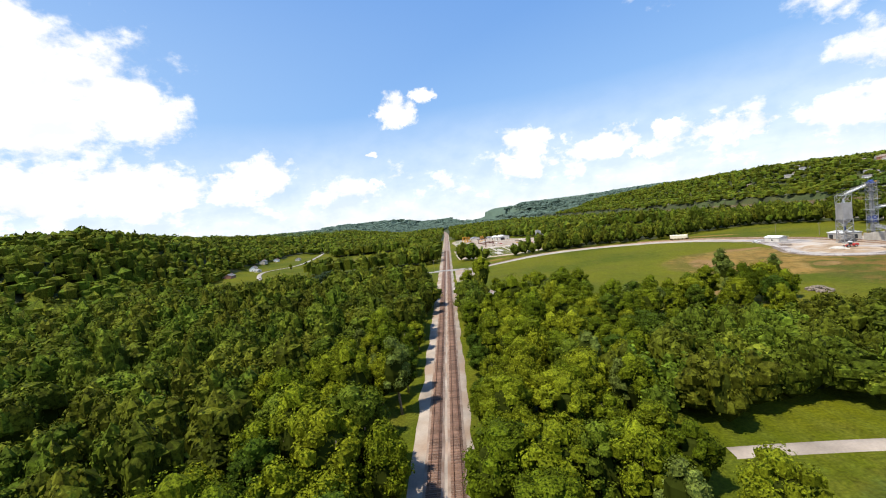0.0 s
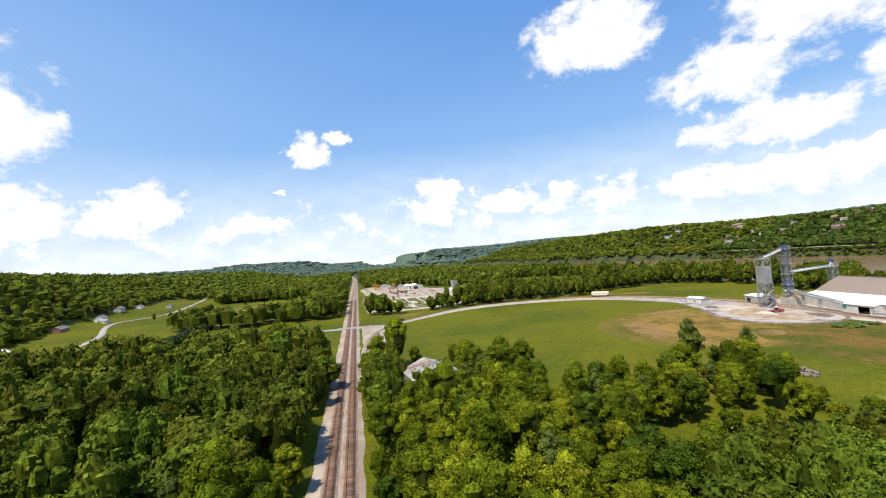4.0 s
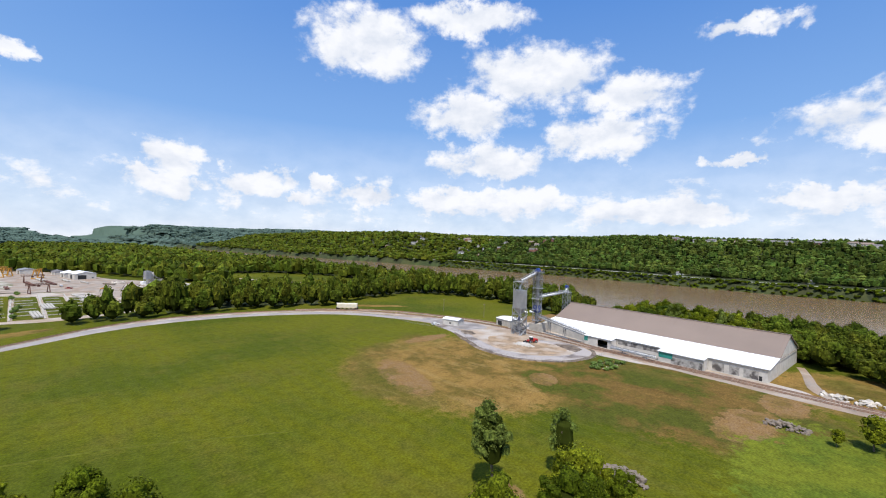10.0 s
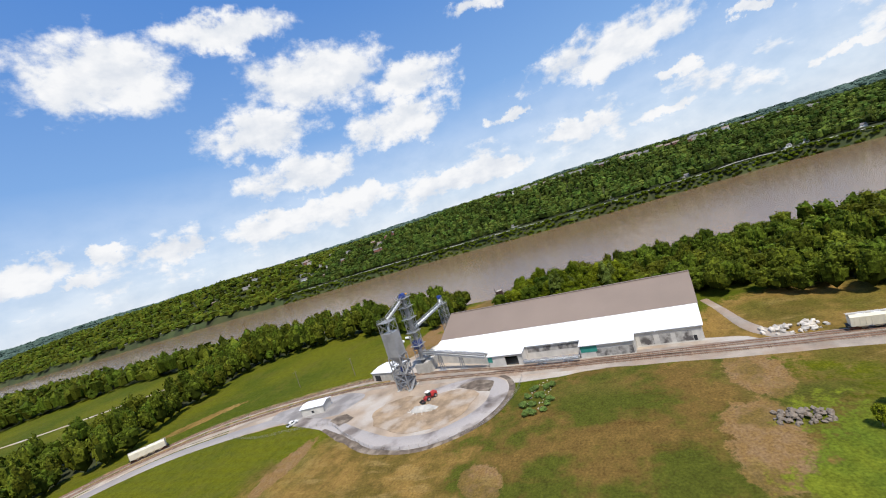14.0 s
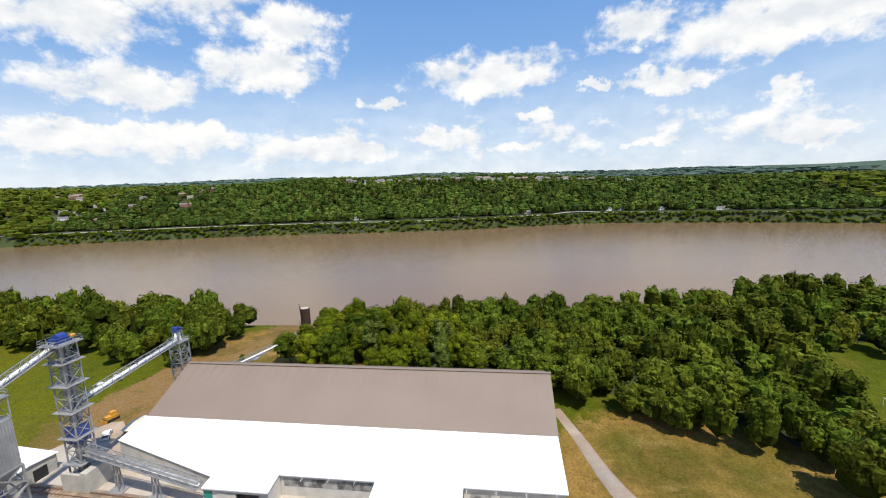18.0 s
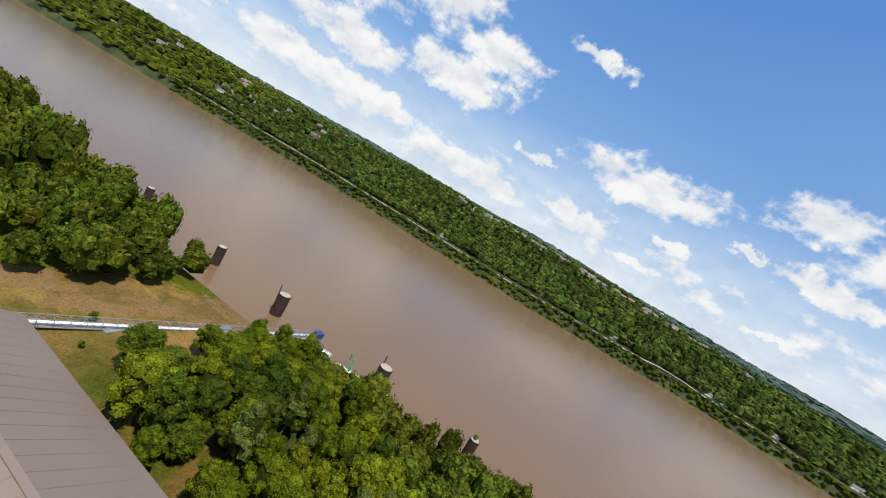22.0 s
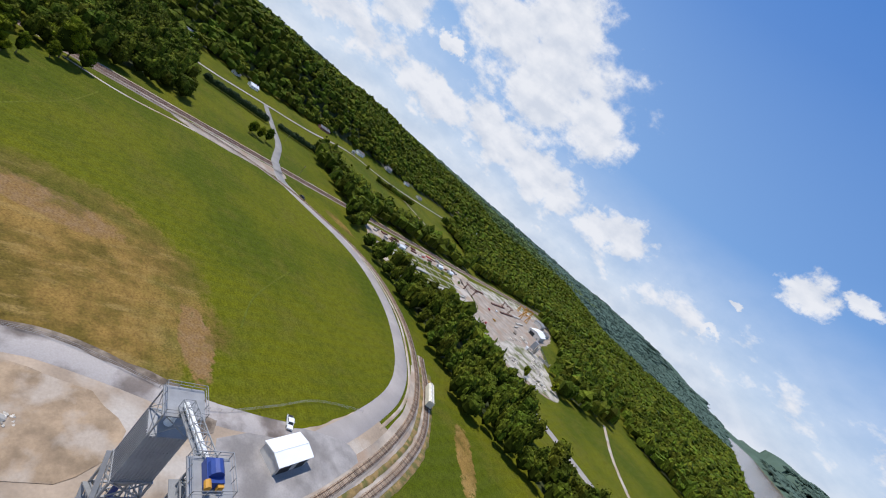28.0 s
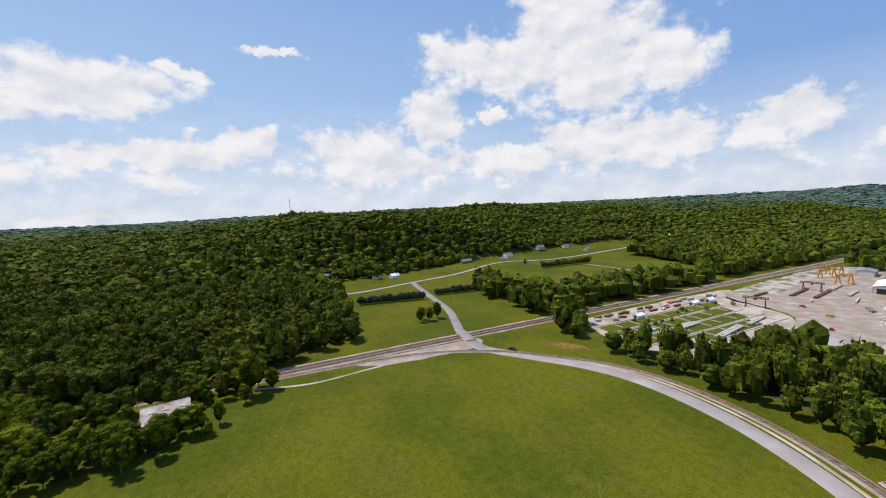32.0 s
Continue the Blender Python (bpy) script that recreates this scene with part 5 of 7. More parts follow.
# Trees that stand alone.
for x, y, protos, k in (
    (124, 269, PROTO_P, 1.0), (139, 261, PROTO_P, 1.0), (131, 233, PROTO_S, 0.9), (127, 225, PROTO_S, 0.5), (164, 215, PROTO_S, 0.45), (120, 262, PROTO_S, 0.8), (128, 252, PROTO, 0.8), (134, 247, PROTO, 0.62),
    (122, 243, PROTO, 0.78), (-52, 434, PROTO, 0.74), (-57, 441, PROTO_D, 0.72), (-60, 430, PROTO, 0.74), (-53, 427, PROTO, 0.7), (212, 212, PROTO_S, 1.3), (208, 219, PROTO_S, 0.8), (216, 205, PROTO_S, 1.4), (206, 205, PROTO, 0.6),
    (335, 327, PROTO_D, 0.9), (345, 318, PROTO, 0.8), (353, 327, PROTO, 0.55), (362, 321, PROTO, 0.85), (355, 313, PROTO, 0.85), (337, 312, PROTO, 0.78), (329, 303, PROTO, 0.7), (326, 291, PROTO, 0.75), (336, 298, PROTO, 0.85), (346, 304, PROTO, 0.85), (327, 279, PROTO, 0.7), (368, 313, PROTO, 0.75), (324, 266, PROTO, 0.7), (340, 286, PROTO, 0.85), (352, 296, PROTO, 0.85), (338, 348, PROTO_S, 0.45), (331, 339, PROTO_S, 0.4), (374, 330, PROTO_S, 0.6), (378, 322, PROTO, 0.55), (50, 306, PROTO, 0.74), (56, 296, PROTO, 0.8), (55, 304, PROTO_S, 1.3), (58, 288, PROTO, 0.85), (14, 336, PROTO, 0.95), (22, 333, PROTO, 0.9), (12, 326, PROTO, 0.9), (21, 342, PROTO, 0.75), (20, 272, PROTO_S, 1.1), (180, 612, PROTO, 0.6), (184, 606, PROTO, 0.5), (48, 314, PROTO_S, 1.2), (17, 300, PROTO_S, 1.2), (19, 312, PROTO, 0.7), (46, 320, PROTO, 0.62), (50, 311, PROTO, 0.66), (49, 290, PROTO_S, 1.2), (54, 316, PROTO_S, 1.0), (62, 301, PROTO, 0.85), (66, 291, PROTO, 0.8), (30, 330, PROTO, 0.62),
    (45, 300, PROTO_S, 1.1), (46, 306, PROTO_S, 1.2), (52, 300, PROTO, 0.72), (168, 548, PROTO, 0.8), (196, 640, PROTO, 0.6), (-250, 640, PROTO, 0.6), (-300, 450, PROTO, 0.8), (-275, 452, PROTO, 0.7), (118, 221, PROTO, 0.5), (110, 222, PROTO, 0.58), (102, 223, PROTO, 0.6), (96, 222, PROTO, 0.52), (89, 222, PROTO, 0.5), (82, 221, PROTO, 0.55), (124, 217, PROTO, 0.45), (24, 256, PROTO, 1.0), (31, 252, PROTO, 1.05), (38, 255, PROTO, 1.0), (28, 246, PROTO, 1.0), (35, 246, PROTO, 1.0), (30, 282, PROTO_S, 0.8), (37, 279, PROTO_S, 0.9), (24, 276, PROTO_S, 0.9), (31, 271, PROTO_S, 1.0), (38, 269, PROTO_S, 1.1), (22, 284, PROTO_S, 0.8), (44, 284, PROTO_S, 1.0),
):
    plant(protos, *lie(x, y), k)


def bushes(name, spots, wide, tall, mat, label, category="bush", group=""):
    """Low plants of leaf sprays, one thing."""
    proto = far_crowns(120, 90, 0.13, 6, 4)
    vs = []
    rs = np.random.RandomState(len(spots))
    for x, y in (lie(*p) for p in spots):
        q = proto[rs.randint(6)][0]
        a, k = rs.uniform(0, 6.28), rs.uniform(0.8, 1.2)
        c, s = math.cos(a), math.sin(a)
        vs.append(np.stack([(q[:, 0] * c - q[:, 1] * s) * wide * k + x, (q[:, 0] * s + q[:, 1] * c) * wide * k + y, q[:, 2] * tall * k - 0.2 + float(height(x, y))], 1))
    v = np.vstack(vs)
    return tagged(new(name, mesh_np(name, v, np.arange(len(v)).reshape(-1, 4), mat)), label, category, group)


bushes("conifer_hedge", [(-151 + 16 * t, 404 + 54 * t) for t in np.linspace(0, 1, 36)], 7.5, 7.5, LEAF_DARK, "dark green row of conifers across a meadow", "hedge", "conifer hedges")
bushes("conifer_hedge", [(-145 + 7 * t, 475 + 47 * t) for t in np.linspace(0, 1, 31)], 7.5, 7.5, LEAF_DARK, "dark green row of conifers across a meadow", "hedge", "conifer hedges")
bushes("field_hedge", [(-220 + 8 * t, 648 + 75 * t) for t in np.linspace(0, 1, 22)], 9, 9, LEAF_WOOD, "green overgrown hedge between two meadows", "hedge")
bushes("scrub", [(232 + RND.uniform(-9, 9), 292 + RND.uniform(-5, 6)) for _ in range(16)], 3.2, 1.8, WEED, "green scrub on the bank of the turning loop", "scrub")
bushes("scrub", [(30 + RND.uniform(-10, 30), 540 + RND.uniform(-20, 100)) for _ in range(14)], 4, 3, WEED, "low green scrub along the railway yard", "scrub")
for p in PROTO + PROTO_D + PROTO_P + PROTO_S:
    for o in (*p.children_recursive, p):
        bpy.data.objects.remove(o)


# ---- the grain terminal ----
def roof_sheet(quads, thick=0.18):
    """Sloping sheets from corner lists, with a thickness."""
    s = Shape()
    for q in quads:
        n = len(q)
        low = [(x, y, z - thick) for x, y, z in q]
        f = [tuple(range(n)), tuple(range(2 * n - 1, n - 1, -1))] + [(i, n + i, n + (i + 1) % n, (i + 1) % n) for i in range(n)]
        s.add(list(q) + low, f)
    return s


def build_hall():
    e = thing("storage_hall", 259.2, 239.2, 0, -5.7, "long storage hall with brown main roof and white lean-to roof", "warehouse")
    R, B, ZR, ZB = 33.7, 17.1, 15.2, 7.6
    part("main_roof", roof_sheet([[(B - 0.4, -0.6, ZB), (R, -0.6, ZR), (R, 109.6, ZR), (B - 0.4, 109.6, ZB)], [(R, -0.6, ZR), (51, -0.6, ZB), (51, 109.6, ZB), (R, 109.6, ZR)]], 0.25), BROWNROOF, e, "brown ribbed metal roof")
    part("ridge_cap", Shape().beam((R, -0.7, ZR + 0.1), (R, 109.7, ZR + 0.1), 1.0, 0.14), BROWNROOF, e)
    ribs = Shape()
    for v in np.arange(0.5, 109, 3.0):
        ribs.beam((B, v, ZB + 0.05), (R, v, ZR + 0.05), 0.08, 0.08)
        ribs.beam((R, v, ZR + 0.05), (50.8, v, ZB + 0.05), 0.08, 0.08)
    part("roof_ribs", ribs, BROWNROOF, e)
    seams = Shape()
    for v in np.arange(2, 76, 6.0):
        seams.beam((-1.0, v, 5.42), (B, v, 7.52), 0.06, 0.05)
    part("roof_seams", seams, WHITE, e)
    # Front line: wall at u 1, two bays at u -4, then the slanting north part.
    for sheet in ([[(0.6, -0.5, 5.4), (B, -0.5, 7.5), (B, 21, 7.5), (0.6, 21, 5.4)], [(-4.3, 20.7, 4.9), (B, 21, 7.5), (B, 39.5, 7.5), (-4.3, 39.8, 4.9)],
                                       [(0.6, 39.5, 5.4), (B, 39.5, 7.5), (B, 62, 7.5), (0.6, 62, 5.4)], [(-4.3, 61.7, 4.9), (B, 62, 7.5), (B, 77, 7.5), (-4.3, 77.2, 4.9)],
                                       [(-1.2, 77, 5.2), (B, 77, 7.5), (B, 109.5, 7.5), (7.5, 109.5, 6.4)]]):
        part("lean_to_roof", roof_sheet([sheet]), WHITE, e, "bright white metal roof")
    w = Shape()
    w.box(0.9, 0, 0, 1.3, 20.8, 5.3), w.box(0.9, 39.7, 0, 1.3, 61.8, 5.3)
    w.box(-4, 21, 0, -3.6, 39.5, 4.75), w.box(-4, 20.9, 0, 1.3, 21.2, 4.75), w.box(-4, 39.3, 0, 1.3, 39.6, 4.75)
    w.box(-4, 62, 0, -3.6, 64, 4.75), w.box(-4, 69.5, 0, -3.6, 77, 4.75), w.box(-4, 64, 3.9, -3.6, 69.5, 4.75), w.box(-4, 61.9, 0, 1.3, 62.2, 4.75), w.box(-4, 76.8, 0, 1.3, 77, 4.75)
    w.add([(-0.9, 77, 0), (7.7, 109.3, 0), (7.7, 109.3, 6.2), (-0.9, 77, 5.1), (-0.5, 77, 0), (8.1, 109.3, 0), (8.1, 109.3, 6.2), (-0.5, 77, 5.1)], [(0, 1, 2, 3), (7, 6, 5, 4), (0, 4, 5, 1), (3, 2, 6, 7)])
    part("front_wall", w, SIDING, e, "pale weathered siding")
    for v in (0.0, 109.2):
        g = Shape()
        p = [(1, v, 0), (50.8, v, 0), (50.8, v, 7.2), (R, v, 14.7), (B, v, 7.2), (1 if v < 1 else 7.8, v, 5.2 if v < 1 else 6.2)]
        if v > 1:
            p[0] = (7.8, v, 0)
        q = [(x, y + 0.25, z) for x, y, z in p]
        g.add(p + q, [tuple(range(5, -1, -1)) if True else (), tuple(range(6, 12))] + [(i, (i + 1) % 6, 6 + (i + 1) % 6, 6 + i) for i in range(6)])
        part("gable_wall", g, SIDING, e)
    part("back_wall", Shape().box(50.4, 0.2, 0, 50.8, 109.2, 7.4), SIDING, e)
    for v0, v1, z0, z1 in ((3.2, 8.2, 0.4, 3.9), (9.6, 13.2, 0.4, 3.9), (15, 19.4, 0.4, 3.9)):
        part("stained_panel", Shape().box(0.84, v0, z0, 0.9, v1, z1), STAIN, e, "streaked grey panel")
    part("low_panel", Shape().box(-4.06, 21.4, 0.3, -4.0, 34, 3.2), STAIN, e, "streaked grey panel")
    part("low_panel", Shape().box(0.84, 40.5, 2.6, 0.9, 61, 4.6), STAIN, e)
    part("teal_panel", Shape().box(-4.09, 33.4, 2.2, -4.02, 39.2, 4.6), TEAL, e, "teal sheet panel")
    part("teal_panel", Shape().box(-4.09, 74.9, 2.2, -4.02, 76.9, 4.5), TEAL, e)
    part("sliding_door", Shape().box(-4.15, 69.3, 0.1, -4.05, 73.6, 3.9), SIDING, e, "open pale sliding door")
    part("small_door", Shape().box(0.8, 2.0, 0, 0.88, 3.0, 2.1), BLACK, e)
    part("footing", Shape().box(0.3, -0.3, -0.2, 1.4, 20.8, 0.25).box(-4.4, 21, -0.2, -3.6, 39.6, 0.25).box(-4.4, 62, -0.2, -3.6, 77, 0.2), CONCRETE, e)
    gut = Shape()
    gut.box(0.4, 0, 5.1, 0.6, 20.8, 5.28), gut.box(0.4, 39.8, 5.1, 0.6, 61.6, 5.28), gut.box(-4.5, 21, 4.6, -4.3, 39.6, 4.78), gut.box(-4.5, 61.8, 4.6, -4.3, 77, 4.78)
    part("gutter", gut, GALV, e)
    part("fascia", Shape().box(16.6, -0.75, 7.2, 51.0, -0.6, 7.3), BROWNROOF, e)
    return e


build_hall()


def lattice(s, x0, y0, x1, y1, z0, z1, bays, w=0.22):
    """A braced frame of four posts."""
    c = [(x0, y0), (x1, y0), (x1, y1), (x0, y1)]
    for x, y in c:
        s.beam((x, y, z0), (x, y, z1), w)
    for k in range(bays + 1):
        z = z0 + (z1 - z0) * k / bays
        for i in range(4):
            (xa, ya), (xb, yb) = c[i], c[(i + 1) % 4]
            if k:
                s.beam((xa, ya, z), (xb, yb, z), w * 0.7)
            if k < bays:
                zn = z0 + (z1 - z0) * (k + 1) / bays
                s.beam((xa, ya, z), (xb, yb, zn), w * 0.55)
                s.beam((xb, yb, z), (xa, ya, zn), w * 0.55)
    return s


def truss(s, a, b, wide, high, bays, w=0.14):
    """A box truss from a to b."""
    a, b = Vector(a), Vector(b)
    side = (b - a).cross(Vector((0, 0, 1))).normalized() * wide / 2
    up = Vector((0, 0, high))
    ch = [-side, side, side + up, -side + up]
    for c in ch:
        s.beam(a + c, b + c, w)
    for k in range(bays + 1):
        p = a.lerp(b, k / bays)
        q = a.lerp(b, min(1, (k + 1) / bays))
        for i in range(4):
            s.beam(p + ch[i], p + ch[(i + 1) % 4], w * 0.6)
            if k < bays and i != 3:
                x, y = (ch[i], ch[(i + 1) % 4]) if k % 2 else (ch[(i + 1) % 4], ch[i])
                s.beam(p + x, q + y, w * 0.55)
        if k < bays:
            s.beam(p + ch[3], q + ch[0], w * 0.55)
    return s


def railing(s, pts, z, h=1.1, w=0.07):
    for (xa, ya), (xb, yb) in zip(pts, pts[1:]):
        for k in (0.5, 1.0):
            s.beam((xa, ya, z + h * k), (xb, yb, z + h * k), w)
        n = max(1, int(math.hypot(xb - xa, yb - ya) / 1.5))
        for i in range(n + 1):
            x, y = xa + (xb - xa) * i / n, ya + (yb - ya) * i / n
            s.beam((x, y, z), (x, y, z + h), w)
    return s


def build_silo():
    e = thing("load_out_silo", 254.5, 351.5, 0, -6.6, "grey square grain bin on a braced steel tower", "silo")
    part("tower_frame", lattice(Shape(), -2.6, -2.8, 2.6, 2.8, 0, 14, 4, 0.36), GALV, e, "galvanised braced steel frame")
    bin_ = Shape()
    for k, (z0, z1) in enumerate(((14, 17.1), (17.1, 20.2), (20.2, 23.4))):
        bin_.box(-2.5 - 0.05 * (k == 1), -2.7, z0, 2.5 + 0.05 * (k == 1), 2.7, z1 - 0.05)
    part("bin", bin_, BIN, e, "grey sheet-metal bin")
    corr = Shape()
    for v in np.arange(-2.4, 2.5, 0.48):
        for x in (-2.58, 2.58):
            corr.box(x - 0.06, v - 0.08, 14, x + 0.06, v + 0.08, 23.3)
        for y in (-2.78, 2.78):
            corr.box(v - 0.08, y - 0.06, 14, v + 0.08, y + 0.06, 23.3)
    part("corrugation", corr, BIN, e)
    hop = Shape()
    hop.add([(-2.5, -2.7, 14), (2.5, -2.7, 14), (2.5, 2.7, 14), (-2.5, 2.7, 14), (-0.6, -0.6, 10.4), (0.6, -0.6, 10.4), (0.6, 0.6, 10.4), (-0.6, 0.6, 10.4)], [(0, 1, 5, 4), (1, 2, 6, 5), (2, 3, 7, 6), (3, 0, 4, 7), (7, 6, 5, 4)])
    part("hopper", hop, BIN, e)
    part("spout", Shape().tube((0, 0, 10.5), (0, 0, 7.2), 0.5), BLUE, e, "blue spout")
    part("head_frame", lattice(Shape(), -2.5, -2.7, 2.5, 2.7, 23.4, 27.6, 1, 0.2), GALV, e)
    part("top_platform", Shape().box(-2.8, -3.0, 27.5, 2.8, 3.0, 27.7), GALV, e, "steel grating platform")
    part("guard_rail", railing(Shape(), [(-2.7, -2.9), (2.7, -2.9), (2.7, 2.9), (-2.7, 2.9), (-2.7, -2.9)], 27.7), GALV, e)
    part("distributor", Shape().tube((0, 0, 23.4), (0, 0, 25.2), 0.7, 10, 0.5).tube((0, 0, 25.2), (2.2, 0.3, 27.4), 0.35), WHITE, e)
    lad = Shape()
    lad.beam((-2.85, 0.8, 0), (-2.85, 0.8, 27.6), 0.08), lad.beam((-2.85, 1.3, 0), (-2.85, 1.3, 27.6), 0.08)
    for z in np.arange(0.4, 27.4, 0.8):
        lad.beam((-2.85, 0.8, z), (-2.85, 1.3, z), 0.05)
    part("ladder", lad, GALV, e)
    for x, y in ((-2.6, -2.8), (2.6, -2.8), (2.6, 2.8), (-2.6, 2.8)):
        part("footing", Shape().box(x - 0.7, y - 0.7, -0.2, x + 0.7, y + 0.7, 0.4), CONCRETE, e)
    stair = Shape()
    for k in range(4):
        z = 3.5 * k
        stair.beam((-2.5 + 5 * (k % 2), -3.4, z), (2.5 - 5 * (k % 2), -3.4, z + 3.5), 0.7, 0.2)
    part("stair", stair, GALV, e)
    e.matrix_basis = e.matrix_basis @ Matrix.Diagonal((1.04, 1.04, 1.09, 1))
    return e


def build_leg():
    e = thing("bucket_elevator", 270.5, 350, 0, -6.6, "tall lattice elevator tower with a blue head", "elevator tower")
    part("tower_frame", lattice(Shape(), -1.7, -1.7, 1.7, 1.7, 0, 33, 11, 0.24), GALV, e, "galvanised braced steel tower")
    part("leg_casing", Shape().box(-0.9, -0.5, 0, -0.2, 0.5, 33.6).box(0.3, -0.5, 0, 1.0, 0.5, 33.6), GALV, e)
    part("blue_screen", Shape().box(-1.3, -1.6, 10.5, 1.3, -1.5, 14.5).box(-1.6, -1.3, 10.5, -1.5, 1.3, 14.5), BLUE, e, "blue sheet screen")
    part("head", Shape().box(-1.6, -1.0, 33.2, 1.6, 1.0, 34.3).tube((-0.9, 0, 34.3), (0.9, 0, 34.3), 0.9, 12), BLUE, e, "blue elevator head")
    part("motor", Shape().tube((1.2, -0.9, 34.1), (2.2, -0.9, 34.1), 0.4, 10), YELLOW, e, "yellow motor")
    part("motor_guard", Shape().box(1.0, 0.3, 33.4, 2.0, 1.0, 34.1), YELLOW, e, "yellow motor guard")
    part("head_platform", Shape().box(-2.6, -2.6, 32.9, 2.6, 2.6, 33.1), GALV, e)
    part("guard_rail", railing(Shape(), [(-2.5, -2.5), (2.5, -2.5), (2.5, 2.5), (-2.5, 2.5), (-2.5, -2.5)], 33.1), GALV, e)
    for z in (6, 12, 18, 24, 29):
        part("landing", Shape().box(-2.5, -2.5, z - 0.06, 2.5, 2.5, z + 0.06), GALV, e)
    part("pit_wall", Shape().box(-3.2, -4.4, -0.2, 3.4, -2.6, 5).box(-3.2, -2.8, -0.2, -2.6, 2.4, 4.4), CONCRETE, e)
    part("footing", Shape().box(-3, -3, -0.3, 3, 3, 0.3), CONCRETE, e)
    e.matrix_basis = e.matrix_basis @ Matrix.Diagonal((1.08, 1.08, 1.07, 1))
    return e


def build_tower():
    e = thing("conveyor_tower", 308.5, 351, 0, -6.6, "smaller lattice tower with a blue head at the hall's end", "conveyor tower")
    part("tower_frame", lattice(Shape(), -1.9, -1.9, 1.9, 1.9, 0, 20.5, 6, 0.26), GALV, e, "galvanised braced steel tower")
    part("head_frame", lattice(Shape(), -0.9, -0.9, 0.9, 0.9, 20.5, 24, 1, 0.14), GALV, e)
    part("head", Shape().box(-1.0, -0.8, 23.6, 1.2, 0.8, 24.9).tube((-0.5, -0.9, 25), (-0.5, 0.9, 25), 0.5, 10), BLUE, e, "blue drive head")
    part("spout", Shape().tube((-0.4, 0, 23.6), (-1.8, 0, 19.5), 0.42).tube((0.4, 0, 23.6), (1.2, 0, 19.5), 0.42), WHITE, e, "white spout")
    part("platform", Shape().box(-2.3, -2.3, 20.4, 2.3, 2.3, 20.6), GALV, e)
    part("guard_rail", railing(Shape(), [(-2.2, -2.2), (2.2, -2.2), (2.2, 2.2), (-2.2, 2.2), (-2.2, -2.2)], 20.6), GALV, e)
    part("footing", Shape().box(-2.6, -2.6, -0.3, 2.6, 2.6, 0.3), CONCRETE, e)
    return e


build_silo(), build_leg(), build_tower()


def conveyor(name, a, b, label, wide=1.7, high=1.6, bays=10, tubes=1, legs=()):
    e = thing(name, 0, 0, 0, 0, label, "conveyor")
    part("truss", truss(Shape(), a, b, wide, high, bays), GALV, e, "galvanised truss")
    for k in range(tubes):
        off = Vector((0, 0, 0.55 + 0.5 * k))
        part("tube", Shape().tube(Vector(a) + off, Vector(b) + off, 0.48 if tubes == 1 else 0.4, 14), WHITE if k == 0 else GALV, e, "white conveyor tube" if k == 0 else "", True)
    part("walkway", Shape().beam(Vector(a) + Vector((0, 0, 0.04)), Vector(b) + Vector((0, 0, 0.04)), wide, 0.06), GALV, e)
    for x, y, z in legs:
        s = Shape()
        g = float(height(x, y))
        for d in (-0.9, 0.9):
            s.beam((x + d * 0.3, y + d * 1.3, g), (x, y + d * 0.7, z), 0.22)
            s.beam((x + d * 1.2, y + d * 0.6, g), (x, y + d * 0.4, z), 0.2)
        s.beam((x, y - 0.9, (z + g) / 2), (x, y + 0.9, (z + g) / 2), 0.16)
        s.box(x - 1.8, y - 1.9, g - 0.3, x + 1.8, y + 1.9, g + 0.35)
        part("support", s, GALV, e)
    return e


conveyor("bin_conveyor", (255.5, 351.3, 30.3), (269.0, 350.2, 34.6), "covered conveyor from the elevator down to the bin", bays=7)
conveyor("roof_conveyor", (272.2, 350, 19.8), (307, 350.6, 20.6), "covered conveyor bridge between the two towers", bays=12)
conveyor("hall_conveyor", (269.6, 347.8, 8.6), (263.2, 317.2, 4.6), "sloping conveyor tubes along the hall's front", wide=2.0, bays=13, tubes=2, legs=((268.2, 340, 7.4), (265.6, 329, 6.0)))
conveyor("wall_conveyor", (258.9, 300.4, 1.6), (256.6, 279.2, 1.5), "low conveyor tube along the hall's wall", wide=1.2, high=1.2, bays=7, legs=((258.2, 294, 1.5), (257.2, 284, 1.5)))
conveyor("dock_conveyor", (318, 351, 1.4), (404.5, 324.6, -3.0), "long truss conveyor from the hall to the river dock", wide=2.2, high=2.0, bays=30, legs=((340, 344.2, 0.4), (369, 335.4, -0.9)))
dh = thing("barge_loader", 405, 324.5, -3.6, -16, "blue barge loader at the conveyor's river end", "barge loader")
part("head", Shape().box(-0.6, -1.4, 0.4, 2.4, 1.4, 2.6), BLUE, dh)
part("chute", Shape().tube((1.4, 0, 0.5), (2.6, 0, -3.4), 0.7, 10, 0.5), GALV, dh)
part("post", lattice(Shape(), -2.0, -1.2, 0.2, 1.2, -10, 0.6, 3, 0.3), GALV, dh)


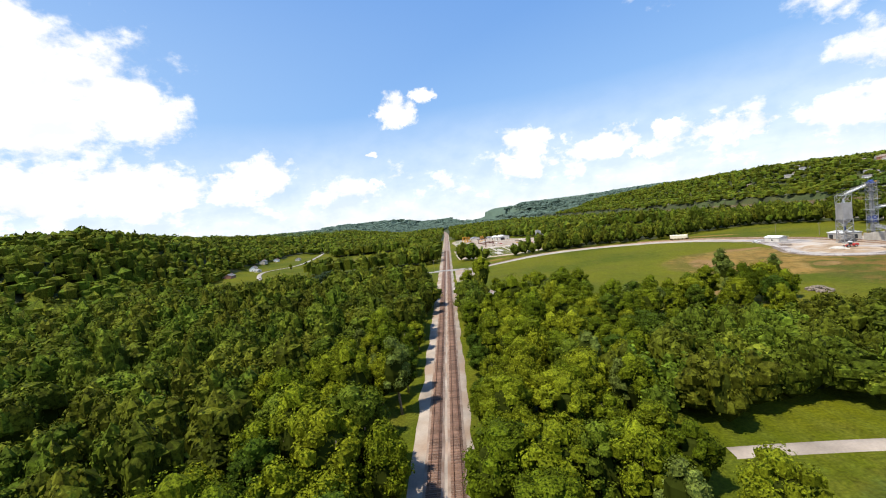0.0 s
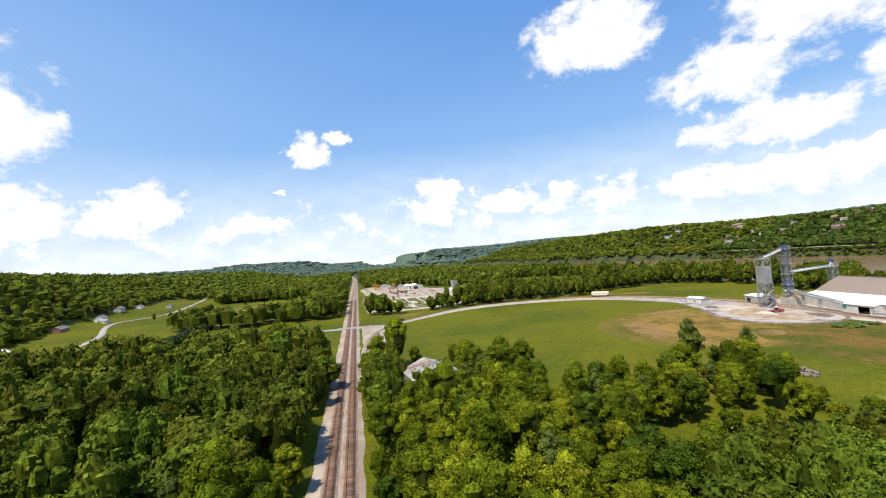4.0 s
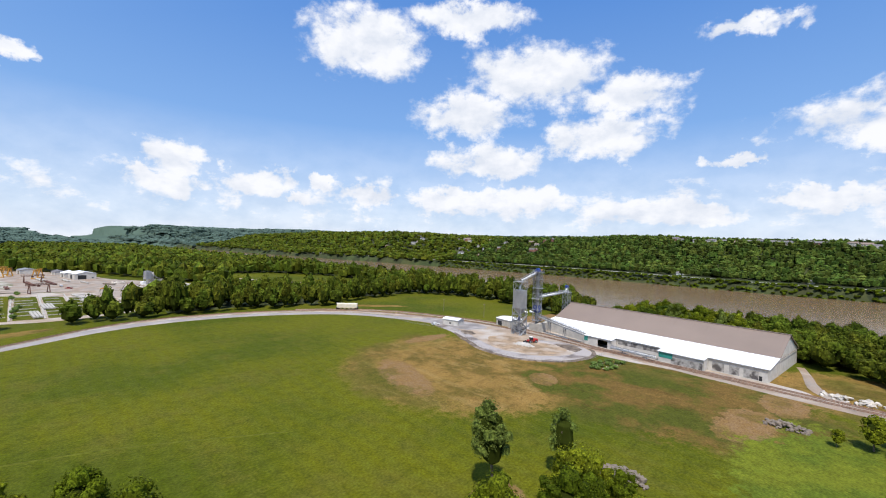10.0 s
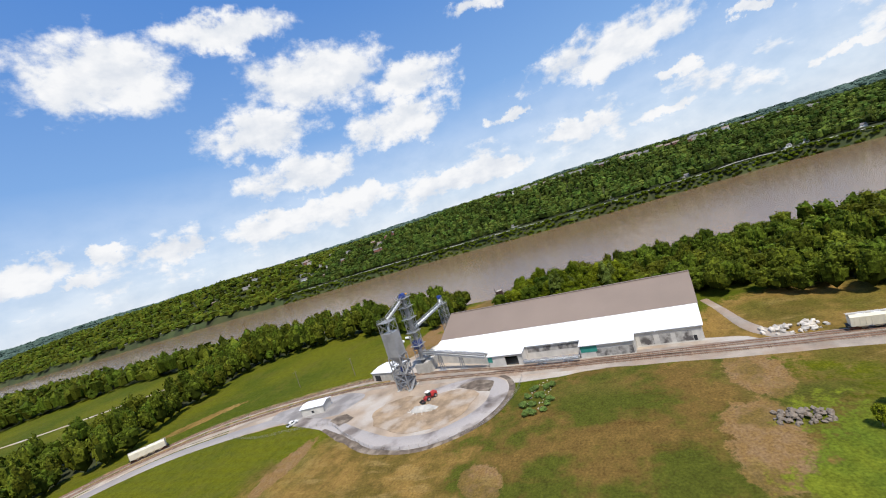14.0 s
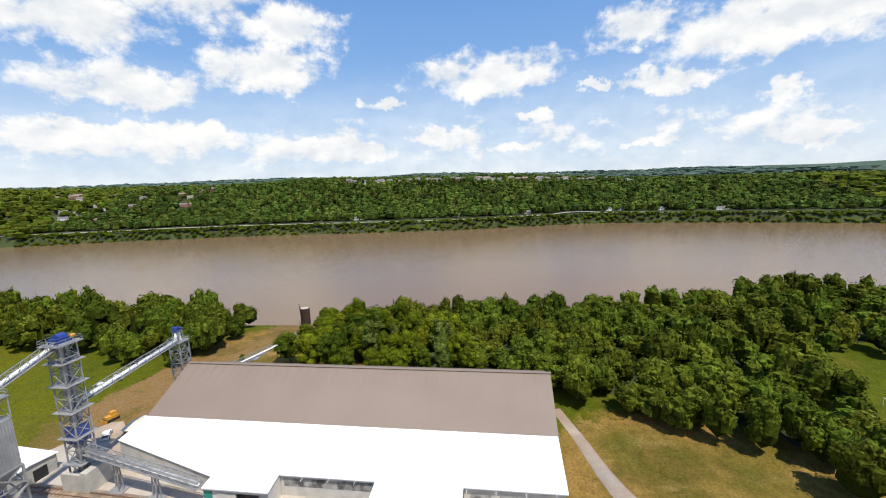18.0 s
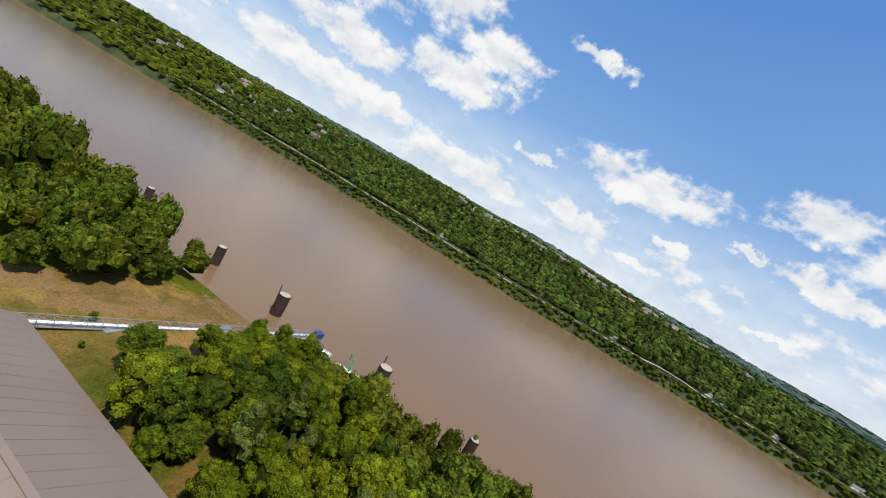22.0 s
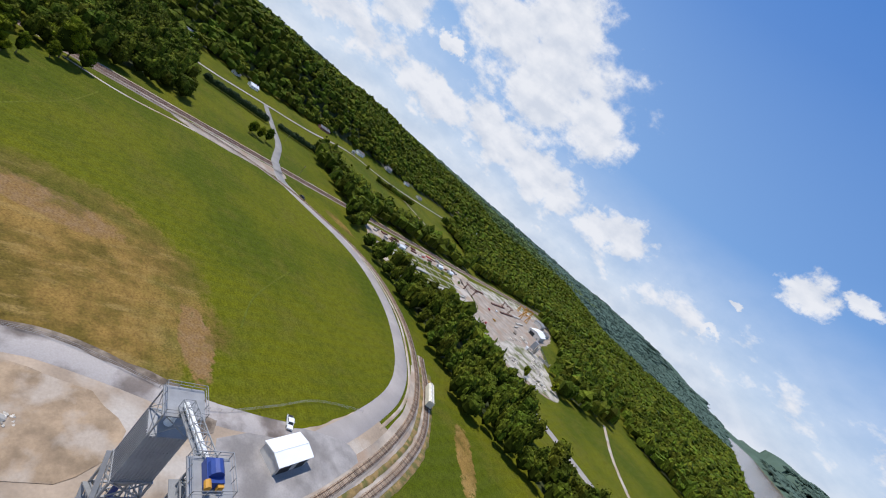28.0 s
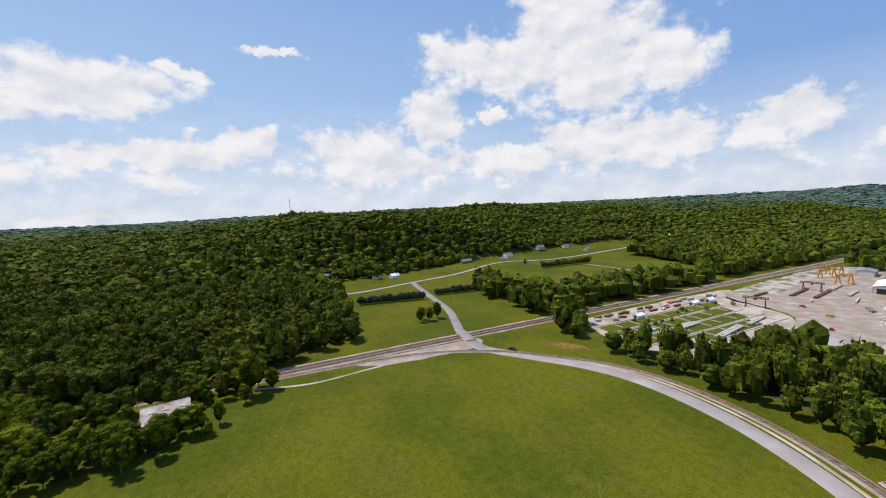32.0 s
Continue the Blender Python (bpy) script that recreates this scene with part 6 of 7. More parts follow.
def build_barge(name, x, y, turn, ln, wd, label):
    e = thing(name, x, y, WATER, turn, label, "barge")
    part("hull", Shape().prism([(-wd / 2, -ln / 2 + 0.8), (-wd / 2 + 0.5, -ln / 2), (wd / 2 - 0.5, -ln / 2), (wd / 2, -ln / 2 + 0.8), (wd / 2, ln / 2 - 0.8), (wd / 2 - 0.5, ln / 2), (-wd / 2 + 0.5, ln / 2), (-wd / 2, ln / 2 - 0.8)], -0.8, 1.4), CREAM, e, "pale steel hull")
    part("deck", Shape().box(-wd / 2 + 0.15, -ln / 2 + 0.7, 1.4, wd / 2 - 0.15, ln / 2 - 0.7, 1.5), WHITE, e, "white deck")
    part("coaming", Shape().box(-wd / 2 + 0.7, -ln / 2 + 2, 1.5, -wd / 2 + 0.9, ln / 2 - 2, 2.0).box(wd / 2 - 0.9, -ln / 2 + 2, 1.5, wd / 2 - 0.7, ln / 2 - 2, 2.0), CONCRETE, e)
    for k in (-0.4, 0.1, 0.4):
        part("hatch_cover", Shape().box(-0.9, ln * k - 0.8, 1.5, 0.9, ln * k + 0.8, 1.9), BLACK, e)
    for yy in (-ln / 2 + 1.2, ln / 2 - 1.2):
        for xx in (-wd / 2 + 0.5, wd / 2 - 0.5):
            part("bollard", Shape().tube((xx, yy, 1.5), (xx, yy, 2.0), 0.16, 8), BLACK, e)
    return e


build_barge("work_barge", 417, 302, 9, 28, 5.6, "narrow white barge moored between two mooring cells")
build_barge("dock_barge", 415, 327, 12, 14, 8, "cream barge with gravel under the conveyor head")
solo("grain_pile", Shape().add(*blob((414, 330, WATER + 1.4), (3, 3.4, 1.3), 0.4, 4, 6, 10)), SAND, "heap of pale spilled grain on the barge", "pile")
gc = thing("dock_crane", 417, 310, WATER + 1.5, 40, "small green knuckle-boom crane on the barge", "crane")
part("pedestal", Shape().tube((0, 0, 0), (0, 0, 2.2), 0.5, 10), GREENPAINT, gc)
part("boom", Shape().beam((0, 0, 2.2), (0.4, 0, 5.4), 0.4).beam((0.4, 0, 5.4), (5.6, 0, 5.0), 0.32), GREENPAINT, gc, "green boom")
part("jib", Shape().beam((5.6, 0, 5.0), (4.4, 0, 2.0), 0.22), GREENPAINT, gc)
for x, y, top, rad, post, how in (
    (428, 442, -3.6, 1.9, False, "slim rusty sheet-pile mooring cell with a gravel top"), (424, 397, -4.6, 2.1, False, "slim rusty sheet-pile mooring cell with a gravel top"),
    (421, 354, -4.0, 2.7, True, "round rusty sheet-pile mooring cell with a leaning post"), (421.5, 298, -3.6, 2.9, True, "round rusty sheet-pile mooring cell with a leaning post"),
    (416, 254, -3.4, 1.9, False, "slim rusty mooring cell with a shrub on top"), (411, 202, -2.9, 1.9, False, "slim rusty sheet-pile mooring cell with a gravel top"),
):
    e = thing("mooring_cell", x, y, WATER - 4, RND.uniform(0, 90), how, "mooring cell", "mooring cells")
    n = 40
    ring = [((rad + 0.09 * (i % 2)) * math.cos(2 * math.pi * i / n), (rad + 0.09 * (i % 2)) * math.sin(2 * math.pi * i / n)) for i in range(n)]
    part("sheet_pile_wall", Shape().prism(ring, 0, top - WATER + 4), CELLRUST, e, "dark rusty sheet piles")
    part("cap", Shape().tube((0, 0, top - WATER + 3.9), (0, 0, top - WATER + 4.06), rad - 0.2, 24), SAND, e, "gravel cap")
    if post:
        part("mooring_post", Shape().beam((1.9, 1.9, top - WATER + 1), (2.2, 2.2, top - WATER + 7.2), 0.35), CELLRUST, e)
    if "shrub" in how:
        q = far_crowns(130, 90, 0.13, 6, 4)[0][0] * (2.6, 2.6, 1.9) + (0.4, 0.2, top - WATER + 3.9)
        new("shrub", mesh_np("shrub", q, np.arange(len(q)).reshape(-1, 4), LEAF)).parent = e
dk = thing("old_dock", 432, 610, 0, 14, "old pale concrete dock on posts at the bank", "dock")
part("deck", Shape().box(-6, -3, -2.6, 7, 3, -2.0), CONCRETE, dk)
for x in (-4, 1, 6):
    for y in (-2.4, 2.4):
        part("post", Shape().tube((x, y, -18), (x, y, -2.6), 0.35, 8), CONCRETE, dk)
part("barrier", railing(Shape(), [(-6, 3), (7, 3), (7, -3), (-6, -3)], -2.0), WOODPOLE, dk)


def shed(name, x, y, turn, wx, wy, eave, ridge, roof, wall, label, category="shed", over=0.4, ridge_along="y", openings=(), roof_label=""):
    """A gabled building: walls, two roof slopes, gables."""
    e = thing(name, x, y, float(height(*lie(x, y))), turn, label, category)
    if ridge_along == "x":
        wx, wy = wy, wx
        e.matrix_basis = pose(*lie(x, y), float(height(*lie(x, y))), 0, 0, turn + 90)
    a, b = wx / 2, wy / 2
    s = Shape().box(-a, -b, -0.3, -a + 0.2, b, eave).box(a - 0.2, -b, -0.3, a, b, eave)
    for yy in (-b, b - 0.2):
        p = [(-a, yy, -0.3), (a, yy, -0.3), (a, yy, eave), (0, yy, ridge - 0.1), (-a, yy, eave)]
        q = [(u, v + 0.2, w) for u, v, w in p]
        s.add(p + q, [(4, 3, 2, 1, 0), (5, 6, 7, 8, 9)] + [(i, (i + 1) % 5, 5 + (i + 1) % 5, 5 + i) for i in range(5)])
    part("wall", s, wall, e)
    k = (ridge - eave) / a
    part("roof", roof_sheet([[(-a - over, -b - over, eave - over * k + 0.1), (-a - over, b + over, eave - over * k + 0.1), (0, b + over, ridge + 0.1), (0, -b - over, ridge + 0.1)][::-1], [(0, -b - over, ridge + 0.1), (0, b + over, ridge + 0.1), (a + over, b + over, eave - over * k + 0.1), (a + over, -b - over, eave - over * k + 0.1)][::-1]]), roof, e, roof_label)
    part("ridge_cap", Shape().beam((0, -b - over, ridge + 0.14), (0, b + over, ridge + 0.14), 0.4, 0.08), roof, e)
    for side, pos, w, z0, z1, mat, nm in openings:
        if side in "we":
            u = -a if side == "w" else a
            part(nm, Shape().box(u - 0.06, pos - w / 2, z0, u + 0.06, pos + w / 2, z1), mat, e)
        else:
            v = -b if side == "s" else b
            part(nm, Shape().box(pos - w / 2, v - 0.06, z0, pos + w / 2, v + 0.06, z1), mat, e)
    return e


shed("weigh_shed", 244, 393.3, 12.5, 7.2, 11, 3.6, 4.3, WHITE, SIDING, "white-roofed scale shed on grey asphalt", openings=(("e", -2.5, 4, 0, 3, BLACK, "door"), ("e", 3, 3, 0, 3, BLACK, "door"), ("w", 0, 1.2, 1, 2, GLASSDARK, "window")))
shed("terminal_office", 271, 369.5, -10, 11.5, 12.5, 4.4, 5.0, WHITE, CONCRETE, "pale flat-roofed building beside the elevator tower", "building", openings=(("w", 3, 3.5, 0, 3, BLACK, "door"), ("s", 2, 3, 0, 3, BLACK, "door"), ("n", 0, 1.2, 1, 2, GLASSDARK, "window")))
shed("lean_shed", 291, 352.5, -6, 7, 5, 2.6, 3.1, CREAM, WOODPOLE, "low tan-roofed shed at the hall's north end", openings=(("w", 0, 2, 0, 2.2, BLACK, "door"),))
barn = shed("old_barn", 32.5, 300, 8, 19, 17, 5.2, 8.6, OLDTIN, OLDTIN, "weathered grey metal barn half hidden by trees", "barn", openings=(("s", 0, 4, 0, 4, BLACK, "door"), ("n", 0, 4, 0, 4, BLACK, "door")), roof_label="rusty pale metal roof")


def wheel_set(e, pts, r, w):
    for x, y in pts:
        ty = part("wheel", Shape().tube((x - w / 2, y, r), (x + w / 2, y, r), r, 14), BLACK, e)
        rim = Shape().tube((x - w / 2 - 0.02, y, r), (x + w / 2 + 0.02, y, r), r * 0.55, 10).ob("rim", GALV)
        rim.parent = ty


def hopper_car(x, y, turn, label):
    e = thing("covered_hopper_car", x, y, 0.55, turn, label, "rail car", "covered hopper cars")
    s = Shape()
    prof = [(-1.5, 1.3), (1.5, 1.3), (1.55, 3.9), (1.0, 4.4), (-1.0, 4.4), (-1.55, 3.9)]
    n = len(prof)
    v = [(px, -7.2, pz) for px, pz in prof] + [(px, 7.2, pz) for px, pz in prof]
    s.add(v, [tuple(range(n)), tuple(range(2 * n - 1, n - 1, -1))] + [(i, n + i, n + (i + 1) % n, (i + 1) % n) for i in range(n)])
    part("body", s, CREAM, e, "cream steel body")
    ribs = Shape()
    for yy in np.arange(-6.8, 7, 1.2):
        for sx in (-1, 1):
            ribs.box(sx * 1.55 - 0.05, yy - 0.06, 1.3, sx * 1.55 + 0.05, yy + 0.06, 3.9)
    part("side_ribs", ribs, CREAM, e)
    part("roof_walk", Shape().box(-0.5, -7.6, 4.45, 0.5, 7.6, 4.55), CONCRETE, e)
    for yy in (-4.6, -1.5, 1.5, 4.6):
        part("roof_hatch", Shape().box(-0.7, yy - 0.9, 4.4, 0.7, yy + 0.9, 4.5), WHITE, e)
        hp = Shape().add([(-1.4, yy - 1.5, 1.35), (1.4, yy - 1.5, 1.35), (1.4, yy + 1.5, 1.35), (-1.4, yy + 1.5, 1.35), (-0.5, yy - 0.4, 0.35), (0.5, yy - 0.4, 0.35), (0.5, yy + 0.4, 0.35), (-0.5, yy + 0.4, 0.35)], [(0, 4, 5, 1), (1, 5, 6, 2), (2, 6, 7, 3), (3, 7, 4, 0), (4, 7, 6, 5)])
        part("discharge_hopper", hp, CREAM, e)
    part("sill", Shape().box(-0.25, -8, 0.75, 0.25, 8, 1.2).box(-1.45, -7.9, 1.15, 1.45, -7.1, 1.35).box(-1.45, 7.1, 1.15, 1.45, 7.9, 1.35), BLACK, e)
    for yy in (-6.2, 6.2):
        tr = part("truck", Shape().box(-0.9, yy - 1.2, 0.35, -0.7, yy + 1.2, 0.75).box(0.7, yy - 1.2, 0.35, 0.9, yy + 1.2, 0.75).box(-0.9, yy - 0.2, 0.4, 0.9, yy + 0.2, 0.8), RUST, e)
        for dy in (-0.85, 0.85):
            for sx in (-0.72, 0.72):
                wh = Shape().tube((sx - 0.07, yy + dy, 0.45), (sx + 0.07, yy + dy, 0.45), 0.42, 12).ob("wheel", RUST)
                wh.parent = tr
    return e


hopper_car(251.2, 198, -5.5, "cream covered hopper car at the end of the siding")
hopper_car(219.5, 459.8, 50, "cream covered hopper car on the curved siding")


def build_loader(x, y, turn):
    e = thing("red_loader", x, y, 0.12, turn, "red articulated loader with a white cab on the dirt yard", "loader")
    part("rear_body", Shape().box(-1.1, -3.0, 0.9, 1.1, -0.3, 2.1).box(-0.9, -3.2, 1.0, 0.9, -3.0, 1.9), RED, e, "red engine hood")
    part("front_frame", Shape().box(-0.9, 0.2, 0.8, 0.9, 1.8, 1.5), RED, e)
    cab = part("cab", Shape().box(-0.8, -0.4, 1.6, 0.8, 1.0, 3.0), GLASSDARK, e)
    rf = Shape().box(-0.95, -0.55, 3.0, 0.95, 1.15, 3.18).ob("cab_roof", WHITE)
    rf.parent = cab
    part("lift_arm", Shape().beam((-0.6, 1.2, 1.5), (-0.6, 3.2, 0.7), 0.25, 0.35).beam((0.6, 1.2, 1.5), (0.6, 3.2, 0.7), 0.25, 0.35), RED, e)
    part("bucket", Shape().box(-1.4, 3.1, 0.15, 1.4, 3.2, 1.2).box(-1.4, 3.1, 0.1, 1.4, 4.2, 0.22).box(-1.4, 3.1, 0.1, -1.3, 4.2, 0.8).box(1.3, 3.1, 0.1, 1.4, 4.2, 0.8), BLACK, e)
    wheel_set(e, ((-1.15, -1.9), (1.15, -1.9), (-1.15, 1.3), (1.15, 1.3)), 0.8, 0.55)
    return e


def build_car(name, x, y, z, turn, paint, label, pickup=False):
    e = thing(name, x, y, z, turn, label, "pickup" if pickup else "car")
    prof = [(-2.4, 0.35), (2.4, 0.35), (2.45, 0.85), (1.3, 1.0), (0.6, 1.55), (-0.9 if pickup else -1.5, 1.55), (-1.0 if pickup else -2.2, 1.0), (-2.45, 0.95)]
    n = len(prof)
    s = Shape().add([(-0.88, py_, pz) for py_, pz in prof] + [(0.88, py_, pz) for py_, pz in prof], [tuple(range(n - 1, -1, -1)), tuple(range(n, 2 * n))] + [(i, (i + 1) % n, n + (i + 1) % n, n + i) for i in range(n)])
    part("body", s, paint, e)
    part("windscreen", Shape().add([(-0.8, 1.27, 1.04), (0.8, 1.27, 1.04), (0.7, 0.66, 1.53), (-0.7, 0.66, 1.53)], [(0, 1, 2, 3)]), GLASSDARK, e)
    part("side_window", Shape().box(-0.9, -0.8, 1.05, -0.885, 0.7, 1.45).box(0.885, -0.8, 1.05, 0.9, 0.7, 1.45), GLASSDARK, e)
    if pickup:
        part("load_bed", Shape().box(-0.8, -2.38, 0.96, 0.8, -1.05, 1.02), BLACK, e)
    wheel_set(e, ((-0.85, -1.5), (0.85, -1.5), (-0.85, 1.5), (0.85, 1.5)), 0.36, 0.24)
    return e


build_loader(242, 335, 60)
build_car("black_car", 39.5, 457, 0.17, -64, BLACK, "black car on the pale road near the crossing")
build_car("white_pickup", 233.5, 398.5, 0.2, -110, WHITE, "white pickup parked beside the weigh shed", True)
build_car("white_pickup", 288.5, 361, 0.05, -60, WHITE, "white pickup parked at the hall's north end", True)
ex = thing("yellow_dozer", 297, 367, 0, 70, "small yellow dozer on bare earth", "dozer")
part("body", Shape().box(-0.9, -1.6, 0.7, 0.9, 1.5, 1.6).box(-0.7, -1.3, 1.6, 0.7, 0.1, 2.6), YELLOW, ex)
part("blade", Shape().box(-1.5, 2.1, 0.05, 1.5, 2.25, 1.1), YELLOW, ex)
part("push_arm", Shape().beam((-1, 0.4, 0.6), (-1, 2.1, 0.4), 0.18).beam((1, 0.4, 0.6), (1, 2.1, 0.4), 0.18), YELLOW, ex)
for sx in (-1.05, 1.05):
    part("crawler", Shape().box(sx - 0.25, -1.7, 0.02, sx + 0.25, 1.6, 0.8), BLACK, ex)


def rubble(name, cx, cy, n, spread, size, mat, label, seed, tall=0.6, category="pile"):
    rs = random.Random(seed)
    s = Shape()
    cx, cy = lie(cx, cy)
    for i in range(n):
        a, r = rs.uniform(0, 6.28), math.sqrt(rs.random())
        x, y = cx + math.cos(a) * r * spread[0], cy + math.sin(a) * r * spread[1]
        k = size * rs.uniform(0.5, 1.3)
        s.add(*blob((x, y, (1 - r) * tall + k * 0.2), (k, k * rs.uniform(0.6, 1), k * rs.uniform(0.4, 0.7)), 0.9, rs.uniform(0, 50), 3, 5))
    return solo(name, s, mat, label, category, kind="stuff")


rubble("rock_pile", 259.5, 216, 46, (4, 9), 1.0, ROCK, "row of pale broken rocks beside the siding", 3)
rubble("gravel_heap", 234, 335, 120, (3.4, 6), 0.38, ROCK, "low heap of pale gravel in the loop", 4, 0.8)
rubble("brush_pile", 149.5, 252.5, 90, (3.6, 5.2), 0.8, WOODPOLE, "heap of dry grey-brown brush on the field", 5, 1.6)
rubble("brush_pile", 213, 230, 80, (3, 6), 0.7, WOODPOLE, "heap of dry grey-brown brush on dry grass", 6, 1.2)
rubble("stone_scatter", 236, 292, 50, (10, 5), 0.26, ROCK, "loose pale stones on the loop's bank", 7, 0.1)


def pole(x, y, h=10, turn=0, label="grey wooden utility pole with a crossarm"):
    e = thing("utility_pole", x, y, float(height(*lie(x, y))), turn, label, "utility pole", "utility poles")
    part("post", Shape().tube((0, 0, -0.5), (0, 0, h), 0.17, 8, 0.11), WOODPOLE, e)
    part("crossarm", Shape().beam((-1.1, 0, h - 0.6), (1.1, 0, h - 0.6), 0.1, 0.12), WOODPOLE, e)
    for k in (-1, 0, 1):
        part("insulator", Shape().tube((k, 0, h - 0.54), (k, 0, h - 0.3), 0.05, 6), GALV, e)


for x, y in ((274, 424), (279, 397), (-12, 470), (-100, 470), (-180, 482)):
    pole(x, y, 9.5, RND.uniform(-20, 20))

f_ = thing("chain_link_fence", 0, 0, 0, 0, "low wire fence with posts along the field's edge", "fence")
run = smooth_line([(250, 300), (238, 300), (222, 306), (212, 322), (212, 342), (222, 362), (230, 376), (228, 395), (225, 410), (228, 424)], 3)
for p in run:
    part("post", Shape().tube((p[0], p[1], 0), (p[0], p[1], 1.3), 0.05, 5), WOODPOLE, f_)
rl = Shape()
for p, q in zip(run, run[1:]):
    for z in (0.45, 0.85, 1.25):
        rl.beam((*p, z), (*q, z), 0.04)
part("wire", rl, GALV, f_)


# Two white tanks on cradles in the dry grass behind the hall.
for x, y in ((318, 388.5), (323.5, 387)):
    e = thing("farm_tank", x, y, 0, 75, "white steel tank lying on two cradles in grass", "tank", "white tanks")
    part("tank", Shape().tube((-1.7, 0, 1.1), (1.7, 0, 1.1), 0.75, 14).tube((-2.0, 0, 1.1), (-1.7, 0, 1.1), 0.45, 14, 0.75).tube((1.7, 0, 1.1), (2.0, 0, 1.1), 0.75, 14, 0.45), WHITE, e)
    for k in (-1.1, 1.1):
        part("cradle", Shape().box(k - 0.12, -0.7, 0, k + 0.12, 0.7, 0.5), RUST, e)

# Black strips on the closed roof stand for the darkness in its gaps.
for y in (-5, 0, 5):
    part("roof_gap", Shape().beam((4.2, y - 1.1, 7.28), (4.2, y + 1.1, 7.28), 0.4, 0.06), BLACK, barn, "black strip painting the dark of a roof gap")
solo("stone_pile", Shape().add(*blob((234, 334, 0.1), (2.4, 5.2, 1.5), 0.4, 9, 7, 16)), CONCRETE, "low heap of pale grey gravel on the yard", "gravel heap")
ty = thing("loader_tyre", 238.6, 336.5, 0.24, 0, "black worn loader tyre lying on the yard", "tyre")
part("tyre", Shape().tube((0, 0, 0), (0, 0, 0.55), 0.8, 16), BLACK, ty)
part("rim_hole", Shape().tube((0, 0, 0.5), (0, 0, 0.58), 0.35, 12), RUST, ty)


# ---- the precast yard by the railway ----
slab("precast_yard", [(20, 700), (14, 780), (12, 860), (28, 905), (58, 890), (100, 812), (122, 745), (150, 705), (172, 660), (206, 634), (196, 606), (170, 586), (146, 592), (128, 602), (118, 586), (106, 600), (92, 634), (70, 648), (44, 656), (26, 670)], 0.13, GRAVEL, "wide pale gravel yard of a precast works", "yard", 2.5)
slab("rock_floor", [(150, 600), (172, 592), (196, 612), (208, 636), (186, 662), (160, 690), (142, 700), (136, 660), (140, 625)], 0.2, YARDMIX, "rough white stony ground with tracks", "stony ground", 3)
slab("weedy_ground", [(22, 690), (16, 770), (16, 850), (30, 880), (40, 850), (36, 780), (46, 730), (44, 690)], 0.2, YARDMIX, "stony ground with weeds beside the casting beds", "weedy ground", 2)
slab("storage_floor", [(14, 528), (48, 516), (66, 512), (96, 520), (112, 530), (120, 560), (112, 590), (92, 632), (66, 646), (36, 656), (18, 690), (12, 640)], 0.1, SAND, "dusty bare ground of the storage beds", "bare ground", 2)
for k in range(4):
    x0 = 36 + k * 14.5
    slab("storage_bed", [(x0, 524), (x0 + 12.5, 522), (x0 + 10.5, 632 - k * 9), (x0 - 1, 636 - k * 9)], 0.16, GRASS, "long green strip between concrete kerbs", "grass bed", 0.3, straight=True)
KERB = Shape().box(-0.4, -6.9, 0, 0.4, 6.9, 0.45)
kerb_mesh = mesh_of("kerb", KERB.v, KERB.f, CONCRETE)
for k in range(5):
    e = thing("kerb_row", 0, 0, 0.1, 0, "row of pale concrete bearers in the storage yard", "kerb", "kerb rows")
    for j in range(8):
        o = new("kerb", kerb_mesh)
        o.parent = e
        o.matrix_basis = pose(34.5 + k * 14.5 - 0.1 * j * 1.6, lie(40, 530 + j * 13.6 - k * 0.7)[1], 0.05, 0, 0, RND.uniform(-0.6, 0.6) + 0.7)
    for j in range(7):
        if k < 4:
            o = new("cross_bearer", mesh_of("cross_bearer", *(lambda q: (q.v, q.f))(Shape().box(-RND.uniform(3, 6), -0.3, 0, RND.uniform(3, 6), 0.3, 0.4)), CONCRETE))
            o.parent = e
            o.matrix_basis = pose(41.5 + k * 14.5 - 0.1 * j * 1.6, lie(40, 536 + j * 13.6)[1] + RND.uniform(-3, 3), 0.1, 0, 0, RND.uniform(-2, 2))


def beam_stack(x, y, turn, ln, n, mat, label, rows=1):
    e = thing("beam_stack", x, y, 0.15, turn, label, "beam stack", "stacked beams")
    for r in range(rows):
        for k in range(n):
            u = (k - n / 2) * 1.5
            part("beam", Shape().box(u, -ln / 2 + RND.uniform(-1, 1), 0.35 + r * 1.0, u + 1.1, ln / 2 + RND.uniform(-1, 1), 1.25 + r * 1.0), mat, e)
    part("bearer", Shape().box(-n, -ln * 0.3, 0, n, -ln * 0.3 + 0.5, 0.35).box(-n, ln * 0.3, 0, n, ln * 0.3 + 0.5, 0.35), WOODPOLE, e)


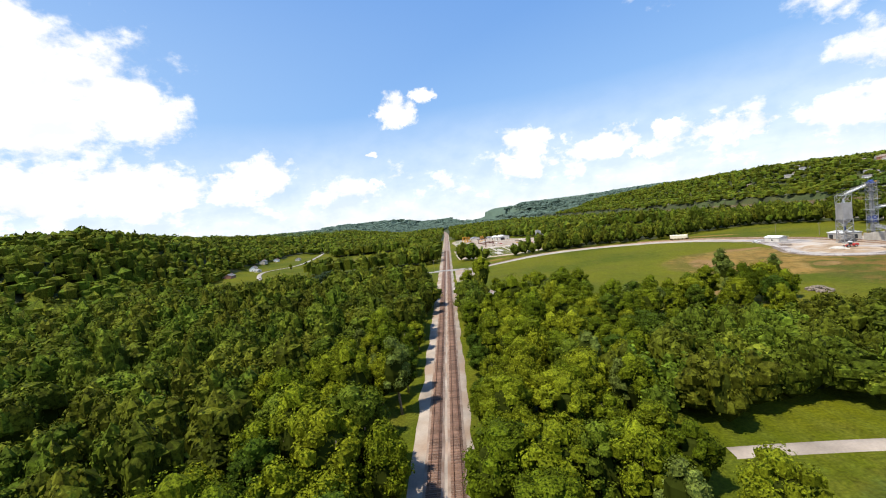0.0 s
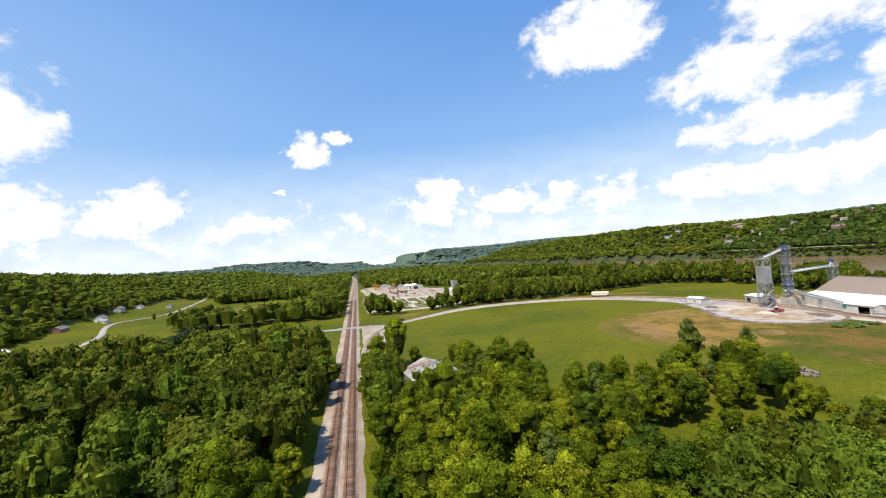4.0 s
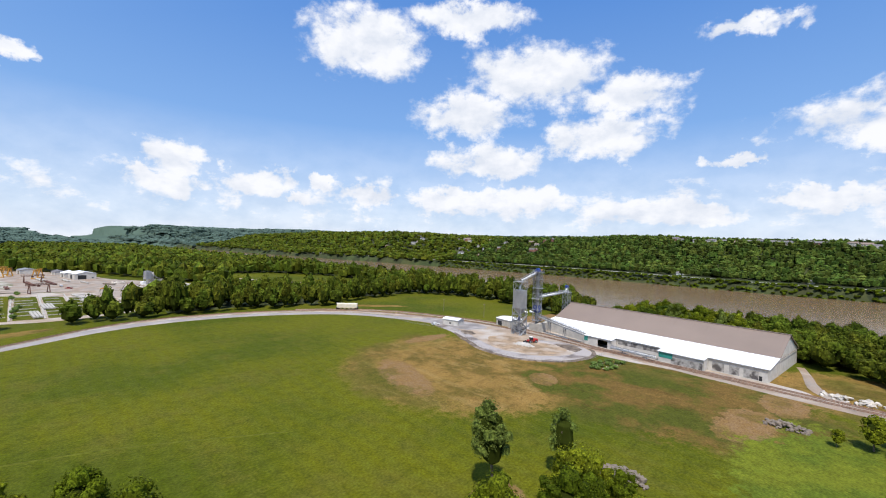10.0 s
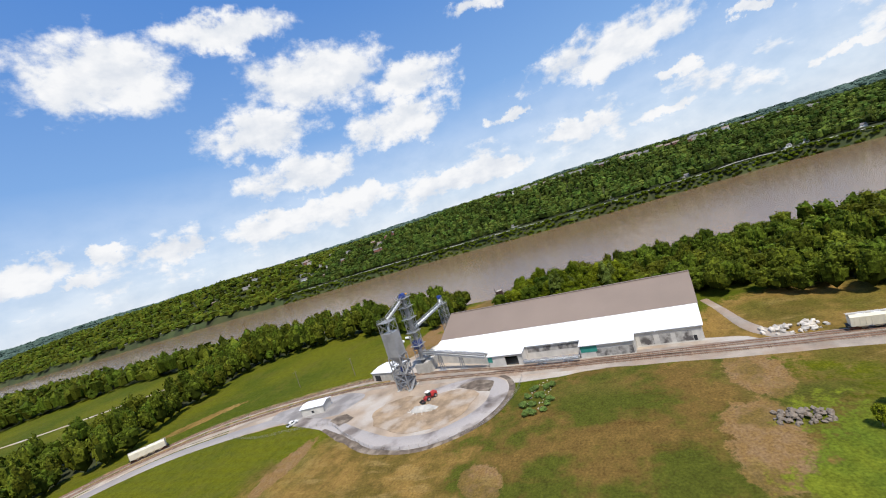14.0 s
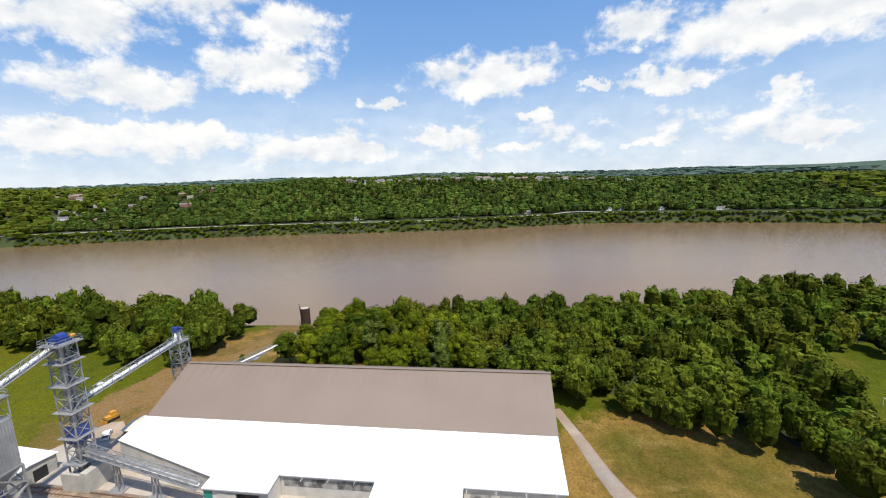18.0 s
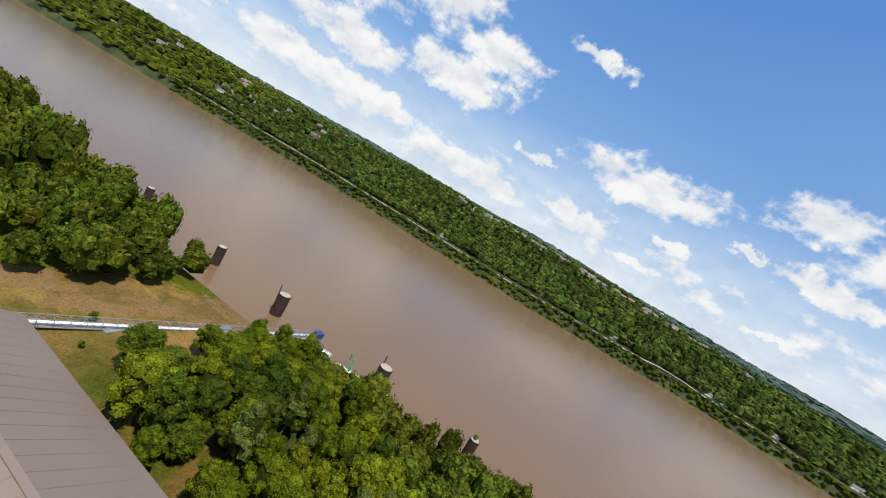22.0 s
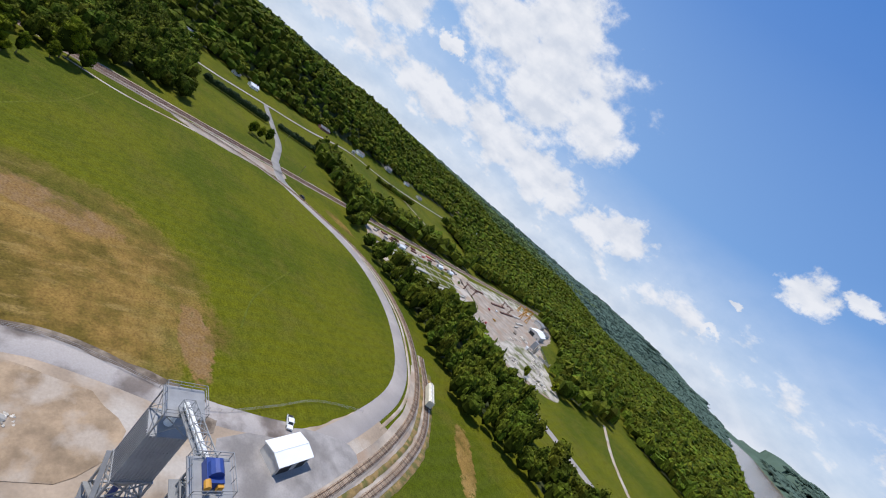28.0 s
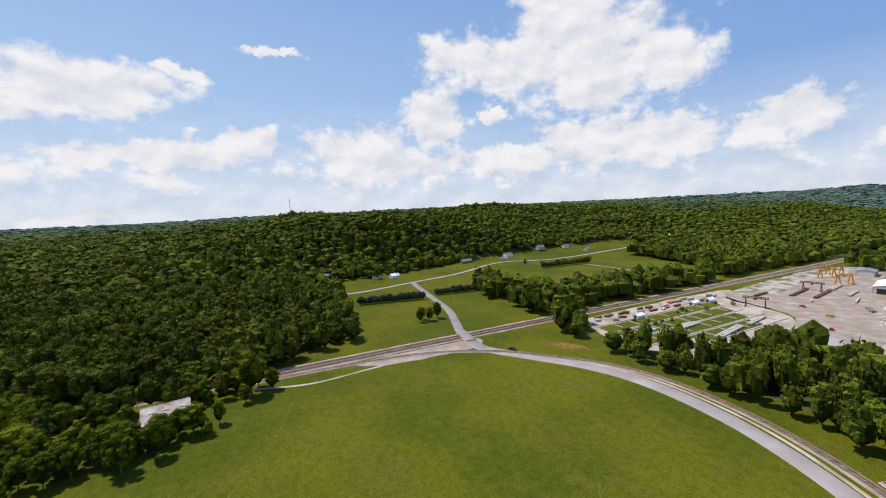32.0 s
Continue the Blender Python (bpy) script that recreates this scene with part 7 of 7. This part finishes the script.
for x, y, tn, ln, n, mat, lb, rw in (
    (60, 536, 4, 24, 3, CONCRETE, "stack of long white concrete beams", 1), (66, 566, 4, 24, 4, CONCRETE, "stack of long white concrete beams", 1), (90, 540, 8, 20, 3, CONCRETE, "stack of grey concrete beams", 2),
    (88, 575, 10, 34, 3, CONCRETE, "stack of grey concrete beams", 1), (101, 548, 10, 30, 3, CONCRETE, "stack of grey concrete beams", 2), (108, 570, 12, 22, 2, CONCRETE, "stack of grey concrete beams", 1), (84, 608, 10, 26, 2, CONCRETE, "stack of grey concrete beams", 1),
    (58, 720, 8, 40, 2, RUST, "dark casting bed of steel forms", 1), (72, 724, 8, 40, 2, RUST, "dark casting bed of steel forms", 1), (66, 760, 8, 26, 3, CONCRETE, "pale concrete casting bed of the yard", 1), (84, 742, 8, 24, 2, CONCRETE, "pale concrete casting bed of the yard", 1), (96, 716, 14, 18, 1, CONCRETE, "single concrete beam on bearers", 1),
    (44, 690, 4, 20, 2, RUST, "dark rusty steel casting forms", 1), (112, 690, 30, 14, 2, WOODPOLE, "stack of weathered grey timber", 1),
):
    beam_stack(x, y, tn, ln, n, mat, lb, rw)
rsn = random.Random(9)
for k in range(26):
    x, y = 24 + rsn.uniform(-6, 7), 535 + k * 4.8 + rsn.uniform(-1, 1)
    e = thing("scrap_rack", x, y, 0.12, rsn.uniform(-25, 25), "rusty steel rack with scrap along the railway", "rack", "rusty racks")
    w, l, h = rsn.uniform(0.8, 1.6), rsn.uniform(2, 4.5), rsn.uniform(0.8, 2.2)
    m = rsn.choice((RUST, RUST, RED, WOODPOLE, CONCRETE))
    part("load", Shape().box(-w, -l, 0.3, w, l, h), m, e)
    part("skid", Shape().box(-w, -l * 0.7, 0, w, -l * 0.7 + 0.4, 0.3).box(-w, l * 0.7, 0, w, l * 0.7 + 0.4, 0.3), RUST, e)
    part("stake", Shape().box(-w - 0.1, -l, 0, -w, -l + 0.2, h + 0.5).box(w, l - 0.2, 0, w + 0.1, l, h + 0.5), RUST, e)
for x, y, t in ((34, 562, 5), (33, 619, 5), (34, 636, 5)):
    shed("white_tent", x, y, t, 4.5, 8, 2.4, 3.6, WHITE, WHITE, "small white arched storage tent", "tent", openings=(("s", 0, 2, 0, 2, BLACK, "door"),))


def gantry(x, y, turn, span, h, mat, label, w=0.5):
    e = thing("gantry_crane", x, y, 0.13, turn, label, "gantry crane", "gantry cranes")
    for sx in (-1, 1):
        part("leg", Shape().beam((sx * span / 2, -2.6, 0.4), (sx * span / 2, -0.6, h), w).beam((sx * span / 2, 2.6, 0.4), (sx * span / 2, 0.6, h), w).beam((sx * span / 2, -2.8, 0.5), (sx * span / 2, 2.8, 0.5), w), mat, e)
        part("wheel", Shape().tube((sx * span / 2 - 0.2, -2.6, 0.3), (sx * span / 2 + 0.2, -2.6, 0.3), 0.3, 8).tube((sx * span / 2 - 0.2, 2.6, 0.3), (sx * span / 2 + 0.2, 2.6, 0.3), 0.3, 8), BLACK, e)
    part("girder", truss(Shape(), (-span / 2 - 2, 0, h), (span / 2 + 2, 0, h), 1.4, 1.2, 8, 0.26), mat, e)
    part("hoist", Shape().box(-1, -0.6, h - 1.2, 0.6, 0.6, h - 0.1), mat, e)


gantry(63, 644, 20, 12, 6.5, RUST, "rust-red gantry frame over the storage beds")
gantry(60, 735, 8, 12, 6.5, RUST, "rusty gantry frame over the casting beds")
gantry(40, 812, 60, 13, 8, YELLOW, "yellow gantry crane at the back of the yard", 0.8)
gantry(64, 782, 70, 13, 8.5, YELLOW, "yellow gantry crane in the yard", 0.8)
gantry(36, 838, 60, 13, 8, YELLOW, "yellow gantry crane at the back of the yard", 0.8)
shed("yard_workshop", 98, 768, 10, 18, 24, 6, 8, WHITE, SIDING, "pale grey metal workshop with an open front", "workshop", openings=(("s", -3, 7, 0, 4.5, BLACK, "door"), ("w", 0, 6, 0, 4.5, BLACK, "door"), ("s", 6, 1.2, 1, 2.2, GLASSDARK, "window")))
shed("yard_annexe", 90, 790, 10, 14, 16, 5, 7, WHITE, SIDING, "white-roofed metal annexe of the workshop", "workshop", openings=(("w", 0, 4, 0, 3.6, BLACK, "door"),))
shed("yard_store", 56, 850, 10, 14, 18, 5, 6.5, GALV, SIDING, "grey metal store behind the cranes", "workshop", openings=(("w", 0, 4, 0, 3.6, BLACK, "door"),))
shed("yard_store", 82, 826, 10, 10, 16, 4, 5.5, SHINGLE, SIDING, "dark-roofed store behind the cranes", "workshop", openings=(("w", 0, 3, 0, 3, BLACK, "door"),))
pl = thing("batch_plant", 141, 681, 0.15, 20, "grey concrete batching tower with a sloping conveyor", "batch plant")
part("tower", Shape().box(-2.4, -2.4, 5, 2.4, 2.4, 13), BIN, pl, "grey sheet tower")
part("frame", lattice(Shape(), -2.4, -2.4, 2.4, 2.4, 0, 5, 1, 0.35), GALV, pl)
part("silo", Shape().tube((4.4, 0, 3), (4.4, 0, 11.5), 1.5, 14).tube((4.4, 0, 1.2), (4.4, 0, 3), 0.4, 14, 1.5), CONCRETE, pl, "round cement silo", True)
part("silo_leg", Shape().beam((3.3, -1, 0), (3.3, -1, 4), 0.2).beam((5.5, -1, 0), (5.5, -1, 4), 0.2).beam((3.3, 1, 0), (3.3, 1, 4), 0.2).beam((5.5, 1, 0), (5.5, 1, 4), 0.2), GALV, pl)
part("belt_conveyor", truss(Shape(), (1, 2, 12.4), (22, 16, 1.2), 1.2, 1.0, 12, 0.16), GALV, pl, "sloping belt conveyor")
part("cabin", Shape().box(-5.4, -2, 0, -2.6, 2, 2.8), WHITE, pl)
part("bunker", Shape().box(10, 12, 0, 24, 12.6, 2.6).box(10, 12, 0, 10.6, 20, 2.6).box(16.7, 12, 0, 17.3, 20, 2.6).box(23.4, 12, 0, 24, 20, 2.6), CONCRETE, pl)
for i, (x, y, a, b) in enumerate(((170, 650, 9, 12), (188, 628, 8, 10), (158, 672, 6, 8), (165, 614, 5, 8), (120, 700, 5, 6))):
    rubble("rock_heap", x, y, 60, (a, b), 1.3, ROCK, "heap of white rubble at the yard's edge", 20 + i, 1.8)
for i, (x, y) in enumerate(((152, 640), (148, 612), (130, 656), (126, 676))):
    rubble("rock_heap", x, y, 36, (3, 10), 0.8, ROCK, "low windrow of pale rubble", 40 + i, 0.5)
for x, y, t, m, lb in ((118, 620, 20, RED, "red flatbed truck in the yard"), (104, 652, 80, YELLOW, "yellow truck in the yard"), (78, 690, 10, WHITE, "white pickup in the yard"), (82, 668, 60, RED, "red pickup in the yard")):
    build_car("yard_truck", x, y, 0.15, t, m, lb, True)


# ---- houses ----
def house(x, y, turn, wx, wy, h, wall, roof, label, porch=False, group="country houses"):
    e = shed("house", x, y, turn, wx, wy, h, h + wx * 0.3, roof, wall, label, "house")
    e["group"] = group
    a, b = wx / 2, wy / 2
    for lv in range(max(1, int(h / 2.8))):
        z = 1.0 + lv * 2.7
        for v in np.linspace(-b + 1.5, b - 1.5, max(2, int(wy / 3.2))):
            for u in (-a, a):
                w = part("window", Shape().box(u - 0.07, v - 0.5, z, u + 0.07, v + 0.5, z + 1.3), GLASSDARK, e)
    part("door", Shape().box(-0.5, -b - 0.08, 0, 0.5, -b + 0.05, 2.1), BRICK, e)
    part("chimney", Shape().box(a * 0.3, b * 0.4, h, a * 0.3 + 0.7, b * 0.4 + 0.7, h + wx * 0.3 + 0.9), BRICK, e)
    if porch:
        part("porch_roof", Shape().box(-a - 2.4, -b * 0.6, 2.4, -a, b * 0.6, 2.55), roof, e)
        part("porch_post", Shape().box(-a - 2.3, -b * 0.6, 0, -a - 2.15, -b * 0.6 + 0.15, 2.4).box(-a - 2.3, b * 0.6 - 0.15, 0, -a - 2.15, b * 0.6, 2.4), WHITE, e)
    return e


house(-288, 399, 20, 11, 17, 7.5, WHITE, GALV, "tall white farmhouse at the wood's edge")
house(-270, 471, 15, 8, 11, 3.0, WHITE, WHITE, "small white house by the road junction")
house(-278, 452, 40, 7, 9, 2.8, SIDING, SHINGLE, "small grey house under trees")
house(-311, 583, 10, 9, 18, 3.0, BRICK, SHINGLE, "long brick bungalow on a lawn", True)
house(-316, 653, 10, 9, 14, 4.5, WHITE, SHINGLE, "white two-storey house on a lawn", True)
house(-299, 633, 60, 6, 8, 2.8, SIDING, GALV, "small pale outbuilding by the white house")
house(-338, 731, 5, 9, 13, 5.0, CONCRETE, SHINGLE, "grey house with a dark roof")
house(-340, 787, 5, 8, 12, 3.0, WHITE, SHINGLE, "white bungalow among trees")
house(-305, 806, 5, 8, 12, 3.0, SIDING, SHINGLE, "pale bungalow among trees")
house(-384, 1003, 30, 16, 34, 7.0, BRICK, SHINGLE, "large brick school building with a dark roof")
house(-396, 1050, 30, 14, 30, 7.0, BRICK, SHINGLE, "large brick school wing with a dark roof")
house(-325, 1038, 20, 16, 34, 5.0, WHITE, WHITE, "long white-roofed building beside the lane")
house(-196, 318, 70, 8, 12, 3.4, WHITE, WHITE, "white shed in the wooded slope")
for x, y in RIDGE:
    house(x, y, rsh.uniform(-20, 20), rsh.uniform(9, 12), rsh.uniform(12, 19), rsh.choice((5.5, 6.5, 7.5)), rsh.choice((WHITE, SIDING, SIDING, BRICK, CONCRETE)), rsh.choice((SHINGLE, SHINGLE, BROWNROOF)), "two-storey house on the far ridge", False, "ridge houses")
for x, y in SLOPE:
    house(x, y, rsh.uniform(0, 90), rsh.uniform(8, 11), rsh.uniform(11, 17), rsh.choice((4, 5.5, 6.5)), rsh.choice((WHITE, SIDING, CONCRETE, BRICK)), rsh.choice((SHINGLE, SHINGLE, BROWNROOF)), "house on the far wooded slope", False, "slope houses")
for x, y in SHORE:
    house(x, y, rsh.uniform(-10, 10), 8, 11, 3.5, rsh.choice((WHITE, SIDING)), SHINGLE, "small house by the riverside road", False, "riverside houses")
ms = thing("radio_mast", -640, 395, float(height(*lie(-640, 395))), 0, "thin grey lattice radio mast on the wooded hill", "mast")
part("mast", lattice(Shape(), -0.5, -0.5, 0.5, 0.5, 0, 42, 14, 0.14), GALV, ms)
part("antenna", Shape().tube((0, 0, 42), (0, 0, 46), 0.1, 6), GALV, ms)
gp = thing("goal_post", 296.5, 137.5, 0, 20, "white football goal frame on a mown pitch", "goal")
part("frame", Shape().beam((-3.6, 0, 0), (-3.6, 0, 2.4), 0.14).beam((3.6, 0, 0), (3.6, 0, 2.4), 0.14).beam((-3.6, 0, 2.4), (3.6, 0, 2.4), 0.14), WHITE, gp)
